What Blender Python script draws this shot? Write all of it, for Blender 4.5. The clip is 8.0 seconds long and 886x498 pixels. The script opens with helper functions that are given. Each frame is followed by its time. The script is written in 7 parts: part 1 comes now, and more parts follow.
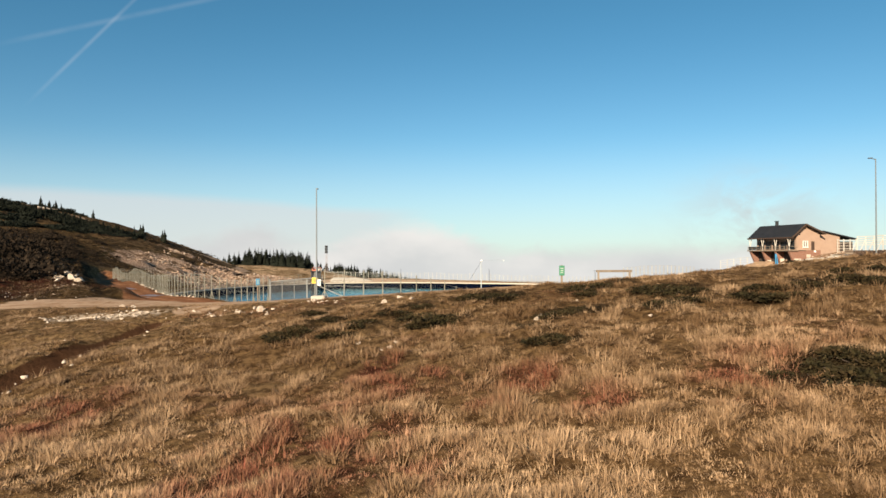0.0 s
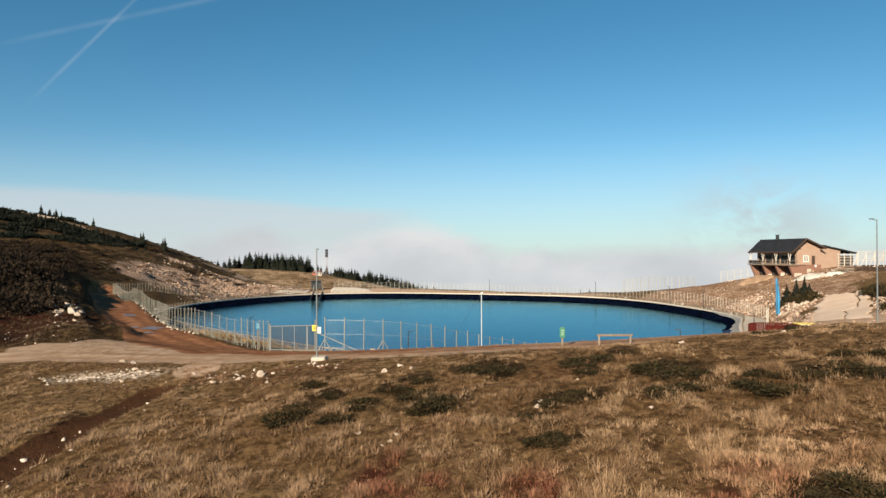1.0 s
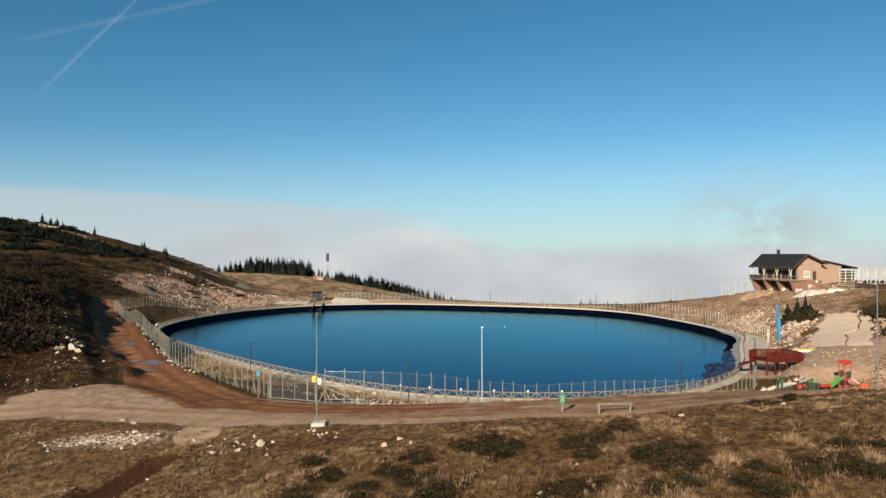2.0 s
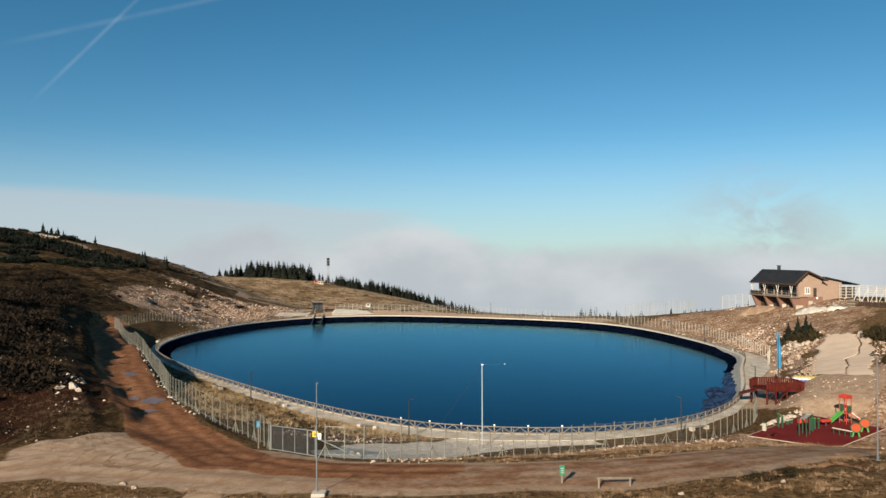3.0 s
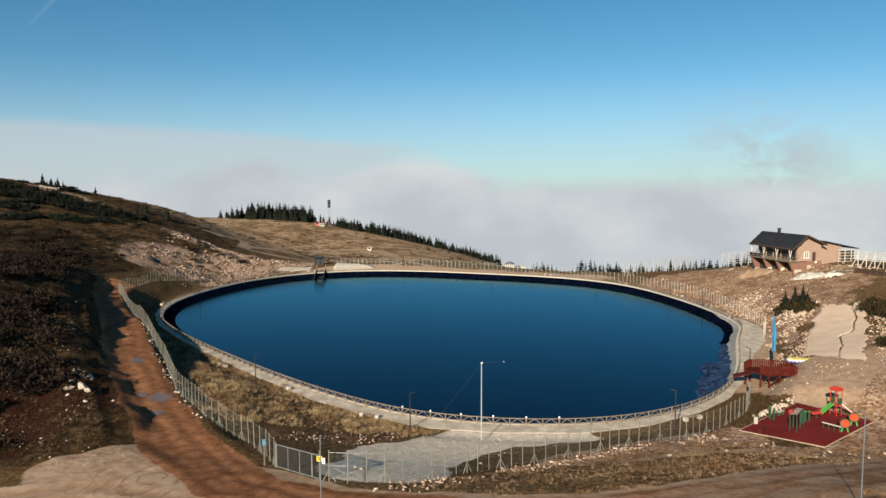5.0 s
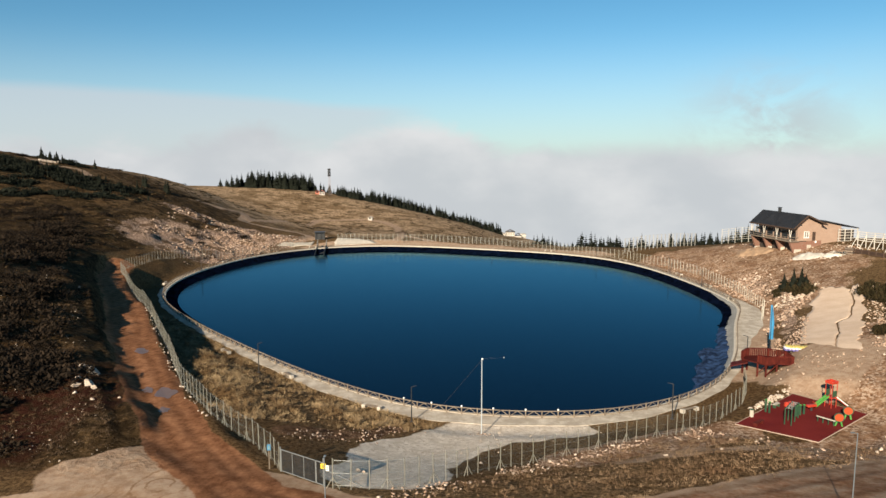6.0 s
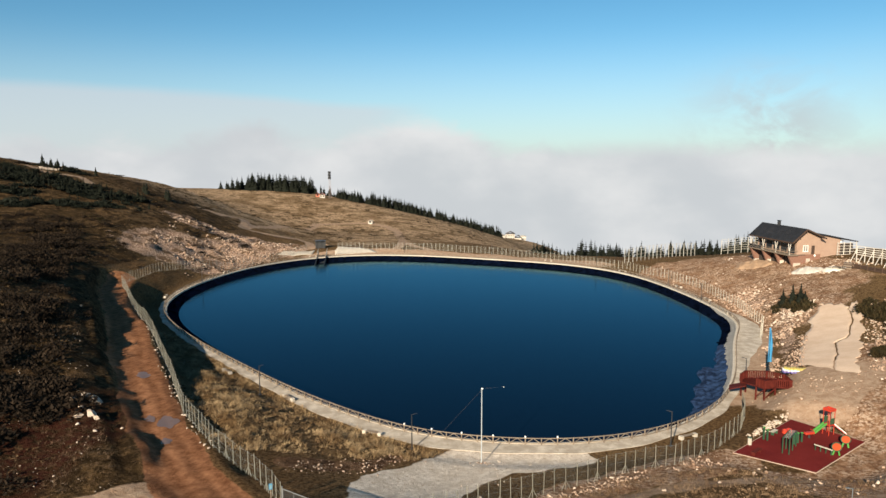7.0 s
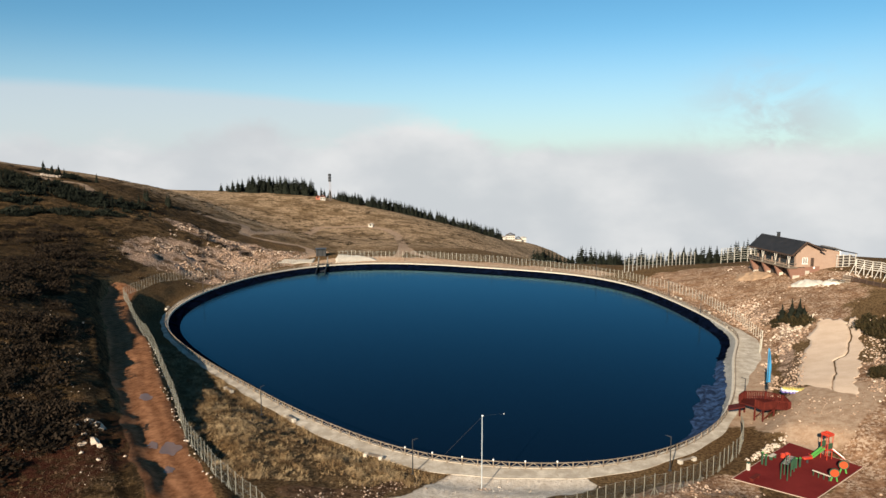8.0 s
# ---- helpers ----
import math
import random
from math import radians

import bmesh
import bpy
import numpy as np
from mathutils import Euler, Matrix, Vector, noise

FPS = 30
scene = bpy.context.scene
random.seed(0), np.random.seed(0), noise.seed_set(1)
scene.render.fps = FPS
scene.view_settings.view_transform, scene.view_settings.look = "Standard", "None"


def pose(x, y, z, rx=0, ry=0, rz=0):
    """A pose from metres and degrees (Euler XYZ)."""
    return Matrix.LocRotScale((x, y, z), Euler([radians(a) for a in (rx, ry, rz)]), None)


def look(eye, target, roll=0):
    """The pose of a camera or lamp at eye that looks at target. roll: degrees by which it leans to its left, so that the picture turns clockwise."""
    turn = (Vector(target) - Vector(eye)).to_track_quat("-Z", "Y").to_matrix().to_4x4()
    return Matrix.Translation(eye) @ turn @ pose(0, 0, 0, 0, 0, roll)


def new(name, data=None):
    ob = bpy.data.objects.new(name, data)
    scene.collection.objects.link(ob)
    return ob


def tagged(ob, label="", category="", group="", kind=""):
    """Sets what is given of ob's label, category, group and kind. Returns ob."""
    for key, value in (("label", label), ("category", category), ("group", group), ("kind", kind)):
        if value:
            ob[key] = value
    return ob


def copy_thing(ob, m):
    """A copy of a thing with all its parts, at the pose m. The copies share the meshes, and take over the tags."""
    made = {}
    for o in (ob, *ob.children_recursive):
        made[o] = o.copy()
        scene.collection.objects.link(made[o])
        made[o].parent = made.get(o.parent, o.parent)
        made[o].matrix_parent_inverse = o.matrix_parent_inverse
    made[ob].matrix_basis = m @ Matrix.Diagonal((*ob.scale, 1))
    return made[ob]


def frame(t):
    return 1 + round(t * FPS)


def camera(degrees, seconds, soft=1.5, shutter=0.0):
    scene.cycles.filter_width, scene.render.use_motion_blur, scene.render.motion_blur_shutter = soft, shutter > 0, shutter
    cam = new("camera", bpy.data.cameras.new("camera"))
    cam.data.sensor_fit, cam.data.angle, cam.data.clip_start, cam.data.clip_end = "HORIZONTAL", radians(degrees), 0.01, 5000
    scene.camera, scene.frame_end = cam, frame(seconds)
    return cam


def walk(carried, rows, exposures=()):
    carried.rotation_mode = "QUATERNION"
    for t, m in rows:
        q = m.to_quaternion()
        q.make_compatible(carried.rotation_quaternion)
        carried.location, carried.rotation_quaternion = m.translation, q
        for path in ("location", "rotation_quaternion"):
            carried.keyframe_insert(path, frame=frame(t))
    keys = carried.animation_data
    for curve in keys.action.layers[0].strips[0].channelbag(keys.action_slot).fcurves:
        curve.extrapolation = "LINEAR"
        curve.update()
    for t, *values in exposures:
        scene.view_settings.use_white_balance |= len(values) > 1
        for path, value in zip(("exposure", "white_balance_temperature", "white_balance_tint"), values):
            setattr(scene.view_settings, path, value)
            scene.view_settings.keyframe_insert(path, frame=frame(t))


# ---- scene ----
# the camera climbs straight up and tilts down on the way
cam = camera(63.96, 8.0)
EYE = 9.75
PATH = [
    (0.000, 0.000, -0.000, 0.000, -0.000, 0.380, 0.217),
    (0.500, 0.008, 0.032, 1.783, 0.007, 0.380, 0.208),
    (1.000, 0.007, 0.039, 3.477, 0.023, 0.380, 0.203),
    (1.500, 0.043, 0.030, 5.276, 0.067, 0.380, 0.195),
    (3.000, 0.135, -0.029, 11.218, 0.152, 0.380, 0.188),
    (3.500, 0.182, -0.036, 13.085, 0.180, 0.380, 0.187),
    (3.650, 0.195, -0.033, 13.619, 0.189, 0.360, 0.187),
    (4.000, 0.224, -0.024, 14.864, 0.209, -0.501, 0.185),
    (4.500, 0.242, -0.078, 16.634, 0.235, -2.731, 0.166),
    (5.000, 0.225, -0.120, 18.446, 0.238, -4.942, 0.128),
    (5.200, 0.217, -0.122, 19.174, 0.246, -5.802, 0.128),
    (5.600, 0.200, -0.127, 20.631, 0.260, -7.295, 0.128),
    (5.900, 0.187, -0.130, 21.723, 0.271, -7.725, 0.128),
    (6.200, 0.175, -0.133, 22.815, 0.282, -7.835, 0.128),
    (6.500, 0.162, -0.136, 23.907, 0.293, -7.845, 0.128),
    (7.000, 0.171, -0.166, 25.660, 0.288, -7.872, 0.089),
    (7.500, 0.136, -0.157, 27.372, 0.298, -7.903, 0.057),
    (8.000, 0.113, -0.233, 29.000, 0.302, -7.976, 0.069),
]
walk(cam, [(t, pose(x, y, EYE + z, 90 + pitch, roll, yaw)) for t, x, y, z, yaw, pitch, roll in PATH],
     exposures=[(0.0, 1.06, 6950, 11), (1.0, 0.92, 6600, 10), (1.5, 0.83, 6520, 9), (3.0, 0.73, 6340, 8), (3.7, 0.70, 6320, 8), (4.5, 0.70, 6340, 8), (5.2, 0.80, 6420, 9), (6.5, 0.94, 6580, 10), (8.0, 0.98, 6580, 10)])

# ---- light ----
SUN_AZ, SUN_EL = 246.0, 23.0  # degrees from +x, and above the horizon
sun_way = Vector((math.cos(radians(SUN_AZ)) * math.cos(radians(SUN_EL)), math.sin(radians(SUN_AZ)) * math.cos(radians(SUN_EL)), math.sin(radians(SUN_EL))))
lamp = bpy.data.lights.new("sun", "SUN")
lamp.energy, lamp.angle, lamp.color = 5.0, radians(0.53), (1.0, 0.87, 0.68)
sun = new("sun", lamp)
sun.matrix_world = look((0, 0, 200), Vector((0, 0, 200)) - sun_way)


class Nodes:
    """A small helper to write node trees in a line or two each."""

    def __init__(self, tree):
        self.tree = tree
        tree.nodes.clear()

    def add(self, kind, ins=None):
        node = self.tree.nodes.new(kind)
        for key, value in (ins or {}).items():
            socket = node.inputs[key]
            if isinstance(value, bpy.types.NodeSocket):
                self.tree.links.new(value, socket)
            else:
                socket.default_value = value
        return node

    def link(self, a, b):
        self.tree.links.new(a, b)

    def math(self, op, a, b=0.0, c=0.0, clamp=False):
        node = self.add("ShaderNodeMath", {0: a, 1: b, 2: c})
        node.operation, node.use_clamp = op, clamp
        return node.outputs[0]

    def noise(self, vector, scale, detail=4.0, rough=0.55, distortion=0.0):
        return self.add("ShaderNodeTexNoise", {"Vector": vector, "Scale": scale, "Detail": detail, "Roughness": rough, "Distortion": distortion}).outputs["Fac"]

    def ramp(self, fac, low, high, a=0.0, b=1.0):
        node = self.add("ShaderNodeMapRange", {"Value": fac, "From Min": low, "From Max": high, "To Min": a, "To Max": b})
        node.interpolation_type = "SMOOTHSTEP"
        return node.outputs[0]

    def mix(self, fac, a, b, blend="MIX"):
        node = self.add("ShaderNodeMix")
        node.data_type, node.blend_type, node.clamp_factor = "RGBA", blend, True
        for k, value in ((0, fac), (6, a), (7, b)):
            if isinstance(value, bpy.types.NodeSocket):
                self.link(value, node.inputs[k])
            else:
                node.inputs[k].default_value = value if k == 0 else (*value, 1.0)
        return node.outputs[2]


def dot(nodes, vector, way):
    node = nodes.add("ShaderNodeVectorMath", {0: vector, 1: way})
    node.operation = "DOT_PRODUCT"
    return node.outputs["Value"]


world = bpy.data.worlds.new("sky")
scene.world = world
world.use_nodes = True
n = Nodes(world.node_tree)
sky = n.add("ShaderNodeTexSky")
sky.sky_type, sky.sun_disc, sky.altitude = "NISHITA", False, 1700.0
sky.sun_elevation, sky.sun_rotation = radians(SUN_EL), radians(90 - SUN_AZ)
sky.air_density, sky.dust_density, sky.ozone_density = 1.0, 0.5, 2.6
way = n.add("ShaderNodeTexCoord").outputs["Generated"]
xyz = n.add("ShaderNodeSeparateXYZ", {0: way}).outputs
up = xyz[2]
tinted = n.mix(n.ramp(up, 0.0, 0.35), (0.73, 0.97, 1.00), (0.41, 0.90, 0.94))
clear = n.mix(1.0, sky.outputs[0], tinted, "MULTIPLY")
# a bank of cloud that lies over the valleys, with a torn upper edge, a thin high sheet above it and one drifting plume
bearing = n.math("ARCTAN2", xyz[0], xyz[1])


def hump(at, wide, tall):
    d = n.math("DIVIDE", n.math("SUBTRACT", bearing, at), wide)
    return n.math("MULTIPLY", n.math("POWER", 2.718, n.math("MULTIPLY", n.math("MULTIPLY", d, d), -1.0)), tall)


stretch = n.add("ShaderNodeMapping", {"Vector": way, "Scale": (1.0, 1.0, 1.7)}).outputs[0]
puffs, swell = n.noise(stretch, 13.0, 8.0, 0.6, 0.5), n.noise(stretch, 3.1, 3.0, 0.5)
edge = n.math("ADD", n.math("ADD", hump(-0.26, 0.05, 0.031), hump(-0.04, 0.085, 0.037)), n.math("ADD", hump(-0.55, 0.22, 0.007), -0.004))
edge = n.math("ADD", edge, n.math("MULTIPLY", n.math("SUBTRACT", puffs, 0.5), n.ramp(bearing, 0.10, 0.2, 0.060, 0.018)))
high = n.math("SUBTRACT", up, edge)
bank = n.ramp(high, -0.010, 0.022, 0.96, 0.0)
veil_top = n.math("MULTIPLY_ADD", n.math("SUBTRACT", swell, 0.5), 0.02, n.ramp(bearing, -0.6, -0.02, 0.084, 0.064))
veil = n.math("MULTIPLY", n.ramp(n.math("SUBTRACT", up, veil_top), -0.012, 0.006, 1.0, 0.0), n.ramp(bearing, -0.12, 0.0, 0.62, 0.0))
haze = n.ramp(up, 0.0, 0.17, 0.55, 0.0)
plume = n.math("MULTIPLY", n.math("MULTIPLY", hump(0.42, 0.085, 1.0), n.ramp(up, 0.02, 0.14, 0.75, 0.0)), n.ramp(puffs, 0.34, 0.62))
shade = n.noise(stretch, 5.0, 5.0, 0.5)
cloud = n.mix(n.ramp(shade, 0.35, 0.66), (5.5, 5.8, 6.1), (7.15, 7.25, 7.35))
air = n.mix(haze, clear, (5.35, 6.25, 7.0))
air = n.mix(veil, air, (5.9, 6.2, 6.6))
air = n.mix(plume, air, (4.9, 5.05, 5.3))
air = n.mix(bank, air, cloud)


def trail(a, b, wide, dim):
    """A vapour trail along the great circle through two bearings, from a to b."""
    va, vb = Vector(a).normalized(), Vector(b).normalized()
    across = va.cross(vb).normalized()
    along = across.cross(va)
    off = n.math("ABSOLUTE", dot(n, way, across))
    run = n.math("DIVIDE", dot(n, way, along), vb.dot(along))
    soft = n.math("MULTIPLY", n.ramp(run, -0.12, 0.3), n.ramp(run, 1.4, 2.2, 1.0, 0.0))
    ahead = n.ramp(xyz[1], 0.3, 0.4)
    return n.math("MULTIPLY", n.math("MULTIPLY", n.math("MULTIPLY", n.ramp(off, 0.0, wide, 1.0, 0.0), soft), n.ramp(n.noise(way, 30.0, 3.0), 0.2, 0.6, 0.45, 1.0)), n.math("MULTIPLY", ahead, dim))


air = n.mix(trail((-0.578, 1.0, 0.222), (-0.437, 1.0, 0.358), 0.0036, 0.14), air, (6.0, 6.8, 7.6))
air = n.mix(trail((-0.62, 1.0, 0.30), (-0.37, 1.0, 0.352), 0.005, 0.09), air, (6.0, 6.8, 7.6))
back = n.add("ShaderNodeBackground", {"Color": air, "Strength": 0.056})
n.add("ShaderNodeOutputWorld", {"Surface": back.outputs[0]})

# ---- materials ----
def material(name):
    m = bpy.data.materials.new(name)
    m.use_nodes = True
    nodes = Nodes(m.node_tree)
    nodes.out = nodes.add("ShaderNodeOutputMaterial")
    nodes.bsdf = nodes.add("ShaderNodeBsdfPrincipled")
    nodes.link(nodes.bsdf.outputs[0], nodes.out.inputs[0])
    nodes.pos = nodes.add("ShaderNodeNewGeometry").outputs["Position"]
    nodes.local = nodes.add("ShaderNodeTexCoord").outputs["Object"]
    return m, nodes


def finish(nodes, colour, rough=0.85, bump=None, depth=0.05, metal=0.0):
    for key, value in (("Base Color", colour), ("Roughness", rough), ("Metallic", metal)):
        if isinstance(value, bpy.types.NodeSocket):
            nodes.link(value, nodes.bsdf.inputs[key])
        else:
            nodes.bsdf.inputs[key].default_value = (*value, 1.0) if key == "Base Color" else value
    if bump is not None:
        b = nodes.add("ShaderNodeBump", {"Strength": 1.0, "Distance": depth, "Height": bump})
        nodes.link(b.outputs[0], nodes.bsdf.inputs["Normal"])


def plain(name, a, b, scale=3.0, rough=0.7, depth=0.004, metal=0.0, fine=40.0):
    """A surface of two close tones: blotches at one scale, grain at another."""
    m, n = material(name)
    blot, grain = n.noise(n.local, scale, 5.0, 0.6), n.noise(n.local, fine, 3.0)
    t = n.math("MULTIPLY_ADD", grain, 0.5, n.math("MULTIPLY", blot, 0.6))
    chance = n.add("ShaderNodeObjectInfo").outputs["Random"]
    t = n.math("ADD", t, n.math("MULTIPLY", n.math("SUBTRACT", chance, 0.5), 0.25))
    finish(n, n.mix(n.ramp(t, 0.3, 0.8), a, b), rough, grain, depth, metal)
    return m


# ---- terrain ----
CENTRE = (-2.0, 160.0)
RIM = (68.94, 0.89, 5.37, -7.13, -6.9, -0.93, 2.98, 0.43, 2.38, 0.12, -1.04, 0.52, -0.96)
WATER = -1.3
# heights of overlapping swells on four coarse grids, from the mountain's broad form to the knolls round the track
LEVEL = -0.427
BROAD = [
    -0.06, -8.28, 17.25, 4.82, 27.06, -41.64, 7.22, 15.93, 45.47, -25.76, -5.76, -36.71, -4.92, -28.23, -1.37, -2.3, 37.17,
    2.49, 21.99, 19, -45.79, -20.84, -0.61, -54.89, -36.7, 21.74, 14.3, -21.74, -76.4, -116.66,
]
FAR = [
    -10.44, 23.28, -9.06, 0.34, -2.52, -1.76, -9.21, -16.36, -6.95, 5.75, 2.26, 13.66, 5.01, 8.99, 5.8, -0.11, -24.27,
    -11.11, 1.29, -1.8, 2.01, -1.49, 21.37, 39.66, 30.16, 7.01, -21.49, -12.82, -0.49, -13.59,
]
HILLS = [
    5.24, -3.72, -0.42, -12, -1.7, 1.71, 4.54, 0.44, 0.53, 0.39, 8.62, -9.23, -1.96, 1.58, -2.78, 2.65, 4.18, -18.61, 3.47,
    -6.61, -7.57, 1.83, -3.04, -6.42, -6.27, 1.67, 4.49, 6.36, 0.99, 8.59, 1.13, -5.15, 10.87, -0.31, 3.76, 1.04, -4.01,
    7.57, 16.7, 2.63, 9.15, -1.48, 8.85, 16.14, -3.44, -1.45, 14.63, 4.62, 13.98,
]
KNOLLS = [
    2.52, -1.69, 1.72, -0.15, -3.27, 1.9, -1.05, 1.85, 0.75, 1.77, 0.28, -0.36, -0.99, 2.02, -1.58, 1.02, 1, 1.91, -0.21,
    -0.83, 3.92, -1.93, 0.67, -3.05, 1.32, 0.13, -1.77, -1.72,
]

# finer form: the ledge the track runs on, the heath slope, and the cut below the lodge
LEDGES = [
    -0.12, 0.08, 0.15, -1.15, -0.35, 0.06, 0.04, 0.22, 0.59, -0.02, 0.26, -0.44, -0.07, 0.46, 0.13, -0.24, -0.05, 0.71,
    -0.21, -0.43, -0.17, -0.18, 0.06, 0.3, -0.06, 0.35, 0, -0.16, 0.61, -0.21, -0.05, -0.03, -0.06, -0.09, -0.45,
]
SLOPE = [
    0, -0, -0.01, -0.02, -0.03, -0.05, 0.19, 0.09, 0.32, 0.03, -0.57, -0.01, 0.01, -0.01, 0.01, 0.07, -0.04, 0.12,
    -1.11, -0.54, 0.29, -0.74, 0, 0.05, 0, 0.12, 0.16, -0.14, 0.51, -0.52, -0.66, -0.57, -2.16, 0.04, -0.05, -0.2,
    -0.08, -0.33, -0.58, 0.6, 1.05, -0.11, -0.64, -1.92, -0, -0.21, 0.1, 0.24, -0.84, -0.13, 0.52, 2.83, 2.46, 0.95,
    0.44, 0.05, -0.14, 1.03, 1.19, -0.94, 0.89, -0.56, -0.81, 0.01, -1.7, 0.66, 0.14, -0.22, 0.16, 0.27, -0.9, 0.99,
    -0.7, -2.81, 1.1, 0.12, 0.97, 0.09, -0.14, -0.66, -0.57, -0.45, 0.43, -0.09, -0.74, 2.29, 0.23, -0.58,
]
CUT = [
    0.64, 0.02, 0.24, 0.62, -0.26, -0.41, 0.14, 0.76, -0.11, 0.01, 0.6, -0.73, -0.37, -0.18, -0.12, -0.26, -0.71, -0.66,
    -0.46, 0.92, -0.01, -0.08, 0.24, 0.05, 0.3, 0.54, 0.24, -0.23,
]

SHOULDER = [
    -0.04, 0, 0.06, 0.71, 1.79, 0.21, -0.56, 0.07, -0.02, 0.5, -0.56, -3.45, 1.41, 0.83, -0.73, -0.3, -2.11, -0.45,
    2.39, 0.73, -0.59, 0.13, -0.93, 2.19, -1.85, 0.06, 1.36, 2.81, -0.56, 0.28, 3.81, 0.82, 0.22, 5.18, 1.32, 0.06,
    0.32, -0.28, -0.23, 2.12, 0.77, 0.05, -0.54, 0.01, -0.11, -0.01, -0.11, -0.08, 0.15, 0.07, -0.01, -0.05, -0.03,
    0.03,
]


def swells(x, y, weights, xs, ys, size):
    z, k = np.zeros_like(x), 0
    for cx in xs:
        for cy in ys:
            z += weights[k] * np.exp(-((x - cx) ** 2 + (y - cy) ** 2) / (2 * size * size))
            k += 1
    return z


def smooth(a, b, v):
    t = np.clip((v - a) / (b - a), 0, 1)
    return t * t * (3 - 2 * t)


def value_noise(x, y, seed=0):
    xi, yi = np.floor(x), np.floor(y)
    fx, fy = x - xi, y - yi
    fx, fy = fx * fx * (3 - 2 * fx), fy * fy * (3 - 2 * fy)

    def corner(a, b):
        h = np.sin(a * 127.1 + b * 311.7 + seed * 74.7) * 43758.5453
        return h - np.floor(h)

    top = corner(xi, yi) * (1 - fx) + corner(xi + 1, yi) * fx
    low = corner(xi, yi + 1) * (1 - fx) + corner(xi + 1, yi + 1) * fx
    return top * (1 - fy) + low * fy


def cloudy(x, y, size, seed=0, octaves=4):
    total, amp, v = 0.0, 1.0, 0.0
    for k in range(octaves):
        v = v + amp * value_noise(x / size * 2 ** k, y / size * 2 ** k, seed + 7 * k)
        total, amp = total + amp, amp * 0.5
    return v / total


def rim_radius(angle):
    r = RIM[0] + 0 * angle
    for k in range(1, 7):
        r = r + RIM[2 * k - 1] * np.cos(k * angle) + RIM[2 * k] * np.sin(k * angle)
    for at, wide, out in ((-0.26, 0.17, 1.25), (-1.60, 0.12, 0.7)):
        r = r + out * np.exp(-((np.mod(angle - at + math.pi, 2 * math.pi) - math.pi) / wide) ** 2)
    return r


def shelf_width(angle):
    """The level shelf that carries the path."""
    return 1.3 + 2.0 * np.exp(-((angle + 1.5) / 0.55) ** 2) + 3.6 * np.exp(-((angle + 0.55) / 0.42) ** 2)


def path_width(angle):
    """The paved path is broad on the near side and by the deck, and a mere kerb on the far side."""
    return 1.3 + 1.9 * np.exp(-((angle + 1.62) / 0.42) ** 2) + 3.3 * np.exp(-((angle + 0.42) / 0.26) ** 2)


def rim_distance(x, y):
    dx, dy = x - CENTRE[0], y - CENTRE[1]
    return np.hypot(dx, dy) - rim_radius(np.arctan2(dy, dx))


def rim_point(angle, out=0.0):
    r = float(rim_radius(np.float64(angle))) + out
    return CENTRE[0] + r * math.cos(angle), CENTRE[1] + r * math.sin(angle)


def line_distance(x, y, line):
    best = np.full(np.shape(x), 1e9)
    for (ax, ay), (bx, by) in zip(line, line[1:]):
        dx, dy = bx - ax, by - ay
        t = np.clip(((x - ax) * dx + (y - ay) * dy) / (dx * dx + dy * dy), 0, 1)
        best = np.minimum(best, np.hypot(x - ax - t * dx, y - ay - t * dy))
    return best


RED_ROAD = [(-80, 172), (-74.3, 155), (-58.8, 127), (-44, 97), (-32.6, 76), (-23.8, 61.5), (-15.5, 50.8)]
TRACK = [(-15.5, 50.8), (-9, 46), (-3, 43.8), (4, 43.0), (10, 42.4), (16, 43.8), (22, 46.5), (30, 51), (39, 57), (55, 63), (90, 72)]
PALE_ROAD = [(-60, 44), (-34, 47), (-26, 49.3), (-18.5, 46.9), (-12, 44.8)]
RUT = [(-19, 10), (-18.4, 24), (-17.6, 29.0), (-16.8, 32.2), (-15.9, 35.0), (-15.0, 37.0)]
RED_PATCHES = [(-3.1, 17.4, 2.9), (-4.6, 16.0, 2.1), (-1.2, 15.8, 1.7), (-12.3, 22.6, 2.1), (8.5, 19.6, 1.5), (7.7, 18.5, 1.2), (4.1, 18.6, 1.0), (-1.5, 23.2, 1.7), (2.7, 21.8, 1.0), (1.0, 19.1, 0.9)]
APRON = [(-4.9, 57), (-3.0, 66), (1.0, 72), (4.0, 76.5), (12.5, 77.8)]
DARK_SOIL = [(-16, 67.8), (-11.5, 69.6), (-8.5, 71), (-5.8, 75)]
FAR_TRACKS = [[(-108, 312), (-101, 313), (-96, 334), (-90, 317), (-86, 297), (-75, 302), (-66, 312), (-59, 303), (-48, 250)], [(-86, 300), (-85, 343), (-93, 505), (-75, 517), (-57, 523), (-43, 509), (-33, 478), (-24, 390), (-17, 257), (-18, 247)], [(-22, 363), (-12, 260), (-4, 245)], [(-172, 286), (-164, 281), (-154, 276), (-147, 285), (-140, 279), (-139, 272)]]
HOUSE_TRACK = [(67, 199), (71, 189), (74.7, 179), (77.5, 170), (79.3, 163), (81, 158), (84.5, 156.5), (88, 153.5), (94, 150), (120, 142)]
YARD_TRACK = [(80.8, 160), (80.6, 155), (80.2, 150), (79.9, 143)]
SLAB = [(59, 102), (66, 118), (77, 137)]
LOT = [(49, 92), (55.5, 99)]
BANK = [(-86, 164), (-79.3, 153), (-64.4, 126), (-50.0, 99.5), (-36.0, 75.6), (-31.0, 67.5), (-28.6, 63)]
HOLLOW = [(-70, 164), (-54, 135), (-46.5, 119), (-35.2, 92.5), (-28.5, 80), (-25.5, 76)]
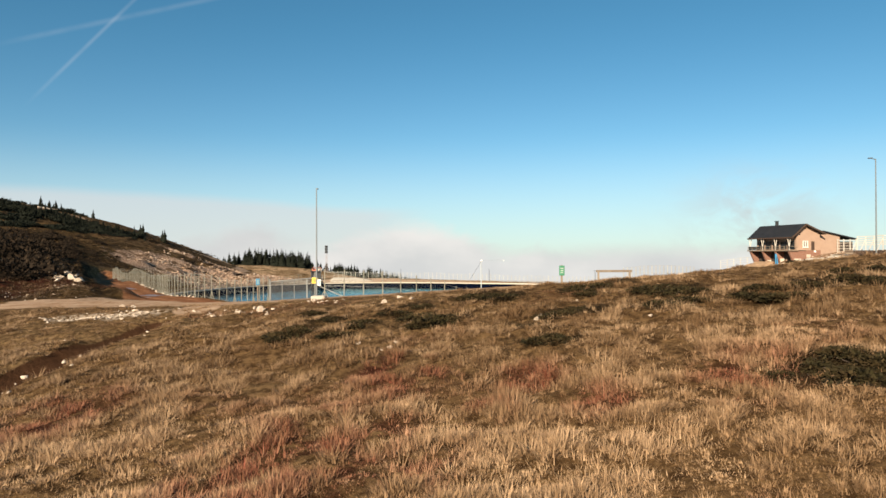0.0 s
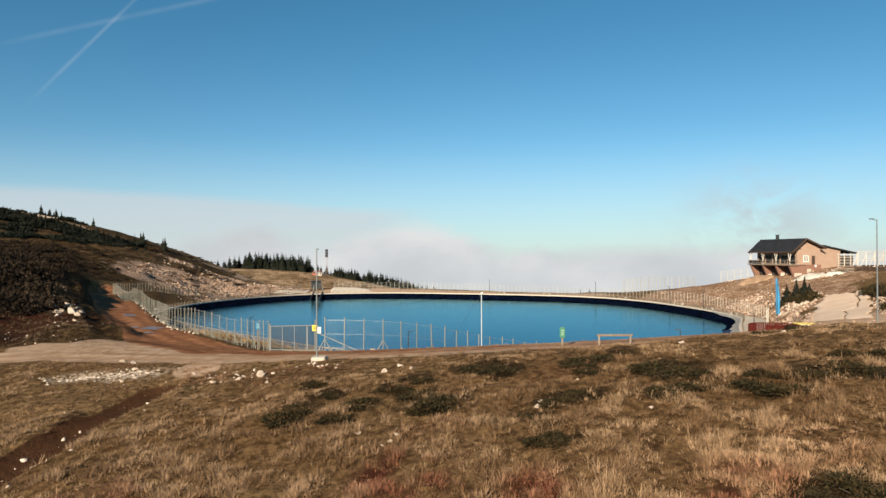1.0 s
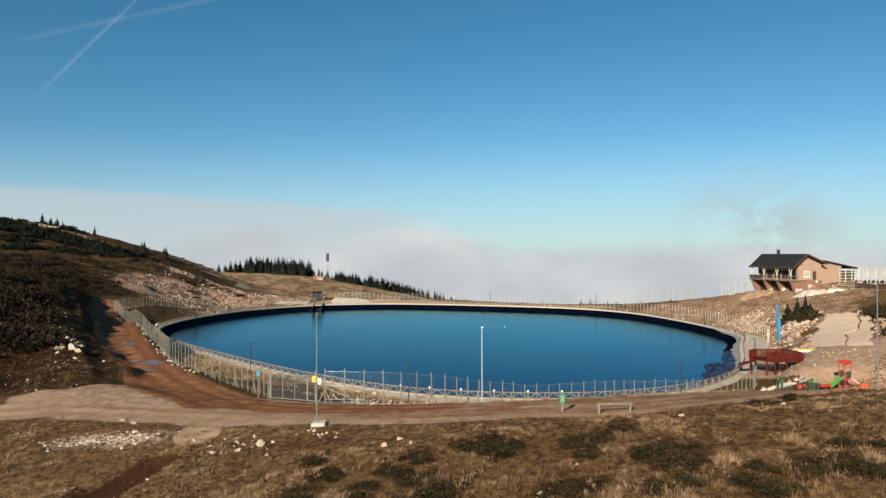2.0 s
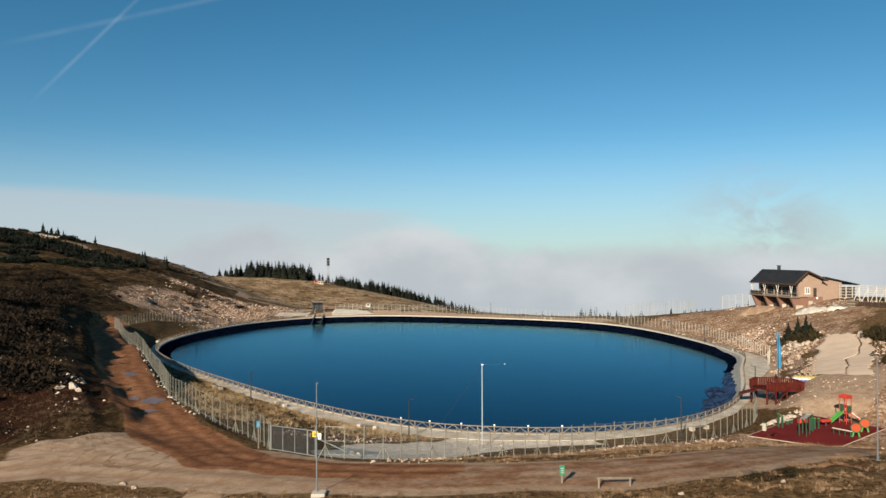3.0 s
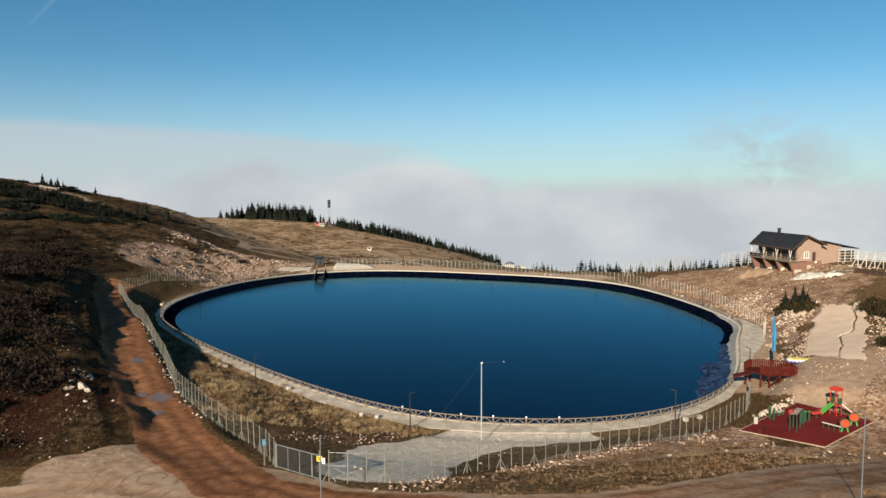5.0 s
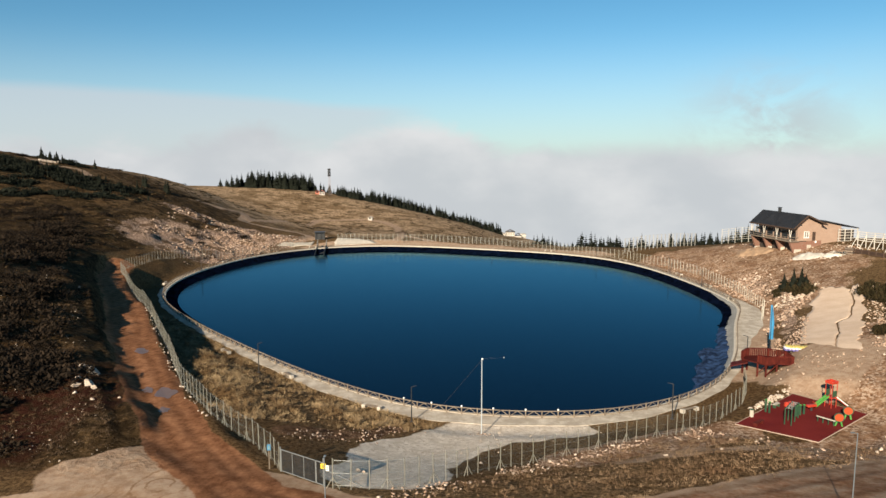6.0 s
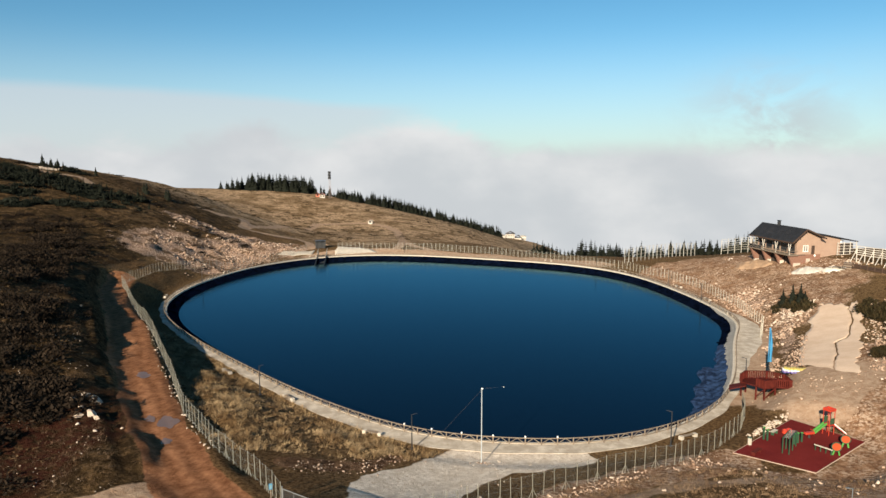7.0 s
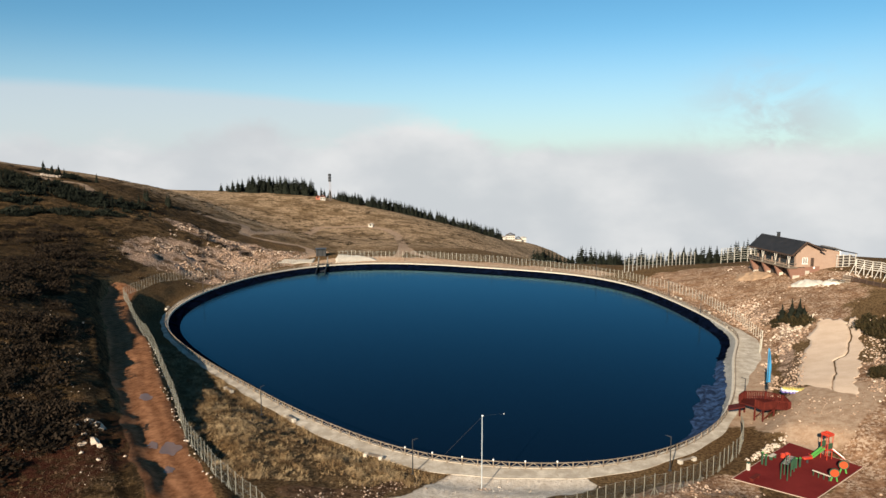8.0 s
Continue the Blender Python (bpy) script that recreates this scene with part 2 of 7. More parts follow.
SCREE = [(-86, 213), (-83, 224), (-75, 214), (-70, 232), (-62, 256)]
SCREE_TOP = [(-97, 263), (-88, 258), (-80, 257), (-72, 267)]


# junipers on the near rise: place and size
WEST_SHRUBS = ((-6.4, 30.3, 0.8), (-6.2, 31.4, 0.6), (-5.3, 32.8, 0.55), (-4.5, 29.7, 0.6), (-3.7, 31.0, 0.7), (-6.3, 35.0, 0.5), (-2.2, 32.7, 0.6), (-1.3, 32.1, 0.8), (-0.6, 29.8, 0.95), (0.0, 30.4, 0.9), (-0.4, 31.2, 0.7), (-1.2, 33.7, 0.5), (1.0, 35.4, 0.55), (2.0, 34.6, 0.8), (2.7, 33.6, 0.8), (1.6, 34.0, 0.5), (4.2, 28.7, 0.55), (4.9, 28.9, 0.6), (5.7, 29.4, 0.5), (3.7, 25.0, 0.6), (4.2, 25.4, 0.55), (3.3, 27.4, 0.4))
EAST_SHRUBS = ((6.4, 33.4, 0.7), (7.3, 33.8, 0.75), (6.6, 32.2, 0.5), (8.6, 34.8, 0.45), (9.4, 31.8, 0.85), (9.9, 30.5, 0.95), (9.8, 29.0, 0.8), (8.9, 28.4, 0.6), (10.8, 31.0, 0.7), (12.2, 28.0, 0.8), (12.8, 27.2, 0.85), (13.2, 28.6, 0.6), (14.6, 28.0, 0.6), (15.6, 27.6, 0.8), (16.5, 28.0, 0.85), (16.6, 26.9, 0.7), (17.3, 30.3, 0.7), (18.6, 29.2, 0.8), (17.2, 38.4, 0.6), (19.0, 38.2, 0.6), (9.7, 18.7, 0.6), (10.3, 19.2, 0.75), (10.7, 18.4, 0.85), (11.3, 18.9, 0.85), (12.0, 18.6, 0.8), (11.2, 19.8, 0.7))
NEAR_SHRUBS = WEST_SHRUBS + EAST_SHRUBS
NEAR_SPOTS = [p[:2] for p in NEAR_SHRUBS]


def heather_mat(x, y):
    """Where heather closes over the ground between the junipers."""
    v = 0 * x
    for cx, cy, size in NEAR_SHRUBS:
        v = np.maximum(v, np.exp(-(((x - cx) ** 2 + (y - cy) ** 2) / (0.5 + 1.0 * size) ** 2) ** 1.5))
    return v * smooth(0.28, 0.5, cloudy(x, y, 1.3, 47, 3))


def red_patch(x, y):
    """Where low reddish plants colour the grass."""
    v = 0 * x
    for cx, cy, r in RED_PATCHES:
        v = np.maximum(v, np.exp(-(((x - cx) ** 2 + (y - cy) ** 2 * 0.6) / (r * r)) ** 2))
    return v * smooth(0.3, 0.55, cloudy(x, y, 1.1, 45, 3)) + 0.3 * smooth(0.62, 0.72, cloudy(x, y, 5.5, 41))


def land(x, y):
    z = LEVEL + swells(x, y, BROAD, range(-300, 301, 150), range(-150, 951, 220), 170.0) + swells(x, y, FAR, range(-240, 241, 120), range(350, 851, 100), 80.0)
    return z + swells(x, y, HILLS, range(-150, 151, 50), range(20, 321, 50), 38.0) + swells(x, y, KNOLLS, np.arange(-45, 61, 17.5), range(22, 77, 18), 15.0) + swells(x, y, LEDGES, np.arange(-40, 41, 13.0), range(22, 75, 12), 11.0) + swells(x, y, SLOPE, range(-180, -39, 20), range(60, 301, 24), 20.0) + swells(x, y, CUT, range(46, 101, 16), range(85, 206, 20), 16.0) + swells(x, y, SHOULDER, range(-284, -59, 28), range(300, 441, 28), 24.0)


def ground_height(x, y):
    x, y = np.asarray(x, float), np.asarray(y, float)
    far = np.maximum(0, y - 850) + np.maximum(0, np.abs(x) - 320) * 0.7 + np.maximum(0, -150 - y) * 0.7
    cx, cy = np.clip(x, -320, 320), np.clip(y, -150, 850)
    z = land(cx, cy) - 0.32 * far
    s = rim_distance(x, y)
    wide = shelf_width(np.arctan2(y - CENTRE[1], x - CENTRE[0]))
    steep = np.exp(-((np.arctan2(y - CENTRE[1], x - CENTRE[0]) + 2.62) / 0.42) ** 2)
    k = smooth(wide + 0.3, wide + 6.5 + 1.2 * steep, s) ** (1 + 1.3 * steep)
    rough = (cloudy(x, y, 7.0, 3) - 0.5) * 0.5 + (cloudy(x, y, 2.4, 5, 3) - 0.5) * 0.40
    rough = rough + (cloudy(x, y, 0.9, 7, 2) - 0.5) * 0.27 * (1 - smooth(45, 60, y))
    made = np.minimum.reduce([line_distance(x, y, p) - w for p, w in ((RED_ROAD, 0), (TRACK, 1), (PALE_ROAD, 0), (SLAB, 4), (LOT, 3), (APRON, 5))])
    z = z + rough * smooth(2.5, 6.0, made)
    screes = 1 - smooth(5, 16, np.minimum(line_distance(x, y, SCREE), line_distance(x, y, SCREE_TOP)))
    z = z + screes * (cloudy(x, y, 2.6, 9, 3) - 0.5) * 2.2
    flat = 1 - smooth(8.0, 13.0, np.hypot(x - 41.5, y - 79.5))
    z = z * (1 - flat) + 0.95 * flat
    # the level bed of the red road, cut into the slope on one side and banked up on the other
    level = np.interp(y - 0.45 * (x - np.interp(y, [p[1] for p in RED_ROAD[::-1]], [p[0] for p in RED_ROAD[::-1]])), [50, 61, 73, 97, 110, 127, 155, 172], [6.2, 5.9, 5.45, 5.35, 5.3, 4.9, 4.7, 3.9])
    bed = (1 - smooth(3.0, 5.4, line_distance(x, y, RED_ROAD))) * smooth(56, 63, y) * (1 - smooth(168, 176, y))
    z = z * (1 - bed) + (level + (cloudy(x, y, 2.0, 27, 2) - 0.5) * 0.12) * bed
    # the cut bank above the road, and the ruts worn into the old track
    edge = line_distance(x, y, BANK) + (cloudy(x, y, 3.0, 17, 3) - 0.5) * 1.6
    behind = line_distance(x + 3.4, y + 1.6, BANK)
    bank = np.maximum(np.exp(-(edge / 1.2) ** 2), 0.55 * np.exp(-(behind / 2.6) ** 2))
    z = z + bank * (0.6 + 0.7 * cloudy(x, y, 4.0, 15, 3)) * (1 - 0.45 * smooth(105, 150, y))
    z = z - 2.4 * np.exp(-(line_distance(x, y, HOLLOW) / 1.9) ** 2) * cloudy(x, y, 5.0, 19, 3)
    heathy = smooth(-36, -60, x) * smooth(60, 80, y) * (1 - smooth(300, 420, y))
    z = z + heathy * (cloudy(x, y, 6.0, 23, 4) - 0.5) * 1.1
    for line in (RED_ROAD, PALE_ROAD, TRACK):
        z = z - 0.07 * np.exp(-((np.abs(line_distance(x, y, line) - 1.1) / 0.75) ** 2))
    z = z - 0.45 * (1 - smooth(0.6, 1.7, line_distance(x, y, RUT)))
    return np.where(s > 0, z * k, np.maximum(s / 2.2, -6.0))


def axis(stops):
    """Grid lines from (start, step) to (start, step), with the step growing or shrinking evenly between."""
    v, p = [], stops[0][0]
    while p < stops[-1][0]:
        v.append(p)
        p += np.interp(p, [a for a, b in stops], [b for a, b in stops])
    return np.array(v + [stops[-1][0]])


xs = axis([(-2600, 160), (-700, 40), (-330, 12), (-160, 2.0), (-75, 0.8), (-30, 0.45), (35, 0.45), (75, 1.0), (130, 3.0), (330, 14), (700, 40), (2600, 160)])
ys = axis([(-1500, 160), (-150, 20), (-10, 2.0), (8, 0.4), (50, 0.4), (70, 0.6), (110, 1.0), (250, 1.5), (340, 2.0), (520, 3.0), (700, 8), (1000, 20), (2600, 160)])
gx, gy = np.meshgrid(xs, ys)
gz = ground_height(gx, gy)


def sheet(name, gx, gy, gz, keep=None):
    rows, cols = gx.shape
    verts = np.stack([gx, gy, gz], -1).reshape(-1, 3)
    idx = np.arange(rows * cols).reshape(rows, cols)
    quads = np.stack([idx[:-1, :-1], idx[:-1, 1:], idx[1:, 1:], idx[1:, :-1]], -1).reshape(-1, 4)
    mesh = bpy.data.meshes.new(name)
    mesh.from_pydata(verts.tolist(), [], quads.tolist())
    mesh.polygons.foreach_set("use_smooth", [True] * len(mesh.polygons))
    return mesh


ground_mesh = sheet("ground", gx, gy, gz)
ground = tagged(new("ground", ground_mesh), "dry autumn mountain pasture with dirt tracks and stony slopes", "ground", kind="structure")


def band(a, b, v):
    return 1 - smooth(a, b, v)


def paint(name, r, g, b):
    layer = ground_mesh.attributes.new(name, "FLOAT_COLOR", "POINT")
    layer.data.foreach_set("color", np.stack([r, g, b, np.ones_like(r)], -1).astype(np.float32).ravel())


wob = (cloudy(gx, gy, 5.0, 21, 5) - 0.5) * 3.6
s = rim_distance(gx, gy)
red_road = band(2.4, 4.0, line_distance(gx, gy, RED_ROAD) + wob * 0.5)
red_road = np.maximum(red_road, 0.85 * band(1.4, 3.4, line_distance(gx, gy, [(-23.3, 61.5), (-15.5, 50.8), (-8.5, 47.0), (-1, 45.2)]) + wob * 0.4))
red_road = np.maximum(red_road, 0.5 * band(3.0, 5.0, line_distance(gx, gy, TRACK[2:]) + wob * 0.5))
pale = np.maximum.reduce([band(2.0, 3.8, line_distance(gx, gy, PALE_ROAD) + wob * 0.5), band(3.6, 5.4, line_distance(gx, gy, TRACK) + wob * 0.5), band(2.6, 5.2, line_distance(gx, gy, [(-29, 54), (-25, 56.5), (-18, 49.8), (-9, 46.4)]) + wob * 0.5), band(0.6, 1.7, line_distance(gx, gy, [(-14.4, 43.5), (-14.0, 40.6)]) + wob * 0.4), 0.55 * band(1.0, 2.4, line_distance(gx, gy, [(16, 60.5), (24, 64.5), (33, 68), (46, 69)]) + wob * 0.6), 0.45 * band(0.8, 2.2, line_distance(gx, gy, HOUSE_TRACK) + wob * 0.3)] + [band(1.5, 2.7, line_distance(gx, gy, f) / np.clip(gy / 330, 0.7, 1.7)) for f in FAR_TRACKS])
concrete = band(0.0, 0.3, np.abs(s - 0.3))
apron = band(4.2, 6.0, line_distance(gx, gy, APRON) + wob) * smooth(0.8, 1.4, s)
pale = np.maximum(pale, band(4, 8, line_distance(gx, gy, LOT) + wob * 1.8))
pale = np.maximum(pale, 0.85 * band(7.0, 10.5, s + wob) * smooth(1.0, 1.6, s) * smooth(205, 225, gy) * smooth(-60, -40, gx))
pale = np.maximum(pale, 0.8 * band(5.0, 7.5, s + wob * 0.6) * smooth(36, 40, gx) * smooth(93, 97, gy) * band(132, 140, gy))
works = np.maximum.reduce([band(14, 26, line_distance(gx, gy, [(64, 150), (75, 165), (70, 190)]) + wob * 2), band(4, 9, line_distance(gx, gy, [(38, 66), (52, 72), (60, 90), (70, 105)]) + wob * 2), band(2.0, 5.0, line_distance(gx, gy, [(12, 63), (22, 70), (32, 76)]) + wob)])
scree = np.maximum(np.maximum(band(6, 19, line_distance(gx, gy, SCREE) + wob * 3.2), band(4, 13, line_distance(gx, gy, SCREE_TOP) + wob * 2)), band(0.5, 2.5, np.abs(s - 9 + wob)) * smooth(40, 60, gx) * band(150, 175, gy))
heath = smooth(3.5, 6.0, np.interp(gy, [54, 62, 76, 97, 127, 155, 172], [-16, -23.5, -31.5, -43, -58, -73.5, -80]) - gx) * smooth(51, 58, gy) * (0.8 + 0.2 * smooth(0.42, 0.6, cloudy(gx, gy, 22.0, 31))) * band(300, 380, gy) * (1 - 0.36 * smooth(185, 235, gy))
red = red_patch(gx, gy) * band(46, 54, gy) + smooth(0.42, 0.58, cloudy(gx, gy, 13.0, 43)) * smooth(-31, -36, gx) * band(70, 90, gy) * smooth(50, 55, gy)
paint("made", red_road, pale, concrete)
ruts = np.maximum.reduce([np.exp(-(((np.abs(line_distance(gx, gy, p) + (cloudy(gx, gy, 9.0, 51, 2) - 0.5) * 1.2) - w) / 0.45) ** 2)) for p, w in ((RED_ROAD, 1.0), (RED_ROAD, 2.4), (PALE_ROAD, 1.0), (TRACK, 1.0), (TRACK, 3.0), (HOUSE_TRACK, 0.9), (YARD_TRACK, 0.9))])
ruts = np.maximum(ruts, 0.9 * np.exp(-(np.minimum(line_distance(gx, gy, HOUSE_TRACK), line_distance(gx, gy, YARD_TRACK)) / 1.7) ** 2))
paint("tread", ruts, np.zeros_like(ruts), np.zeros_like(ruts))
paint("extra", smooth(270, 380, gy), apron, band(0.6, 2.2, line_distance(gx, gy, DARK_SOIL) + wob * 0.8))
paint("wild", np.clip(works, 0, 1), scree, np.clip(red, 0, 1))
heath = np.maximum(heath, 1.0 * heather_mat(gx, gy))
flats = band(0.8, 2.0, np.hypot((gx + 19.8) * 0.45, gy - 41.2) + wob * 0.5)
paint("more", np.clip(heath, 0, 1), np.clip(flats, 0, 1), band(0.7, 1.7, line_distance(gx, gy, RUT) + wob * 0.3))


def layer(nodes, name):
    node = nodes.add("ShaderNodeAttribute")
    node.attribute_name = name
    return node.outputs["Color"]


m, n = material("pasture")
made = n.add("ShaderNodeSeparateColor", {0: layer(n, "made")}).outputs
wild = n.add("ShaderNodeSeparateColor", {0: layer(n, "wild")}).outputs
big, mid, fine = n.noise(n.pos, 0.045, 4.0), n.noise(n.pos, 0.35, 6.0, 0.6), n.noise(n.pos, 4.0, 6.0, 0.7)
grit = n.noise(n.pos, 14.0, 4.0, 0.7)
tuft = n.add("ShaderNodeTexNoise", {"Vector": n.add("ShaderNodeMapping", {"Vector": n.pos, "Scale": (1.0, 1.0, 0.25)}).outputs[0], "Scale": 2.6, "Detail": 7.0, "Roughness": 0.72}).outputs["Fac"]
more = n.add("ShaderNodeSeparateColor", {0: layer(n, "more")}).outputs
patch, speck = n.noise(n.pos, 0.9, 7.0, 0.68), n.noise(n.pos, 2.4, 8.0, 0.72)
tread = n.add("ShaderNodeSeparateColor", {0: layer(n, "tread")}).outputs
extra = n.add("ShaderNodeSeparateColor", {0: layer(n, "extra")}).outputs
grass = n.mix(n.ramp(tuft, 0.36, 0.66), (0.046, 0.027, 0.0125), (0.215, 0.135, 0.067))
dull = n.mix(n.ramp(tuft, 0.36, 0.66), (0.046, 0.025, 0.0115), (0.165, 0.098, 0.046))
grass = n.mix(n.ramp(big, 0.40, 0.62), grass, dull)
meadow = n.mix(n.ramp(patch, 0.34, 0.64), (0.20, 0.125, 0.070), (0.54, 0.375, 0.235))
meadow = n.mix(n.ramp(n.noise(n.pos, 0.14, 7.0, 0.7), 0.50, 0.60, 0.0, 0.8), meadow, (0.060, 0.038, 0.015))
meadow = n.mix(n.ramp(big, 0.50, 0.60, 0.0, 0.6), meadow, (0.105, 0.062, 0.026))
meadow = n.mix(n.ramp(n.noise(n.pos, 0.5, 8.0, 0.78), 0.50, 0.60, 0.0, 0.75), meadow, (0.085, 0.052, 0.025))
grass = n.mix(extra[0], grass, meadow)
heath = n.mix(n.ramp(patch, 0.36, 0.66), (0.017, 0.0105, 0.005), (0.094, 0.057, 0.026))
heath = n.mix(n.ramp(speck, 0.50, 0.64, 0.0, 0.8), heath, (0.165, 0.105, 0.056))
heath = n.mix(n.ramp(mid, 0.48, 0.60, 0.0, 0.85), heath, (0.022, 0.014, 0.007))
heath = n.mix(n.ramp(n.noise(n.pos, 0.09, 5.0, 0.62), 0.50, 0.60, 0.0, 0.4), heath, (0.026, 0.017, 0.008))
mud = n.mix(n.ramp(patch, 0.3, 0.7), (0.165, 0.070, 0.033), (0.355, 0.168, 0.087))
mud = n.mix(n.math("MULTIPLY", tread[0], n.ramp(fine, 0.3, 0.7, 0.9, 0.35)), mud, (0.085, 0.033, 0.015))
chalk = n.mix(n.ramp(patch, 0.3, 0.7), (0.275, 0.176, 0.114), (0.415, 0.300, 0.211))
chalk = n.mix(n.ramp(speck, 0.50, 0.64, 0.0, 0.5), chalk, (0.30, 0.17, 0.095))
chalk = n.mix(n.math("MULTIPLY", tread[0], n.ramp(fine, 0.3, 0.7, 0.7, 0.2)), chalk, (0.24, 0.13, 0.065))
# rings left by turning wheels
flat = n.add("ShaderNodeVectorMath", {0: n.pos, 1: (1.0, 0.8, 0.0)})
flat.operation = "MULTIPLY"
apart = n.add("ShaderNodeVectorMath", {0: flat.outputs[0], 1: (-21.8, 51.6 * 0.8, 0.0)})
apart.operation = "DISTANCE"
ring = n.math("MULTIPLY_ADD", n.noise(n.pos, 0.2, 4.0), 4.5, apart.outputs["Value"])
ring = n.math("MULTIPLY", n.ramp(n.math("SINE", n.math("MULTIPLY", ring, 4.6)), 0.72, 0.98), n.ramp(apart.outputs["Value"], 2.0, 8.0, 1.0, 0.0))
chalk = n.mix(n.math("MULTIPLY", ring, n.ramp(mid, 0.42, 0.56, 0.05, 0.75)), chalk, (0.20, 0.108, 0.055))
stone = n.mix(n.ramp(speck, 0.42, 0.58), (0.15, 0.085, 0.053), (0.46, 0.325, 0.24))
stone = n.mix(n.ramp(n.noise(n.pos, 0.22, 6.0, 0.7), 0.49, 0.57, 0.0, 0.85), stone, (0.085, 0.051, 0.028))
cement = n.mix(n.ramp(fine, 0.3, 0.75), (0.36, 0.29, 0.215), (0.50, 0.41, 0.31))
soil = n.mix(n.ramp(patch, 0.35, 0.68), (0.115, 0.054, 0.027), (0.30, 0.170, 0.097))
soil = n.mix(n.math("MULTIPLY", tread[0], n.ramp(fine, 0.3, 0.7, 0.8, 0.3)), soil, (0.105, 0.056, 0.031))


def torn(mask, amount=0.9):
    return n.ramp(n.math("ADD", mask, n.math("MULTIPLY", n.math("SUBTRACT", n.math("MULTIPLY_ADD", speck, 0.45, n.math("MULTIPLY", mid, 0.55)), 0.5), amount * 1.4)), 0.40, 0.60)


c = n.mix(torn(more[0], 1.0), grass, heath)
c = n.mix(n.math("MULTIPLY", wild[2], n.ramp(patch, 0.36, 0.58)), c, n.mix(fine, (0.019, 0.0075, 0.005), (0.064, 0.0225, 0.0135)))
c = n.mix(torn(wild[0]), c, n.mix(n.math("MULTIPLY", n.ramp(speck, 0.46, 0.58), n.ramp(mid, 0.41, 0.55, 0.25, 1.0)), soil, (0.46, 0.335, 0.24)))
c = n.mix(torn(wild[1], 1.7), c, stone)
c = n.mix(torn(made[1], 0.6), c, chalk)
c = n.mix(torn(made[0], 0.5), c, mud)
c = n.mix(torn(extra[2], 0.7), c, n.mix(n.ramp(patch, 0.35, 0.7), (0.055, 0.029, 0.016), (0.20, 0.113, 0.062)))
c = n.mix(torn(extra[1], 0.7), c, n.mix(n.ramp(patch, 0.32, 0.66), n.mix(grit, (0.44, 0.345, 0.26), (0.62, 0.52, 0.41)), n.mix(n.ramp(speck, 0.5, 0.62), (0.76, 0.66, 0.55), (0.40, 0.29, 0.20))))
c = n.mix(torn(more[2], 0.9), c, n.mix(fine, (0.026, 0.013, 0.007), (0.075, 0.036, 0.019)))
c = n.mix(n.math("MULTIPLY", more[1], n.ramp(speck, 0.47, 0.53)), c, (0.52, 0.43, 0.34))
c = n.mix(made[2], c, cement)
rise = n.math("ADD", n.math("MULTIPLY", tuft, n.math("SUBTRACT", 1.0, n.math("MAXIMUM", made[0], n.math("MAXIMUM", made[1], made[2])))), n.math("MULTIPLY", grit, 0.25))
rise = n.math("ADD", rise, n.math("MULTIPLY", n.math("MULTIPLY_ADD", speck, 0.6, patch), n.math("MULTIPLY", n.math("MAXIMUM", more[0], extra[0]), 2.6)))
finish(n, c, 0.95, rise, 0.16)
n.bsdf.inputs["Specular IOR Level"].default_value = 0.02
ground_mesh.materials.append(m)

# the pond
m, n = material("pond_water")
ripple = n.noise(n.add("ShaderNodeMapping", {"Vector": n.pos, "Scale": (1.0, 2.0, 1.0)}).outputs[0], 1.6, 4.0, 0.6)
finish(n, (0.0014, 0.0040, 0.0100), 0.6, ripple, 0.014)
n.bsdf.inputs["Specular IOR Level"].default_value = 0.0
waves = n.add("ShaderNodeBump", {"Strength": 1.0, "Distance": 0.014, "Height": ripple}).outputs[0]
shine = n.add("ShaderNodeBsdfGlossy", {"Color": (0.40, 0.82, 1.0, 1.0), "Roughness": 0.04, "Normal": waves})
skin = n.add("ShaderNodeMixShader", {0: n.add("ShaderNodeFresnel", {"IOR": 1.17, "Normal": waves}).outputs[0], 1: n.bsdf.outputs[0], 2: shine.outputs[0]})
n.link(skin.outputs[0], n.out.inputs[0])
bm = bmesh.new()
ring = [bm.verts.new((*rim_point(k / 180 * math.pi, WATER * 2.2 - 0.0 + 0.3), WATER)) for k in range(360)]
bm.faces.new(ring)
mesh = bpy.data.meshes.new("water")
bm.to_mesh(mesh)
bm.free()
mesh.materials.append(m)
water = tagged(new("water", mesh), "deep blue still water of the storage pond", "water", kind="structure")


# ---- helpers for meshes ----
def gh(x, y):
    return float(ground_height(np.float64(x), np.float64(y)))


def part(name, bm, mat, parent=None, label=""):
    """Links a bmesh as one mesh object under a thing or under a part."""
    mesh = bpy.data.meshes.new(name)
    bm.normal_update()
    bm.to_mesh(mesh)
    bm.free()
    mesh.materials.append(mat)
    ob = new(name, mesh)
    ob.parent = parent
    return tagged(ob, label) if label else ob


def twin(ob, parent, m):
    """A further object on the same mesh."""
    other = new(ob.name.split(".")[0], ob.data)
    other.parent, other.matrix_basis = parent, m
    return other


def thing(name, x, y, z, turn=0.0, label="", category="", group="", kind=""):
    ob = new(name)
    ob.empty_display_size = 0.2
    ob.matrix_basis = pose(x, y, z, 0, 0, turn)
    return tagged(ob, label, category, group, kind)


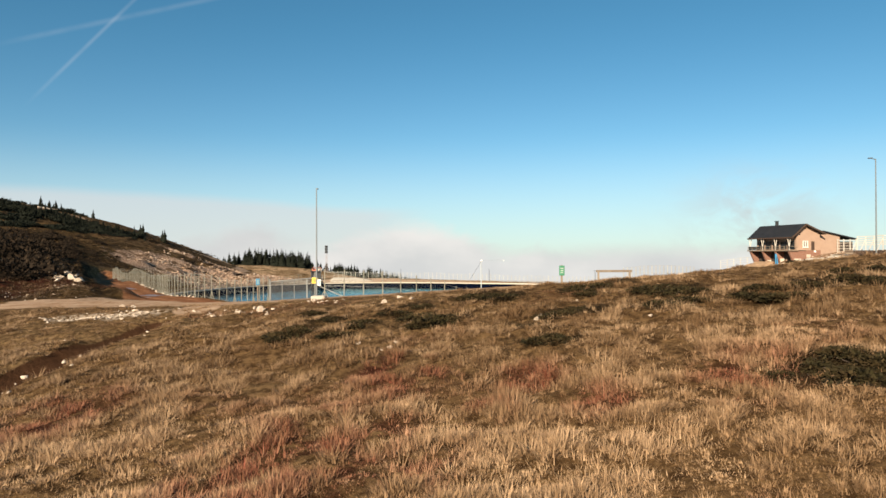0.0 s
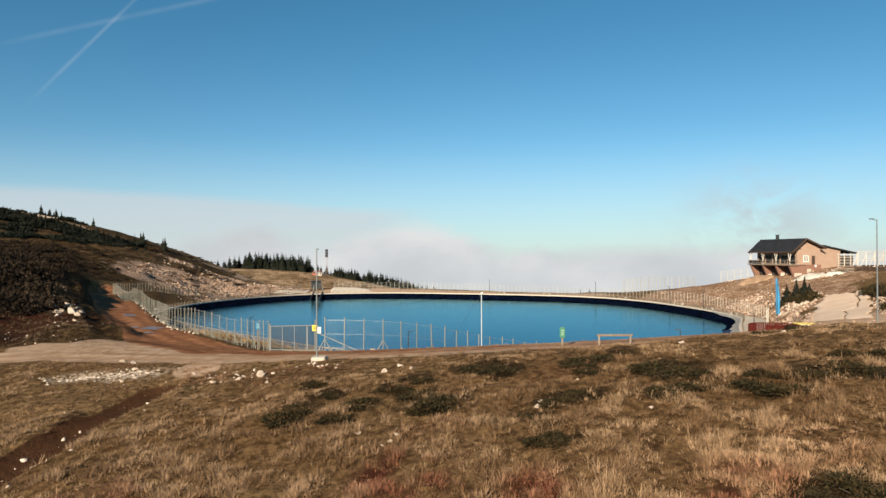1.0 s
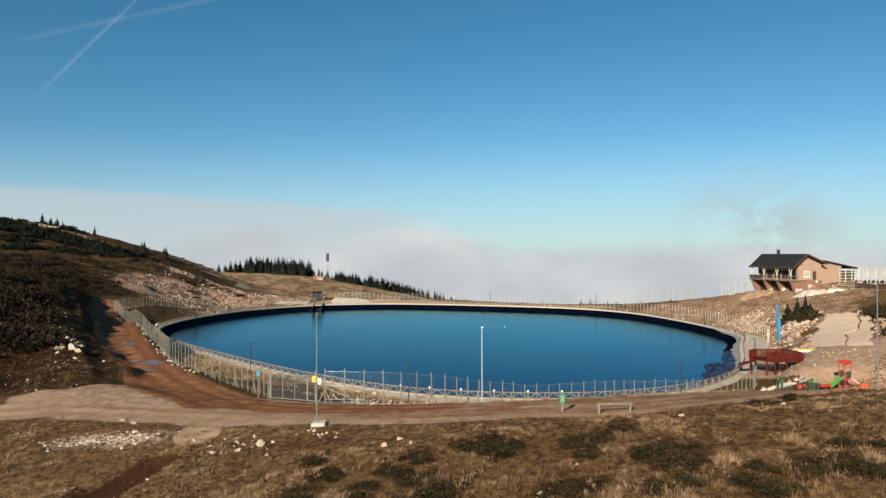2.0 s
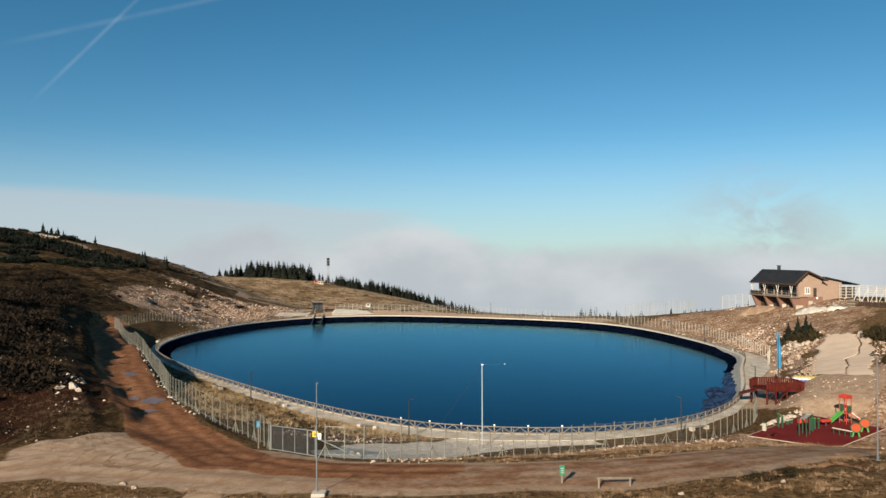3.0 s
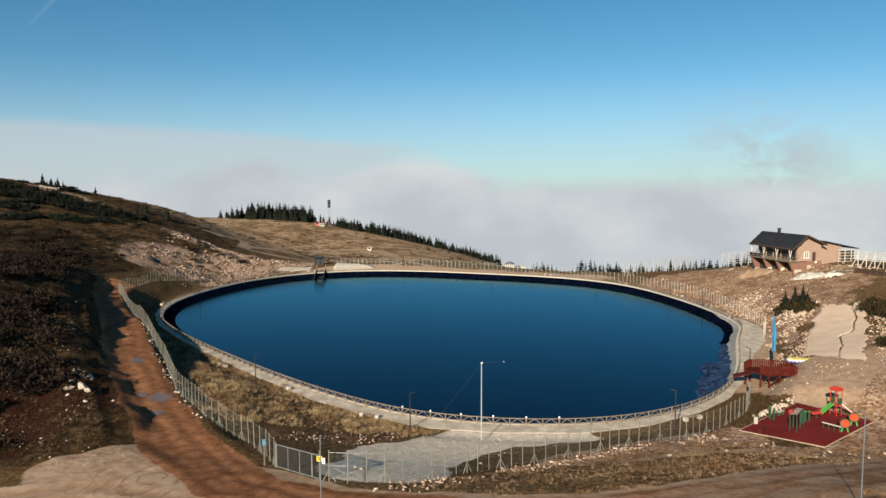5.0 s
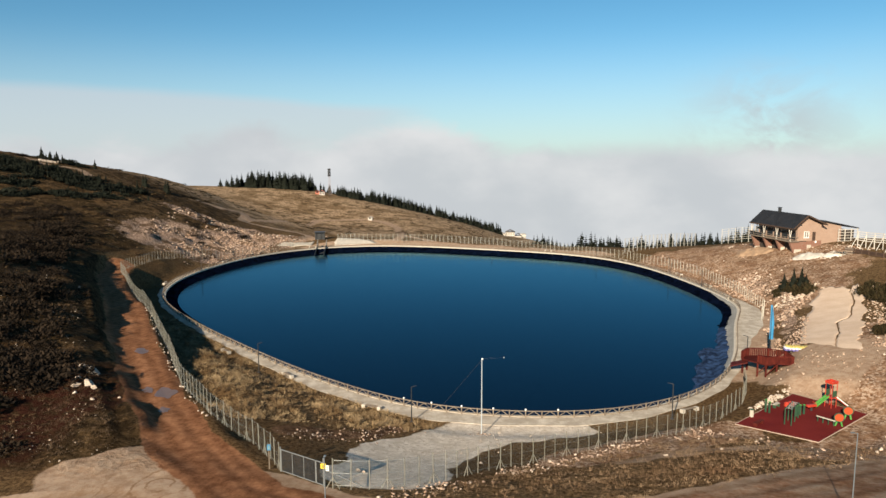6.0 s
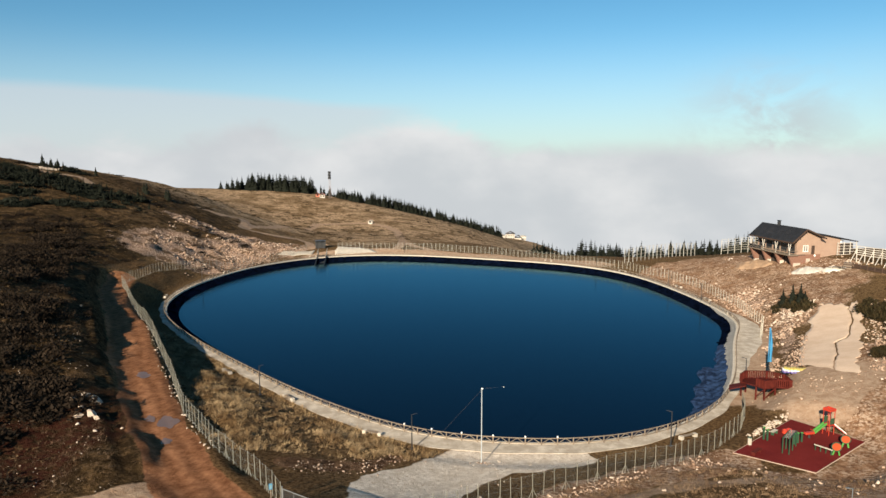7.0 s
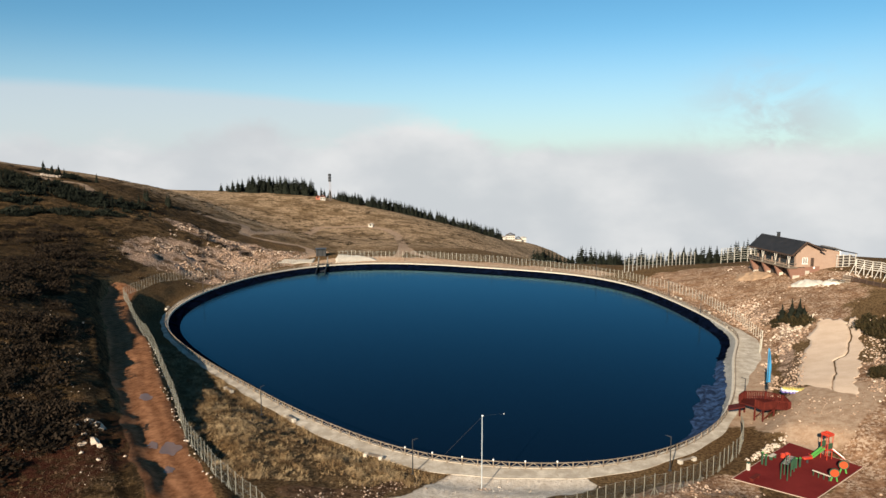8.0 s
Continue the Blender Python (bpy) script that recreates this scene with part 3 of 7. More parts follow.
def box(bm, x, y, z, sx, sy, sz, turn=None, bevel=0.0):
    m = Matrix.Translation((x, y, z))
    if turn is not None:
        m = m @ turn
    got = bmesh.ops.create_cube(bm, size=1.0, matrix=m @ Matrix.Diagonal((sx, sy, sz, 1.0)))
    if bevel:
        edges = list({e for v in got["verts"] for e in v.link_edges})
        bmesh.ops.bevel(bm, geom=edges, offset=bevel, segments=1, affect="EDGES")
    return bm


def beam(bm, p, q, w, h=None, bevel=0.0):
    p, q = Vector(p), Vector(q)
    d = q - p
    m = Matrix.Translation((p + q) / 2) @ d.to_track_quat("Y", "Z").to_matrix().to_4x4()
    got = bmesh.ops.create_cube(bm, size=1.0, matrix=m @ Matrix.Diagonal((w, d.length, h or w, 1.0)))
    if bevel:
        edges = list({e for v in got["verts"] for e in v.link_edges})
        bmesh.ops.bevel(bm, geom=edges, offset=bevel, segments=1, affect="EDGES")
    return bm


def tube(bm, p, q, r1, r2=None, seg=8):
    p, q = Vector(p), Vector(q)
    d = q - p
    m = Matrix.Translation((p + q) / 2) @ d.to_track_quat("Z", "Y").to_matrix().to_4x4()
    bmesh.ops.create_cone(bm, cap_ends=True, segments=seg, radius1=r1, radius2=r1 if r2 is None else r2, depth=d.length, matrix=m)
    return bm


def prism(bm, outline, lift, axis="z"):
    """A closed outline (x, y) raised from z = a to z = b; axis 'y' stands it upright, along y."""
    a, b = lift
    put = (lambda u, v, w: (u, v, w)) if axis == "z" else (lambda u, v, w: (u, w, v))
    low = [bm.verts.new(put(u, v, a)) for u, v in outline]
    top = [bm.verts.new(put(u, v, b)) for u, v in outline]
    k = len(outline)
    bm.faces.new(low[::-1])
    bm.faces.new(top)
    for i in range(k):
        bm.faces.new((low[i], low[(i + 1) % k], top[(i + 1) % k], top[i]))
    bmesh.ops.recalc_face_normals(bm, faces=bm.faces)
    return bm


def shape():
    return bmesh.new()


steel = plain("galvanised_steel", (0.24, 0.245, 0.235), (0.38, 0.385, 0.37), 2.0, 0.5, 0.002, 0.4)
post_grey = plain("weathered_post", (0.13, 0.122, 0.098), (0.225, 0.21, 0.168), 2.0, 0.8)
dark_steel = plain("dark_grey_paint", (0.016, 0.017, 0.018), (0.034, 0.034, 0.035), 2.0, 0.45)
white_paint = plain("white_paint", (0.68, 0.66, 0.62), (0.84, 0.82, 0.78), 1.5, 0.55)
wood_grey = plain("weathered_wood", (0.13, 0.098, 0.072), (0.24, 0.188, 0.138), 3.0, 0.85, 0.006)
cast = plain("cast_concrete", (0.36, 0.315, 0.255), (0.55, 0.49, 0.41), 1.2, 0.9, 0.006)
black = plain("black_rubber", (0.010, 0.010, 0.011), (0.028, 0.027, 0.026), 1.0, 0.6)

m, n = material("path_concrete")
stain, grain = n.noise(n.pos, 0.5, 6.0, 0.65), n.noise(n.pos, 9.0, 5.0, 0.7)
c = n.mix(n.ramp(stain, 0.32, 0.68), (0.33, 0.275, 0.213), (0.51, 0.44, 0.355))
c = n.mix(n.ramp(n.math("MULTIPLY", stain, grain), 0.28, 0.38), c, (0.60, 0.53, 0.44))
c = n.mix(n.ramp(n.noise(n.pos, 1.7, 7.0, 0.75), 0.54, 0.66, 0.0, 0.6), c, (0.27, 0.20, 0.14))
finish(n, c, 0.92, grain, 0.02)
path_mat = m

m, n = material("pond_liner")
fold, grain = n.noise(n.pos, 0.9, 5.0, 0.6, 0.8), n.noise(n.pos, 5.0, 3.0)
c = n.mix(n.ramp(fold, 0.35, 0.7), (0.0006, 0.0009, 0.002), (0.0035, 0.007, 0.020))
finish(n, c, n.ramp(grain, 0.3, 0.7, 0.55, 0.8), fold, 0.1)
n.bsdf.inputs["Specular IOR Level"].default_value = 0.0
liner_mat = m
# lighter copy of the liner: sunlight on the slack folds, put into colour
m, n = material("dusty_liner")
fold = n.noise(n.pos, 0.9, 5.0, 0.6, 0.8)
finish(n, n.mix(n.ramp(fold, 0.35, 0.65), (0.006, 0.013, 0.034), (0.034, 0.066, 0.145)), 0.8, fold, 0.08)
n.bsdf.inputs["Specular IOR Level"].default_value = 0.1
sunlit_mat = m


def ring_strip(name, rows, mat, label, category, steps=720):
    """A closed band round the pond: rows of (offset from the rim, height), each a number or a function of the angle."""
    bm = shape()
    grid = []
    for k in range(steps):
        a = 2 * math.pi * k / steps
        line = []
        for off, z in rows:
            o = off(a) if callable(off) else off
            x, y = rim_point(a, o)
            line.append(bm.verts.new((x, y, z(a, o) if callable(z) else z)))
        grid.append(line)
    for k in range(steps):
        a, b = grid[k], grid[(k + 1) % steps]
        for i in range(len(rows) - 1):
            f = bm.faces.new((a[i], b[i], b[i + 1], a[i + 1]))
            f.smooth = name == "pond_liner"
    return tagged(part(name, bm, mat), label, category, kind="structure")


def turned(a):
    return (a + math.pi) % (2 * math.pi) - math.pi


def path_edge(a):
    return float(path_width(np.float64(turned(a)))) + 0.25 * math.sin(a * 41) * math.sin(a * 17)


def crumple(a, o):
    """The slack liner lies in folds by the deck, smooth elsewhere."""
    loose = math.exp(-((turned(a) + 0.62) / 0.26) ** 2)
    f = noise.fractal(Vector((a * 26, o * 0.55, 3.1)), 0.9, 2.1, 4)
    z = o / 2.2 + 0.05 + (0.06 + 0.5 * loose) * abs(f) * min(1.0, max(0.0, -o - 0.9) * 0.8)
    # one great slack fold floats out over the water
    t = turned(a)
    fold = float(smooth(-0.715, -0.76, t) * (1 - smooth(-0.95, -1.10, t)))
    reach = 6.3 + 0.5 * math.sin(t * 60) + (t + 0.75) * 3.0
    out = float(smooth(1.2, 2.2, -o) * (1 - smooth(reach - 0.5, reach + 0.3, -o)))
    ridge = noise.fractal(Vector((t * 70 + o * 0.9, o * 0.35, 8.0)), 0.8, 2.1, 4)
    return z + fold * out * (max(0.0, -1.12 - z) + 0.30 * abs(ridge))


ring_strip("path", [(0.0, -0.3), (0.0, 0.06), (lambda a: path_edge(a) * 0.5, 0.075), (path_edge, 0.05), (lambda a: path_edge(a) + 0.05, -0.3)], path_mat, "pale concrete path round the pond", "path")
ring_strip("kerb", [(-0.42, -0.5), (-0.40, 0.12), (-0.36, 0.16), (-0.04, 0.16), (0.0, 0.12), (0.0, -0.2)], cast, "low cast concrete kerb at the pond's edge", "kerb")
liner = ring_strip("pond_liner", [(-0.3 - 0.3 * k, crumple) for k in range(24)], liner_mat, "dark blue plastic sheet that lines the pond", "liner", 900)
liner.data.materials.append(sunlit_mat)
for f in liner.data.polygons:
    p = f.center
    t = math.atan2(p.y - CENTRE[1], p.x - CENTRE[0]) + 0.05 * noise.noise(Vector((p.x * 0.3, p.y * 0.3, 0)))
    if -1.12 < t < -0.52:
        f.material_index = 1

# a pale sheet shows between the kerb and the slack liner
fleece = plain("pale_geotextile", (0.42, 0.40, 0.37), (0.62, 0.60, 0.56), 0.8, 0.95, 0.02)
bm = shape()
rows = []
for k in range(161):
    a = -0.98 + 0.98 * k / 160
    wide = (0.55 + 0.75 * math.exp(-((a + 0.52) / 0.28) ** 2)) * (1 + 0.5 * noise.noise(Vector((a * 22, 1.0, 0))) + 0.3 * noise.noise(Vector((a * 70, 4.0, 0)))) * min(1.0, (k + 1) / 14, (161 - k) / 14)
    row = []
    for j in range(6):
        o = -0.40 - max(0.05, wide) * j / 5
        row.append(bm.verts.new((*rim_point(a, o), crumple(a, o) + 0.16 + 0.05 * noise.noise(Vector((a * 40, o * 2, 2))) - 0.07 * (j == 5))))
    rows.append(row)
for p, q in zip(rows, rows[1:]):
    for j in range(5):
        bm.faces.new((p[j], p[j + 1], q[j + 1], q[j]))
bmesh.ops.solidify(bm, geom=list(bm.faces), thickness=0.03)
tagged(part("liner_fleece", bm, fleece), "ragged pale fleece sheet above the slack pond liner", "sheet", kind="structure")

# ---- wooden railing ----
RAIL = 1.95


def railing_section(lamp=False):
    top = thing("railing_section", 0, 0, 0, 0, "weathered wooden railing with slanting braces on the pond kerb", "railing", "railing round the pond")
    part("post", box(shape(), 0, 0, 0.45, 0.13, 0.13, 0.94, bevel=0.012), wood_grey, top)
    part("top_rail", beam(shape(), (0, 0, 0.84), (RAIL, 0, 0.84), 0.10, 0.09, 0.01), wood_grey, top)
    part("bottom_rail", beam(shape(), (0, 0, 0.20), (RAIL, 0, 0.20), 0.07, 0.09), wood_grey, top)
    for a, b in ((0.1, RAIL * 0.5), (RAIL - 0.1, RAIL * 0.5)):
        part("brace", beam(shape(), (a, 0, 0.22), (b, 0, 0.82), 0.055, 0.075), wood_grey, top)
    if lamp:
        part("lamp_cap", box(shape(), 0, 0, 1.02, 0.2, 0.2, 0.2, bevel=0.04), white_paint, top, "white lamp cap on the post")
    return top


def ring_walk(out, step):
    """Evenly spaced points along the pond's rim: place and angle of the way on."""
    a, spots = 0.0, []
    while a < 2 * math.pi - 0.01:
        x, y = rim_point(a, out)
        r = math.hypot(x - CENTRE[0], y - CENTRE[1])
        b = a + step / r
        for _ in range(3):
            x2, y2 = rim_point(b, out)
            b = a + (b - a) * step / math.hypot(x2 - x, y2 - y)
        x2, y2 = rim_point(b, out)
        spots.append((x, y, math.degrees(math.atan2(y2 - y, x2 - x)), (a + b) / 2))
        a = b
    return spots


plain_section, lamp_section = railing_section(), railing_section(True)
first = {False: plain_section, True: lamp_section}
for k, (x, y, turn, a) in enumerate(ring_walk(0.22, RAIL)):
    near = abs(turned(a) + 1.48) < 0.16 and k % 2 == 0
    m = pose(x, y, 0.06, 0, 0, turn)
    if first[near] is not None:
        first[near].matrix_basis, first[near] = m, None
    else:
        copy_thing(lamp_section if near else plain_section, m)

# ---- wire fence on posts ----
m, n = material("wire_mesh")
wire = n.mix(0.5, (0.20, 0.22, 0.20), (0.34, 0.36, 0.33))
finish(n, wire, 0.6, None, 0.0, 0.3)
clear = n.add("ShaderNodeBsdfTransparent")
uv = n.add("ShaderNodeSeparateXYZ", {0: n.local}).outputs
wx, wz = n.math("MULTIPLY", n.math("ADD", uv[0], uv[2]), 16.0), n.math("MULTIPLY", n.math("SUBTRACT", uv[0], uv[2]), 16.0)
lines = n.math("MAXIMUM", n.math("LESS_THAN", n.math("FRACT", wx), 0.028), n.math("LESS_THAN", n.math("FRACT", wz), 0.028))
blend = n.add("ShaderNodeMixShader", {0: lines, 1: clear.outputs[0], 2: n.bsdf.outputs[0]})
n.link(blend.outputs[0], n.out.inputs[0])
mesh_mat = m


def along(line, step):
    """Points every step metres along a line of corners, with the way on in degrees."""
    spots, rest = [], 0.0
    for (ax, ay), (bx, by) in zip(line, line[1:]):
        d = math.hypot(bx - ax, by - ay)
        t = rest
        while t < d:
            spots.append((ax + (bx - ax) * t / d, ay + (by - ay) * t / d, math.degrees(math.atan2(by - ay, bx - ax))))
            t += step
        rest = t - d
    return spots


def strand(bm, points, r):
    """One unbroken three-sided wire through the points."""
    rings = []
    for x, y, z in points:
        rings.append([bm.verts.new((x + dx * r, y + dy * r, z + dz * r)) for dx, dy, dz in ((0, 0, 1), (0.6, 0.6, -0.6), (-0.6, -0.6, -0.6))])
    for a, b in zip(rings, rings[1:]):
        for i in range(3):
            bm.faces.new((a[i], a[(i + 1) % 3], b[(i + 1) % 3], b[i]))
    return bm


POST = 2.45
bm = box(shape(), 0, 0, POST / 2 - 0.25, 0.064, 0.064, POST + 0.5, bevel=0.012)
post_seed = part("post", bm, post_grey)
bm = beam(shape(), (0, 0.0, 0.95), (0.0, 0.62, -0.15), 0.05, 0.05)
brace_seed = part("brace", bm, post_grey)


# a paler, thicker post for the far bank and slope fences
pale_post = plain("sun_bleached_post", (0.30, 0.275, 0.225), (0.46, 0.43, 0.36), 2.0, 0.8)
bm = box(shape(), 0, 0, POST / 2 - 0.25, 0.085, 0.085, POST + 0.5, bevel=0.012)
pale_seed = part("post", bm, pale_post)


def wire_fence(line, step, braces, label, seed=post_seed):
    fence = thing("wire_fence", 0, 0, 0, 0, label, "fence")
    spots = along(line, step)
    for k, (x, y, turn) in enumerate(spots):
        z = gh(x, y)
        lean = random.uniform(-1.2, 1.2)
        twin(seed, fence, pose(x, y, z, lean, random.uniform(-1.2, 1.2), turn) @ Matrix.Diagonal((1, 1, random.uniform(0.96, 1.04), 1)))
        if braces and k % braces == 0:
            for side in (90, -90):
                twin(brace_seed, fence, pose(x, y, z, 0, 0, turn + side))
    bm = shape()
    rows = []
    for x, y, turn in spots:
        z = gh(x, y)
        rows.append((bm.verts.new((x, y, z + 0.08)), bm.verts.new((x, y, z + POST - 0.12))))
    for (a, b), (c2, d2) in zip(rows, rows[1:]):
        bm.faces.new((a, c2, d2, b))
    part("wire_netting", bm, mesh_mat, fence, "thin galvanised wire netting")
    for h in (0.3, 1.3, POST - 0.14):
        part("line_wire", strand(shape(), [(x, y, gh(x, y) + h) for x, y, turn in spots], 0.008), steel, fence)
    return fence


LEFT_FENCE = [(-13.8, 55.9), (-15.2, 58.6), (-18.0, 62.6), (-23.4, 68.1), (-30.8, 79.6), (-38, 94.5), (-49, 115.5), (-62.5, 139), (-74.5, 160.5), (-76.3, 163.8), (-77.3, 172), (-77.3, 182), (-75.5, 196.5), (-71.5, 210), (-62, 229), (-49, 246)]
FAR_FENCE = [(-38, 247), (-29.7, 247), (-5.9, 248), (8, 243.5), (21, 238.5), (38, 227), (54, 209.5), (61.2, 193), (65, 177), (66, 158), (64, 140)]
DECK_FENCE = [(64, 140), (62, 135.5), (59.5, 131)]
NEAR_FENCE = [(-8.6, 51.5), (-6.6, 51.3), (-3.6, 52.0), (-0.6, 54.3), (3.1, 58.6), (6.8, 61.9), (10.5, 64.6), (14, 66.6), (17.7, 69.5), (21, 71.5), (24.5, 73), (28.3, 76.4), (32.5, 79.9), (36.8, 84.8), (39.8, 90.5), (41.3, 95)]
wire_fence(LEFT_FENCE, 1.45, 3, "long wire fence on weathered posts beside the red dirt road")
wire_fence(NEAR_FENCE, 1.42, 3, "wire fence on braced weathered posts along the pond bank")
wire_fence(FAR_FENCE, 1.5, 0, "wire fence on pale posts along the far bank of the pond", pale_seed)
wire_fence(DECK_FENCE, 1.3, 0, "wire fence on pale posts beside the stony slope", pale_seed)
cloth = thing("rolled_netting", 0, 0, 0, 0, "slack black netting hung on the last fence posts", "netting")
bm = shape()
rows = []
for k in range(13):
    u = k / 12
    x, y = 39.2 + 2.3 * u, 89.3 + 6.2 * u
    rows.append([bm.verts.new((x + 0.16 * noise.noise(Vector((k * 0.9, j * 0.8, 0))), y, gh(x, y) + 0.15 + (1.9 - 0.5 * math.sin(u * 3.1)) * j / 6)) for j in range(7)])
for p, q in zip(rows, rows[1:]):
    for j in range(6):
        bm.faces.new((p[j], p[j + 1], q[j + 1], q[j])).smooth = True
bmesh.ops.solidify(bm, geom=list(bm.faces), thickness=0.04)
part("netting", bm, black, cloth)
for seed in (post_seed, pale_seed, brace_seed):
    bpy.data.objects.remove(seed)

# ---- gate ----
GA, GB = Vector((-13.55, 55.5, 0)), Vector((-9.35, 51.95, 0))
GA.z, GB.z = gh(GA.x, GA.y), gh(GB.x, GB.y)
gate_grey = plain("dull_grey_paint", (0.10, 0.105, 0.105), (0.17, 0.175, 0.172), 2.0, 0.6, 0.002)
gate = thing("metal_gate", 0, 0, 0, 0, "closed grey metal gate with wire infill at the pond entrance", "gate")
bm = shape()
tube(bm, GA - Vector((0, 0, 0.3)), GA + Vector((0, 0, 2.15)), 0.06)
part("gate_post", bm, gate_grey, gate)
bm = shape()
tube(bm, GB - Vector((0, 0, 0.3)), GB + Vector((0, 0, 2.35)), 0.08)
part("gate_post", bm, gate_grey, gate)
for k in range(2):
    a, b = GA.lerp(GB, 0.02 + 0.40 * k if k == 0 else 0.83), GA.lerp(GB, 0.82 if k == 0 else 0.985)
    lo, hi = Vector((0, 0, 0.12)), Vector((0, 0, 1.95))
    leaf = shape()
    for p, q in ((a + lo, b + lo), (a + hi, b + hi), (a + lo, a + hi), (b + lo, b + hi)):
        beam(leaf, p, q, 0.06, 0.06)
    for j in range(1, 3 if k == 0 else 1):
        u = a.lerp(b, j / 3)
        beam(leaf, u + lo, u + hi, 0.05, 0.05)
    leaf = part("gate_frame", leaf, gate_grey, gate)
    bm = shape()
    bars = 66 if k == 0 else 13
    for j in range(bars):
        u = a.lerp(b, (j + 0.5) / bars)
        beam(bm, u + lo, u + hi, 0.017, 0.017)
    for j in range(14):
        h = Vector((0, 0, 0.2 + 0.13 * j))
        beam(bm, a + h, b + h, 0.012, 0.012)
    tagged(part("wire_infill", bm, dark_steel, leaf), "fine dark bar mesh", kind="stuff")
bm = shape()
beam(bm, GB + Vector((0.15, 0, 1.4)), GB + Vector((3.1, -0.2, 0.1)), 0.07, 0.07)
part("stay", bm, gate_grey, gate)


def board_sign(x, y, z, w, h, turn, mat, label, post=None, mark=None):
    sign = thing("sign", x, y, z, turn, label, "sign")
    part("board", box(shape(), 0, 0, 0, w, 0.04, h, bevel=0.01), mat, sign)
    if mark is not None:
        for dz, ww in ((h * 0.22, 0.62), (0.0, 0.5), (-h * 0.2, 0.56)):
            part("bar", box(shape(), 0, -0.026, dz, w * ww, 0.012, h * 0.1), mark, sign)
    if post is not None:
        part("post", box(shape(), 0, 0.07, -post / 2, 0.1, 0.1, post + 0.6, bevel=0.01), wood_grey, sign)
    return sign


yellow = plain("yellow_enamel", (0.62, 0.45, 0.03), (0.72, 0.55, 0.06), 2.0, 0.4)
blue = plain("blue_enamel", (0.03, 0.14, 0.26), (0.05, 0.20, 0.34), 2.0, 0.4)
pale_board = plain("faded_lettering", (0.22, 0.30, 0.24), (0.30, 0.38, 0.32), 2.0, 0.6)
green = plain("green_enamel", (0.03, 0.13, 0.075), (0.05, 0.20, 0.115), 2.0, 0.4)
board_sign(GB.x - 0.02, GB.y - 0.12, GB.z + 1.75, 0.42, 0.42, 0, yellow, "small yellow warning board on the gate post", mark=dark_steel)
board_sign(GB.x + 0.3, GB.y - 0.16, GB.z + 1.6, 0.24, 0.46, 0, white_paint, "small white notice on the gate post", mark=dark_steel)
board_sign(-14.6, 55.9, gh(-14.6, 55.9) + 1.9, 0.30, 0.52, 12, blue, "small blue notice on a wooden post by the gate", post=2.1, mark=pale_board)
board_sign(6.68, 39.9, gh(6.68, 39.9) + 0.72, 0.30, 0.56, 0, green, "small green information board on a wooden post in the grass", post=0.8, mark=pale_board)

# a low rail frame in the grass
low = thing("low_rail", 9.3, 38.6, gh(9.3, 38.6), 0, "low weathered wooden rail standing in the grass", "rail")
for x in (-0.85, 0.85):
    part("post", box(shape(), x, 0, 0.1, 0.09, 0.09, 0.8, bevel=0.01), wood_grey, low)
part("top_rail", box(shape(), 0, 0, 0.5, 1.95, 0.08, 0.12, bevel=0.01), wood_grey, low)

# ---- lamps ----


def street_lamp(x, y, z, tall, arm, turn, mat, label, cat="street lamp", r=0.075, group=""):
    lamp = thing("street_lamp", x, y, z, turn, label, cat, group)
    bm = tube(shape(), (0, 0, -0.4), (0, 0, tall), r, r * 0.62, 10)
    part("pole", bm, mat, lamp)
    bm = box(shape(), 0, 0, 0.02, r * 5, r * 5, 0.05, bevel=0.01)
    part("base_plate", bm, mat, lamp)
    bm = tube(shape(), (0, 0, tall - 0.05), (arm, 0, tall + 0.1 * arm), r * 0.5, seg=6)
    part("arm", bm, mat, lamp)
    bm = shape()
    box(bm, arm * 1.05, 0, tall + 0.1 * arm, max(0.24, arm * 0.6), 0.14, 0.06, bevel=0.02)
    part("lamp_head", bm, mat, lamp)
    return lamp


lamp_steel = plain("weathered_zinc", (0.10, 0.115, 0.125), (0.17, 0.185, 0.195), 2.0, 0.55, metal=0.2)
street_lamp(-7.25, 40.7, gh(-7.25, 40.7), 13.5 - gh(-7.25, 40.7), 0.22, 90, lamp_steel, "tall slim galvanised steel lamp post beside the track", r=0.046)
bm = box(shape(), -7.1, 40.6, gh(-7.1, 40.6) + 0.02, 0.8, 0.8, 0.34, bevel=0.04)
tagged(part("footing", bm, cast), "square pale concrete footing of the lamp post", "footing")
street_lamp(24.8, 40.6, gh(24.8, 40.6), 15.1 - gh(24.8, 40.6), 0.3, 180, lamp_steel, "tall slim galvanised steel lamp post on the grassy rise", r=0.046)
path_lamp = None
for x, y, turn in ((-27.2, 99.8, 30), (-4.0, 80.6, 20), (27.2, 81.6, 160), (45.3, 103.6, 150), (60.4, 165, 180), (59.2, 186, 180), (46.5, 217, 200), (15.5, 238.5, 250), (-14.5, 243.8, 260), (-66.5, 190, 0)):
    if path_lamp is None:
        path_lamp = street_lamp(x, y, 0.06, 4.35, 0.5, turn, dark_steel, "dark grey path lamp with a flat head beside the pond", r=0.085, group="lamps round the pond")
    else:
        copy_thing(path_lamp, pose(x, y, 0.06, 0, 0, turn))
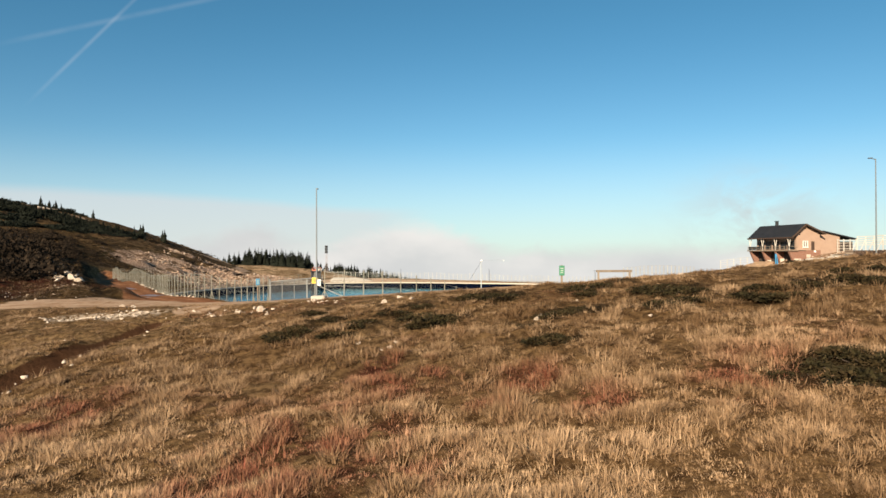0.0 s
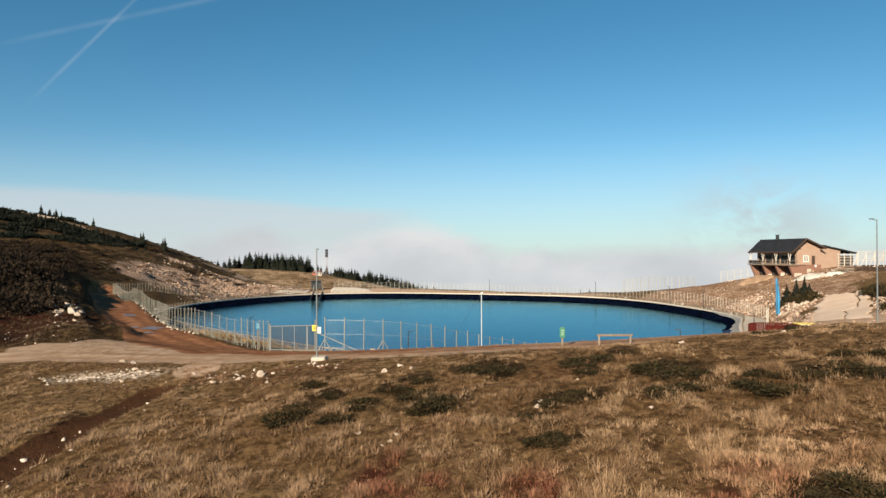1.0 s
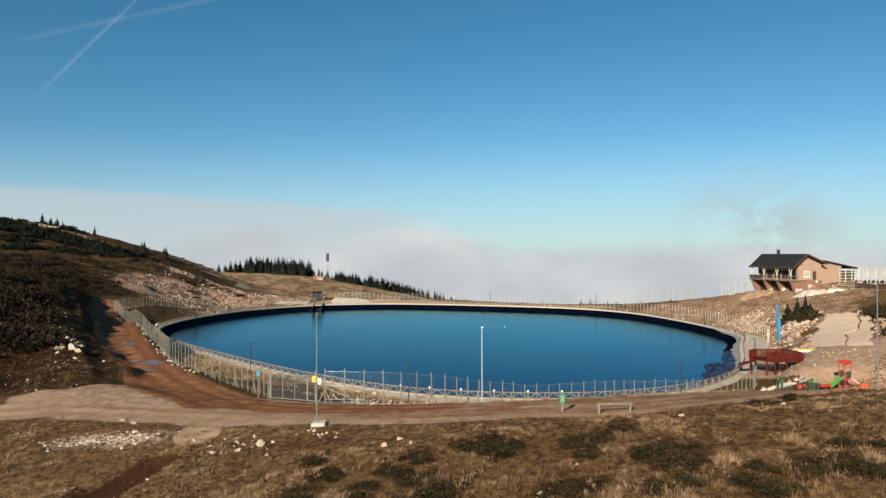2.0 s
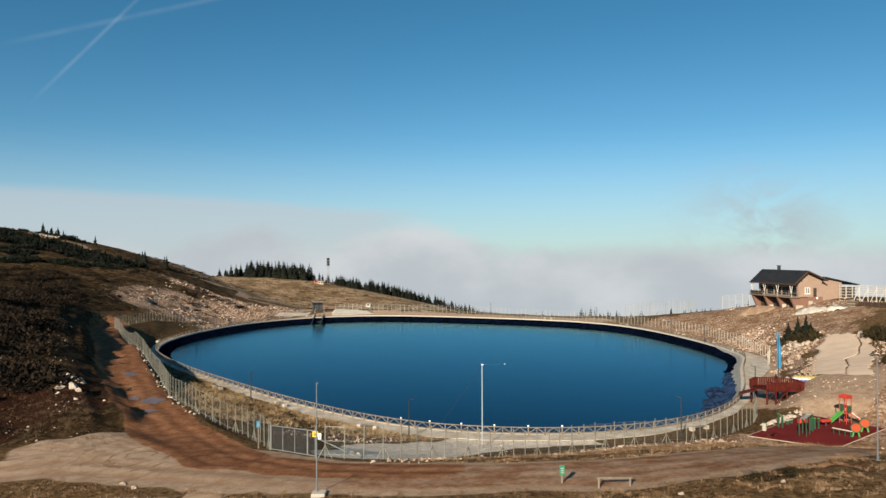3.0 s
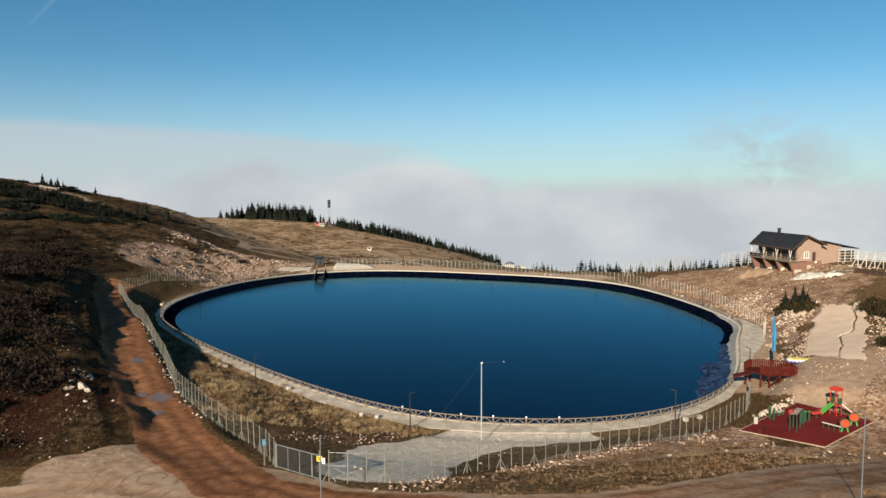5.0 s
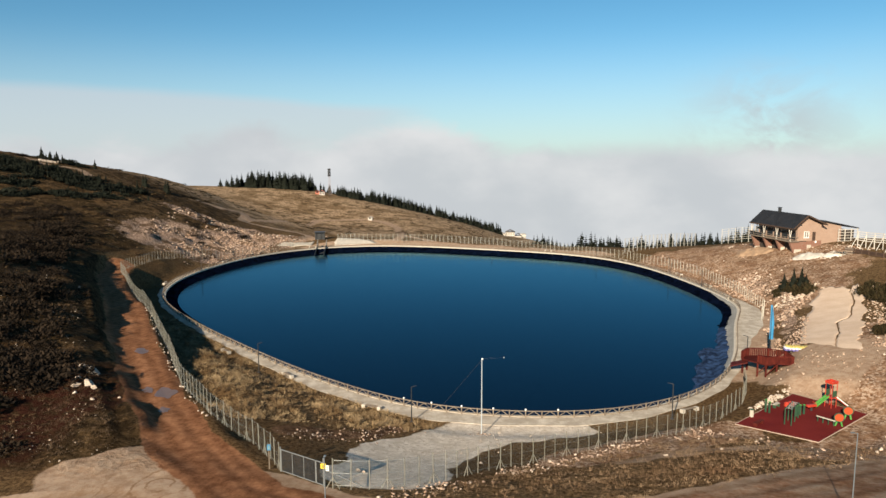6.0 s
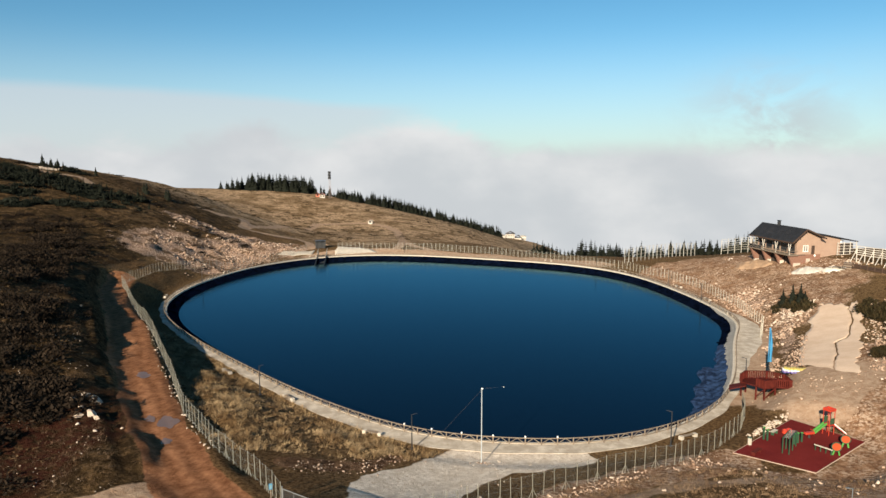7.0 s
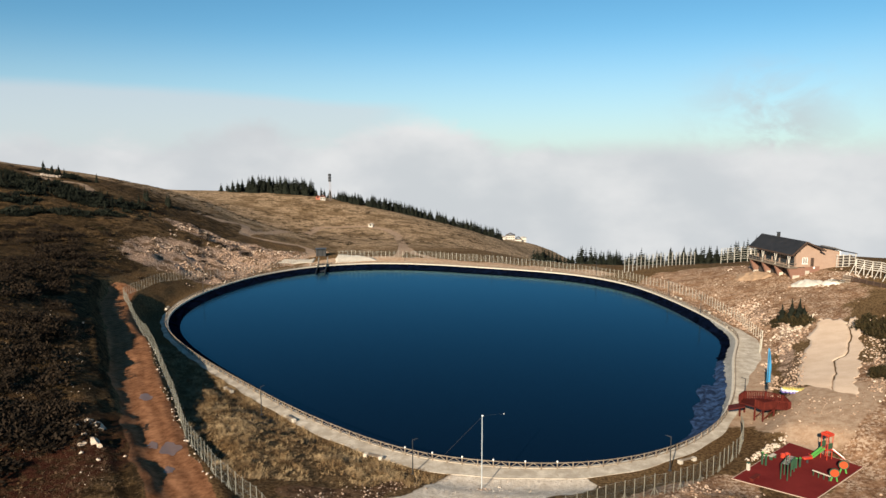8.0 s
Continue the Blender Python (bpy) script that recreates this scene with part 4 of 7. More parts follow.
# the white mast on the apron, with its stay and a short overhead line
pale_blue = plain("pale_grey_paint", (0.32, 0.36, 0.38), (0.43, 0.46, 0.48), 1.5, 0.5)
mast = thing("cable_mast", 4.1, 76.5, gh(4.1, 76.5), 0, "white mast on the gravel apron with a slanting stay cable", "mast")
part("pole", tube(shape(), (0, 0, -0.3), (0, 0, 8.75), 0.062, 0.05, 10), pale_blue, mast)
part("head", box(shape(), 0.04, 0, 8.72, 0.22, 0.12, 0.12, bevel=0.02), white_paint, mast)
part("stay_cable", tube(shape(), (0, 0, 8.6), (-4.4, 7.2, 0.75), 0.016, seg=4), dark_steel, mast)
part("overhead_line", tube(shape(), (0, 0, 8.72), (2.5, 0.6, 8.74), 0.003, seg=4), steel, mast)
bm = shape()
bmesh.ops.create_icosphere(bm, subdivisions=2, radius=0.055, matrix=Matrix.Translation((2.5, 0.6, 8.7)))
part("line_float", bm, white_paint, mast, "small white ball on the line")

# ---- benches ----
bench = None
for x, y, turn, long in ((-35.2, 110.1, -47, 1), (-22.6, 97.9, -47, 1), (-9.2, 85.0, -24, 1), (30.1, 84.0, 25, 1), (61.5, 150, 92, 1), (62.3, 166, 96, 1), (60.6, 182, 105, 1), (52, 206, 130, 1), (33, 226.5, 145, 1), (-45, 236.5, 200, 1), (-64.6, 205, 255, 1), (-68.6, 170, 280, 1)):
    if bench is None:
        bench = thing("bench", x, y, 0.06, turn, "concrete bench with two pale end blocks and a plank seat", "bench", "benches on the path")
        for dx in (-1.1, 1.1):
            part("end_block", box(shape(), dx, 0, 0.22, 0.5, 0.55, 0.46, bevel=0.04), cast, bench)
        for dy in (-0.15, 0.02, 0.19):
            part("seat_plank", box(shape(), 0, dy, 0.40, 1.75, 0.14, 0.06, bevel=0.01), wood_grey, bench)
    else:
        copy_thing(bench, pose(x, y, 0.06, 0, 0, turn))


# ---- the lodge on the rise ----
m, n = material("red_brick")
brick = n.add("ShaderNodeTexBrick", {"Vector": n.add("ShaderNodeMapping", {"Vector": n.local, "Rotation": (radians(90), 0, 0)}).outputs[0], "Color1": (0.155, 0.058, 0.037, 1), "Color2": (0.22, 0.092, 0.058, 1), "Mortar": (0.22, 0.16, 0.12, 1), "Scale": 1.0, "Mortar Size": 0.012, "Brick Width": 0.26, "Row Height": 0.08})
finish(n, n.mix(n.ramp(n.noise(n.local, 1.3, 5.0), 0.3, 0.75), brick.outputs["Color"], (0.20, 0.098, 0.066)), 0.9, n.noise(n.local, 20.0), 0.01)
brick_mat = m
render_wall = plain("tan_render", (0.26, 0.168, 0.122), (0.335, 0.228, 0.168), 0.8, 0.9)
m, n = material("dark_sheet_roof")
rib = n.add("ShaderNodeTexWave", {"Vector": n.local, "Scale": 1.6})
rib.bands_direction = "Y"
c = n.mix(n.ramp(n.noise(n.local, 0.7, 5.0), 0.3, 0.7), (0.012, 0.013, 0.016), (0.022, 0.022, 0.025))
finish(n, c, 0.7, rib.outputs["Fac"], 0.03)
n.bsdf.inputs["Specular IOR Level"].default_value = 0.25
roof_mat = m
trim_brown = plain("dark_stained_timber", (0.035, 0.02, 0.013), (0.075, 0.042, 0.027), 3.0, 0.7)
m, n = material("window_glass")
finish(n, (0.02, 0.025, 0.03), 0.06)
glass = m
# dark tone that holds the shade of the lodge's recesses
recess_shade = plain("unlit_recess", (0.03, 0.022, 0.018), (0.06, 0.045, 0.035), 1.0, 0.9)

lodge = thing("lodge", 83.6, 170.2, 0.0, 11.0, "two-storey brick and timber mountain lodge with a dark roof", "house")
FLOOR, BASE, EAVE, RIDGE, LONG = 10.25, 6.3, 13.3, 16.5, 16.2
# walls: brick below, boards above, each a shell with real thickness
# this box carries the lower storey's shade in its colour
bm = box(shape(), 5.0, LONG / 2 + 0.2, (BASE + FLOOR) / 2, 6.2, LONG - 1.0, FLOOR - BASE)
part("lower_wall", bm, recess_shade, lodge, "recessed lower storey with its shade in the dark colour")
bm = prism(shape(), [(1.7, FLOOR), (8.1, FLOOR), (8.1, 14.35), (3.45, RIDGE - 0.25), (1.7, EAVE + 1.0)], (0.45, LONG - 0.5), "y")
wall = part("gable_wall", bm, render_wall, lodge, "tan rendered upper storey under the gable")
for k in range(4):
    y = 0.45 + k * (LONG - 1.2) / 3
    bm = prism(shape(), [(1.15, BASE), (3.0 if k else 4.2, BASE), (3.0 if k else 4.2, FLOOR - 0.18), (-0.55, FLOOR - 0.18)], (y - 0.28, y + 0.28), "y")
    part("brick_pier", bm, brick_mat, lodge, "slanting red brick pier")
    low = gh(83.6 + 1.9 * math.cos(radians(11)) - y * math.sin(radians(11)), 170.2 + 1.9 * math.sin(radians(11)) + y * math.cos(radians(11)))
    bm = box(shape(), 1.75, y, low + 0.1, 1.9, 0.66, 0.9, bevel=0.03)
    part("pier_foot", bm, cast, lodge)
bm = box(shape(), 6.3, 0.62, (BASE + FLOOR) / 2, 4.0, 0.3, FLOOR - BASE)
part("gable_base", bm, brick_mat, lodge)
# balcony
part("balcony_floor", box(shape(), 0.55, LONG / 2, FLOOR - 0.08, 2.4, LONG + 0.4, 0.26, bevel=0.02), wood_grey, lodge, "weathered balcony floor")
bm = shape()
for h in (0.45, 0.98):
    beam(bm, (-0.6, 0.0, FLOOR + h), (-0.6, LONG, FLOOR + h), 0.07, 0.08)
for y in (0.0, LONG):
    beam(bm, (-0.6, y, FLOOR + 0.98), (1.7, y, FLOOR + 0.98), 0.07, 0.08)
part("balcony_rail", bm, wood_grey, lodge)
for k in range(10):
    part("rail_post", box(shape(), -0.6, 0.05 + k * (LONG - 0.1) / 9, FLOOR + 0.5, 0.08, 0.08, 1.0), wood_grey, lodge)
part("balcony_glass", box(shape(), -0.6, LONG * 0.83, FLOOR + 0.55, 0.02, LONG * 0.3, 0.8), glass, lodge)
pale_wood = plain("pale_timber", (0.40, 0.36, 0.31), (0.55, 0.51, 0.45), 2.0, 0.7)
for k in range(4):
    y = 0.5 + k * (LONG - 1.0) / 3
    bm = shape()
    beam(bm, (-0.35, y, FLOOR), (0.15, y, EAVE + 0.15), 0.15, 0.15, 0.02)
    beam(bm, (-0.35, y - 0.3, FLOOR), (0.0, y + 0.9, EAVE + 0.1), 0.14, 0.14, 0.02)
    part("balcony_strut", bm, pale_wood, lodge, "pale slanting timber strut")
# dark glazing behind the balcony
for k in range(5):
    part("balcony_window", box(shape(), 1.66, 2.2 + k * 2.9, FLOOR + 1.25, 0.08, 2.2, 2.0), glass, lodge)
# roof: two slopes with thickness and overhang
bm = prism(shape(), [(-0.35, EAVE - 0.12), (-0.2, EAVE + 0.14), (3.45, RIDGE + 0.14), (8.9, 14.3), (8.85, 14.05), (3.45, RIDGE - 0.16)], (-0.75, LONG + 0.6), "y")
roof = part("roof", bm, roof_mat, lodge, "dark grey sheet roof")
bm = shape()
for a, b in (((-0.33, EAVE), (3.45, RIDGE)), ((3.45, RIDGE), (8.88, 14.17))):
    beam(bm, (a[0], -0.8, a[1]), (b[0], -0.8, b[1]), 0.08, 0.34)
part("barge_board", bm, trim_brown, lodge)
part("fascia", beam(shape(), (-0.36, -0.75, EAVE), (-0.36, LONG + 0.6, EAVE), 0.06, 0.3), trim_brown, lodge)
for x, z in ((1.9, EAVE + 1.3), (3.45, RIDGE - 0.45)):
    part("purlin_end", box(shape(), x, -0.1, z, 0.2, 1.2, 0.22, bevel=0.02), trim_brown, lodge)
bm = box(shape(), 3.5, LONG * 0.62, RIDGE + 0.5, 0.6, 0.6, 1.2, bevel=0.02)
chimney = part("chimney", bm, dark_steel, lodge, "short dark chimney")
part("chimney_cap", box(shape(), 3.5, LONG * 0.62, RIDGE + 1.2, 0.85, 0.85, 0.12, bevel=0.02), dark_steel, chimney)


def window(x, z, w, h, y=0.45, parent=lodge):
    bm = shape()
    for dx, dz, sx, sz in ((-w / 2, 0, 0.1, h + 0.1), (w / 2, 0, 0.1, h + 0.1), (0, -h / 2, w, 0.1), (0, h / 2, w, 0.1), (0, 0, 0.07, h)):
        box(bm, x + dx, y - 0.05, z + dz, sx, 0.14, sz)
    win = part("window", bm, white_paint, parent, "white-framed window")
    part("pane", box(shape(), x, y - 0.02, z, w, 0.04, h), pale_pane, win)
    part("sill", box(shape(), x, y - 0.1, z - h / 2 - 0.08, w + 0.3, 0.26, 0.07), white_paint, win)


# blotched pale tone for the window pane
pale_pane = plain("pale_curtain_glass", (0.16, 0.15, 0.14), (0.42, 0.38, 0.33), 1.2, 0.2)
window(4.1, 11.75, 1.25, 1.45)
part("door", box(shape(), 6.15, 0.42, 11.35, 0.85, 0.12, 2.1, bevel=0.02), trim_brown, lodge, "dark timber door")
bm = box(shape(), 4.9, 0.42, 8.5, 1.2, 0.2, 1.5, bevel=0.02)
part("plaster_panel", bm, cast, lodge, "pale unfinished plaster panel")
bm = shape()
bmesh.ops.create_cone(bm, cap_ends=True, segments=20, radius1=0.26, radius2=0.26, depth=0.06, matrix=pose(6.7, 0.36, 9.95, 90))
part("round_sign", bm, white_paint, lodge, "small round white sign")
# lower wing behind the gable
bm = prism(shape(), [(8.1, BASE + 1), (14.6, BASE + 1), (14.6, 13.6), (9.6, 14.75), (8.1, 14.4)], (1.6, 11.0), "y")
part("wing_wall", bm, render_wall, lodge, "tan rendered wing")
bm = prism(shape(), [(8.7, 14.75), (9.6, 15.05), (19.2, 13.1), (19.15, 12.85), (9.6, 14.75), (8.7, 14.45)], (1.0, 11.6), "y")
part("wing_roof", bm, roof_mat, lodge)
for k in range(4):
    part("porch_post", box(shape(), 13.4 + k * 1.75, 0.9, 10.7, 0.16, 0.16, 4.6), pale_wood, lodge)
bm = shape()
for h in (9.9, 10.6, 11.3, 12.0, 12.7):
    beam(bm, (13.2, 0.9, h), (18.8, 0.9, h), 0.05, 0.12)
part("porch_slats", bm, pale_wood, lodge)
# dark panel added behind the slats to stand for the porch's shade
part("porch_back", box(shape(), 16.8, 2.4, 10.6, 4.2, 0.1, 3.6), recess_shade, lodge)

# ---- snow fences ----
silvered = plain("silvered_timber", (0.26, 0.245, 0.215), (0.40, 0.38, 0.34), 2.0, 0.8)


def snow_fence(p, q, tall, bays, rails, mat, label, braced=False, board=0.12, low=0.25):
    (ax, ay), (bx, by) = p, q
    turn = math.degrees(math.atan2(by - ay, bx - ax))
    bay = math.hypot(bx - ax, by - ay) / bays
    fence = thing("snow_fence", 0, 0, 0, 0, label, "fence", "snow fences")
    post = None
    for k in range(bays + 1):
        x, y = ax + (bx - ax) * k / bays, ay + (by - ay) * k / bays
        m = pose(x, y, gh(x, y), 0, 0, turn)
        if post is None:
            post = part("post", box(shape(), 0, 0, tall / 2 - 0.2, 0.17, 0.15, tall + 0.4, bevel=0.02), mat, fence)
            post.matrix_basis = m
            if braced:
                stay = part("brace", beam(shape(), (0, 0, tall * 0.8), (0, -1.9, -0.1), 0.12, 0.12), mat, fence)
                stay.matrix_basis = m
        else:
            twin(post, fence, m)
            if braced:
                twin(stay, fence, m)
    for k in range(bays):
        x, y = ax + (bx - ax) * k / bays, ay + (by - ay) * k / bays
        x2, y2 = ax + (bx - ax) * (k + 1) / bays, ay + (by - ay) * (k + 1) / bays
        for j in range(rails):
            h = tall * (low + (0.99 - low) * j / (rails - 1))
            part("slat", beam(shape(), (x, y, gh(x, y) + h), (x2, y2, gh(x2, y2) + h), 0.04, board), mat, fence)
    return fence


snow_fence((55.2, 217), (82, 232), 4.3, 18, 4, silvered, "tall weathered snow fence with thin slats on the far bank", board=0.05)
snow_fence((88, 225), (99, 221), 4.8, 6, 6, silvered, "tall weathered snow fence with thin slats near the lodge", board=0.09)
snow_fence((95.8, 164.0), (104, 139), 3.6, 12, 5, pale_wood, "tall pale timber snow fence with broad slats beside the lodge", True, 0.17, 0.45)

# ---- far buildings and the radio mast ----
mast_paint = plain("dull_red_steel", (0.22, 0.17, 0.155), (0.36, 0.30, 0.28), 0.4, 0.6)
mast = thing("radio_mast", -104.6, 636, gh(-104.6, 636) - 0.5, 10, "slim steel lattice radio mast on the far ridge", "mast")
TALL = 24.5
for k in range(3):
    a = 2 * math.pi * k / 3
    part("leg", tube(shape(), (1.5 * math.cos(a), 1.5 * math.sin(a), 0), (0.4 * math.cos(a), 0.4 * math.sin(a), TALL), 0.10, 0.08, 6), mast_paint, mast)
bm = shape()
for j in range(10):
    z1, z2 = TALL * j / 10, TALL * (j + 1) / 10
    for k in range(3):
        a, b = 2 * math.pi * k / 3, 2 * math.pi * (k + 1) / 3
        r1, r2 = 1.5 - 1.1 * j / 10, 1.5 - 1.1 * (j + 1) / 10
        tube(bm, (r1 * math.cos(a), r1 * math.sin(a), z1), (r2 * math.cos(b), r2 * math.sin(b), z2), 0.07, seg=4)
part("lattice", bm, mast_paint, mast)
for k, z in enumerate((TALL - 1.2, TALL - 3.6, TALL - 6.0)):
    bm = shape()
    for j in range(3):
        a = 2 * math.pi * j / 3 + 0.5
        box(bm, 0.95 * math.cos(a), 0.95 * math.sin(a), z, 0.7, 0.7, 2.2, pose(0, 0, 0, 0, 0, math.degrees(a)), 0.05)
    part("antenna_panel", bm, dark_steel, mast)


def small_house(x, y, w, d, h, turn, wall_mat, top_mat, label, windows=2, rise=1.6, sink=0.6):
    house = thing("house", x, y, gh(x, y) - sink, turn, label, "house")
    part("wall", box(shape(), 0, 0, h / 2, w, d, h), wall_mat, house)
    bm = prism(shape(), [(-w / 2 - 0.4, h - 0.1), (0, h + rise), (w / 2 + 0.4, h - 0.1), (w / 2 + 0.4, h + 0.12), (0, h + rise + 0.25), (-w / 2 - 0.4, h + 0.12)], (-d / 2 - 0.4, d / 2 + 0.4), "y")
    part("roof", bm, top_mat, house)
    storeys = max(1, int((h - sink) // 2.9))
    for s2 in range(storeys):
        for k in range(windows):
            wx = -w / 2 + w * (k + 0.5) / windows
            part("window", box(shape(), wx, -d / 2 - 0.02, sink + 1.5 + s2 * 2.9, min(1.3, w / windows * 0.5), 0.1, 1.3), glass, house)
    return house


red_wall = plain("brick_red_wall", (0.36, 0.10, 0.06), (0.48, 0.17, 0.11), 0.8, 0.8)
pale_wall = plain("pale_plaster", (0.40, 0.36, 0.31), (0.56, 0.51, 0.44), 0.5, 0.9)
grey_roof = plain("grey_roof", (0.10, 0.09, 0.085), (0.17, 0.15, 0.14), 0.5, 0.8)
small_house(-110.5, 632, 4.5, 4, 3.2, 5, pale_wall, red_wall, "small white service hut with a red roof by the mast")
small_house(-115.0, 634, 3.2, 3, 2.4, 0, red_wall, red_wall, "small red service hut by the mast", 1)
small_house(-56, 521, 3.0, 2.6, 2.4, -8, pale_wall, pale_wall, "small pale hut beside the far track", 1, 0.8)
for x, y, w, d, h, rise, top_mat in ((65, 850, 12, 12, 8.0, 2.0, pale_wall), (77, 852, 11, 13, 12.5, 2.5, grey_roof), (86, 846, 8, 10, 8.5, 3.0, grey_roof), (92.5, 853, 7, 11, 13.5, 0.6, pale_wall)):
    small_house(x, y, w, d, h, -6, pale_wall, top_mat, "pale hotel block far down the ridge", 4, rise)
small_house(116, 214, 5, 5, 3.2, 10, white_paint, grey_roof, "small white cabin behind the snow fence", 1, 0.8)

# ---- inlet on the far bank ----
inlet = thing("inlet_chute", -41.8, 236.2, 0.0, 4, "dark steel inlet chute that runs down into the pond", "inlet")
bm = shape()
for dx in (-1.45, 1.45):
    beam(bm, (dx, 2.5, 0.75), (dx, -9.5, -1.9), 0.18, 1.3)
part("side_wall", bm, dark_steel, inlet)
part("chute_floor", beam(shape(), (0, 2.5, 0.15), (0, -9.5, -2.5), 2.8, 0.2), black, inlet)
bm = shape()
for dx in (-1.5, 1.5):
    for k in range(3):
        tube(bm, (dx, 2.4 - k * 1.6, 0.3 - 0.3 * k), (dx, 2.4 - k * 1.6, 2.7 - 0.3 * k), 0.05, seg=6)
    tube(bm, (dx, 2.4, 2.7), (dx, -0.8, 2.0), 0.04, seg=6)
part("handrail", bm, steel, inlet)
hut = thing("valve_hut", -44.9, 250.5, gh(-44.9, 250.5), 6, "dark open-fronted valve hut above the inlet", "hut")
part("hut_wall", box(shape(), 0, 0.8, 1.2, 3.4, 1.6, 2.8, bevel=0.03), dark_steel, hut)
part("hut_roof", box(shape(), 0, 0.3, 2.7, 3.8, 2.8, 0.18, bevel=0.03), dark_steel, hut)
for dx in (-1.6, 0.0, 1.6):
    part("hut_post", box(shape(), dx, -0.9, 1.2, 0.16, 0.16, 2.9), dark_steel, hut)


def ground_patch(name, corners, mat, label, category, lift=0.12, steps=14, wob=0.5, seed=0):
    """A thin uneven slab that lies on the ground between four corners, with a skirt down into it."""
    (ax, ay), (bx, by), (cx, cy), (dx, dy) = corners
    bm = shape()
    rows = []
    for i in range(steps + 1):
        u = i / steps
        row = []
        for j in range(steps + 1):
            v = j / steps
            x = (ax * (1 - u) + bx * u) * (1 - v) + (dx * (1 - u) + cx * u) * v
            y = (ay * (1 - u) + by * u) * (1 - v) + (dy * (1 - u) + cy * u) * v
            rim = i in (0, steps) or j in (0, steps)
            if rim:
                x += wob * noise.noise(Vector((x * 0.4, y * 0.4, seed)))
                y += wob * noise.noise(Vector((x * 0.4, y * 0.4, seed + 9)))
            row.append(bm.verts.new((x, y, gh(x, y) + (lift if not rim else lift * 0.8))))
        rows.append(row)
    for i in range(steps):
        for j in range(steps):
            bm.faces.new((rows[i][j], rows[i + 1][j], rows[i + 1][j + 1], rows[i][j + 1])).smooth = True
    edge = [e for e in bm.edges if len(e.link_faces) == 1]
    skirt = bmesh.ops.extrude_edge_only(bm, edges=edge)["geom"]
    for v in skirt:
        if isinstance(v, bmesh.types.BMVert):
            v.co.z -= lift + 0.4
    bmesh.ops.recalc_face_normals(bm, faces=bm.faces)
    return tagged(part(name, bm, mat), label, category)


ground_patch("apron_slab", [(-58, 240.5), (-46, 241), (-46, 246), (-57, 244)], cast, "pale concrete apron beside the inlet", "slab")
ground_patch("apron_slab", [(-38.5, 241), (-24, 245), (-30, 249), (-39, 252)], cast, "pale concrete apron beside the inlet", "slab")

# ---- the cracked slope slab by the playground ----
m, n = material("sprayed_concrete")
stain, grain = n.noise(n.pos, 0.28, 6.0, 0.62), n.noise(n.pos, 6.0, 5.0, 0.7)
c = n.mix(n.ramp(stain, 0.3, 0.7), (0.58, 0.41, 0.285), (0.70, 0.525, 0.385))
finish(n, n.mix(n.ramp(grain, 0.3, 0.8, 0.0, 0.35), c, (0.40, 0.28, 0.19)), 0.93, grain, 0.03)
shotcrete = m
LEFT_EDGE = [(53.6, 104.5), (58.5, 113.5), (63.5, 122.5), (70.5, 133.5), (77.0, 142.5)]
RIGHT_EDGE = [(57.0, 95.0), (63.0, 104.8), (68.8, 114.4), (75.5, 125.5), (81.0, 137.5)]


def along_edge(line, u):
    t = u * (len(line) - 1)
    i = min(int(t), len(line) - 2)
    return Vector(line[i]).lerp(Vector(line[i + 1]), t - i)


def crack(u):
    jog = min(1.0, max(0.0, (u - 0.42) / 0.12))
    return 0.62 - 0.06 * u + 0.20 * jog + 0.05 * noise.noise(Vector((u * 6.0, 2.0, 0))) + 0.03 * noise.noise(Vector((u * 19, 5.0, 0)))


for side in (0, 1):
    bm = shape()
    rows = []
    for i in range(61):
        u = i / 60
        wob = 0.10 * noise.noise(Vector((u * 9, side * 7.0, 1.0))) + 0.07 * noise.noise(Vector((u * 31, side * 7.0, 1.0)))
        lo, hi = (wob, crack(u) - 0.010) if side == 0 else (crack(u) + 0.014 + 0.02 * abs(noise.noise(Vector((u * 14, 9.0, 0)))), 1 + wob)
        row = []
        for j in range(13):
            v = lo + (hi - lo) * j / 12
            ragged = 0.09 * (noise.noise(Vector((v * 3.5, 11.0, 0))) + 0.6 * noise.noise(Vector((v * 11, 13.0, 0)))) - 0.05
            w = u + ragged * max(0.0, (u - 0.85) / 0.15)
            p = along_edge(LEFT_EDGE, w).lerp(along_edge(RIGHT_EDGE, w), v)
            row.append(bm.verts.new((p.x, p.y, gh(p.x, p.y) - 0.08 + 0.15 * min(1.0, i / 5) + 0.03 * noise.noise(Vector((p.x * 0.5, p.y * 0.5, 0))))))
        rows.append(row)
    for i in range(60):
        for j in range(12):
            bm.faces.new((rows[i][j], rows[i][j + 1], rows[i + 1][j + 1], rows[i + 1][j])).smooth = True
    edge = [e for e in bm.edges if len(e.link_faces) == 1]
    for v in bmesh.ops.extrude_edge_only(bm, edges=edge)["geom"]:
        if isinstance(v, bmesh.types.BMVert):
            v.co.z -= 0.8
    bmesh.ops.recalc_face_normals(bm, faces=bm.faces)
    tagged(part("slope_slab", bm, shotcrete), "pale sprayed concrete slope slab split by a long crack", "slab", "slope slabs")

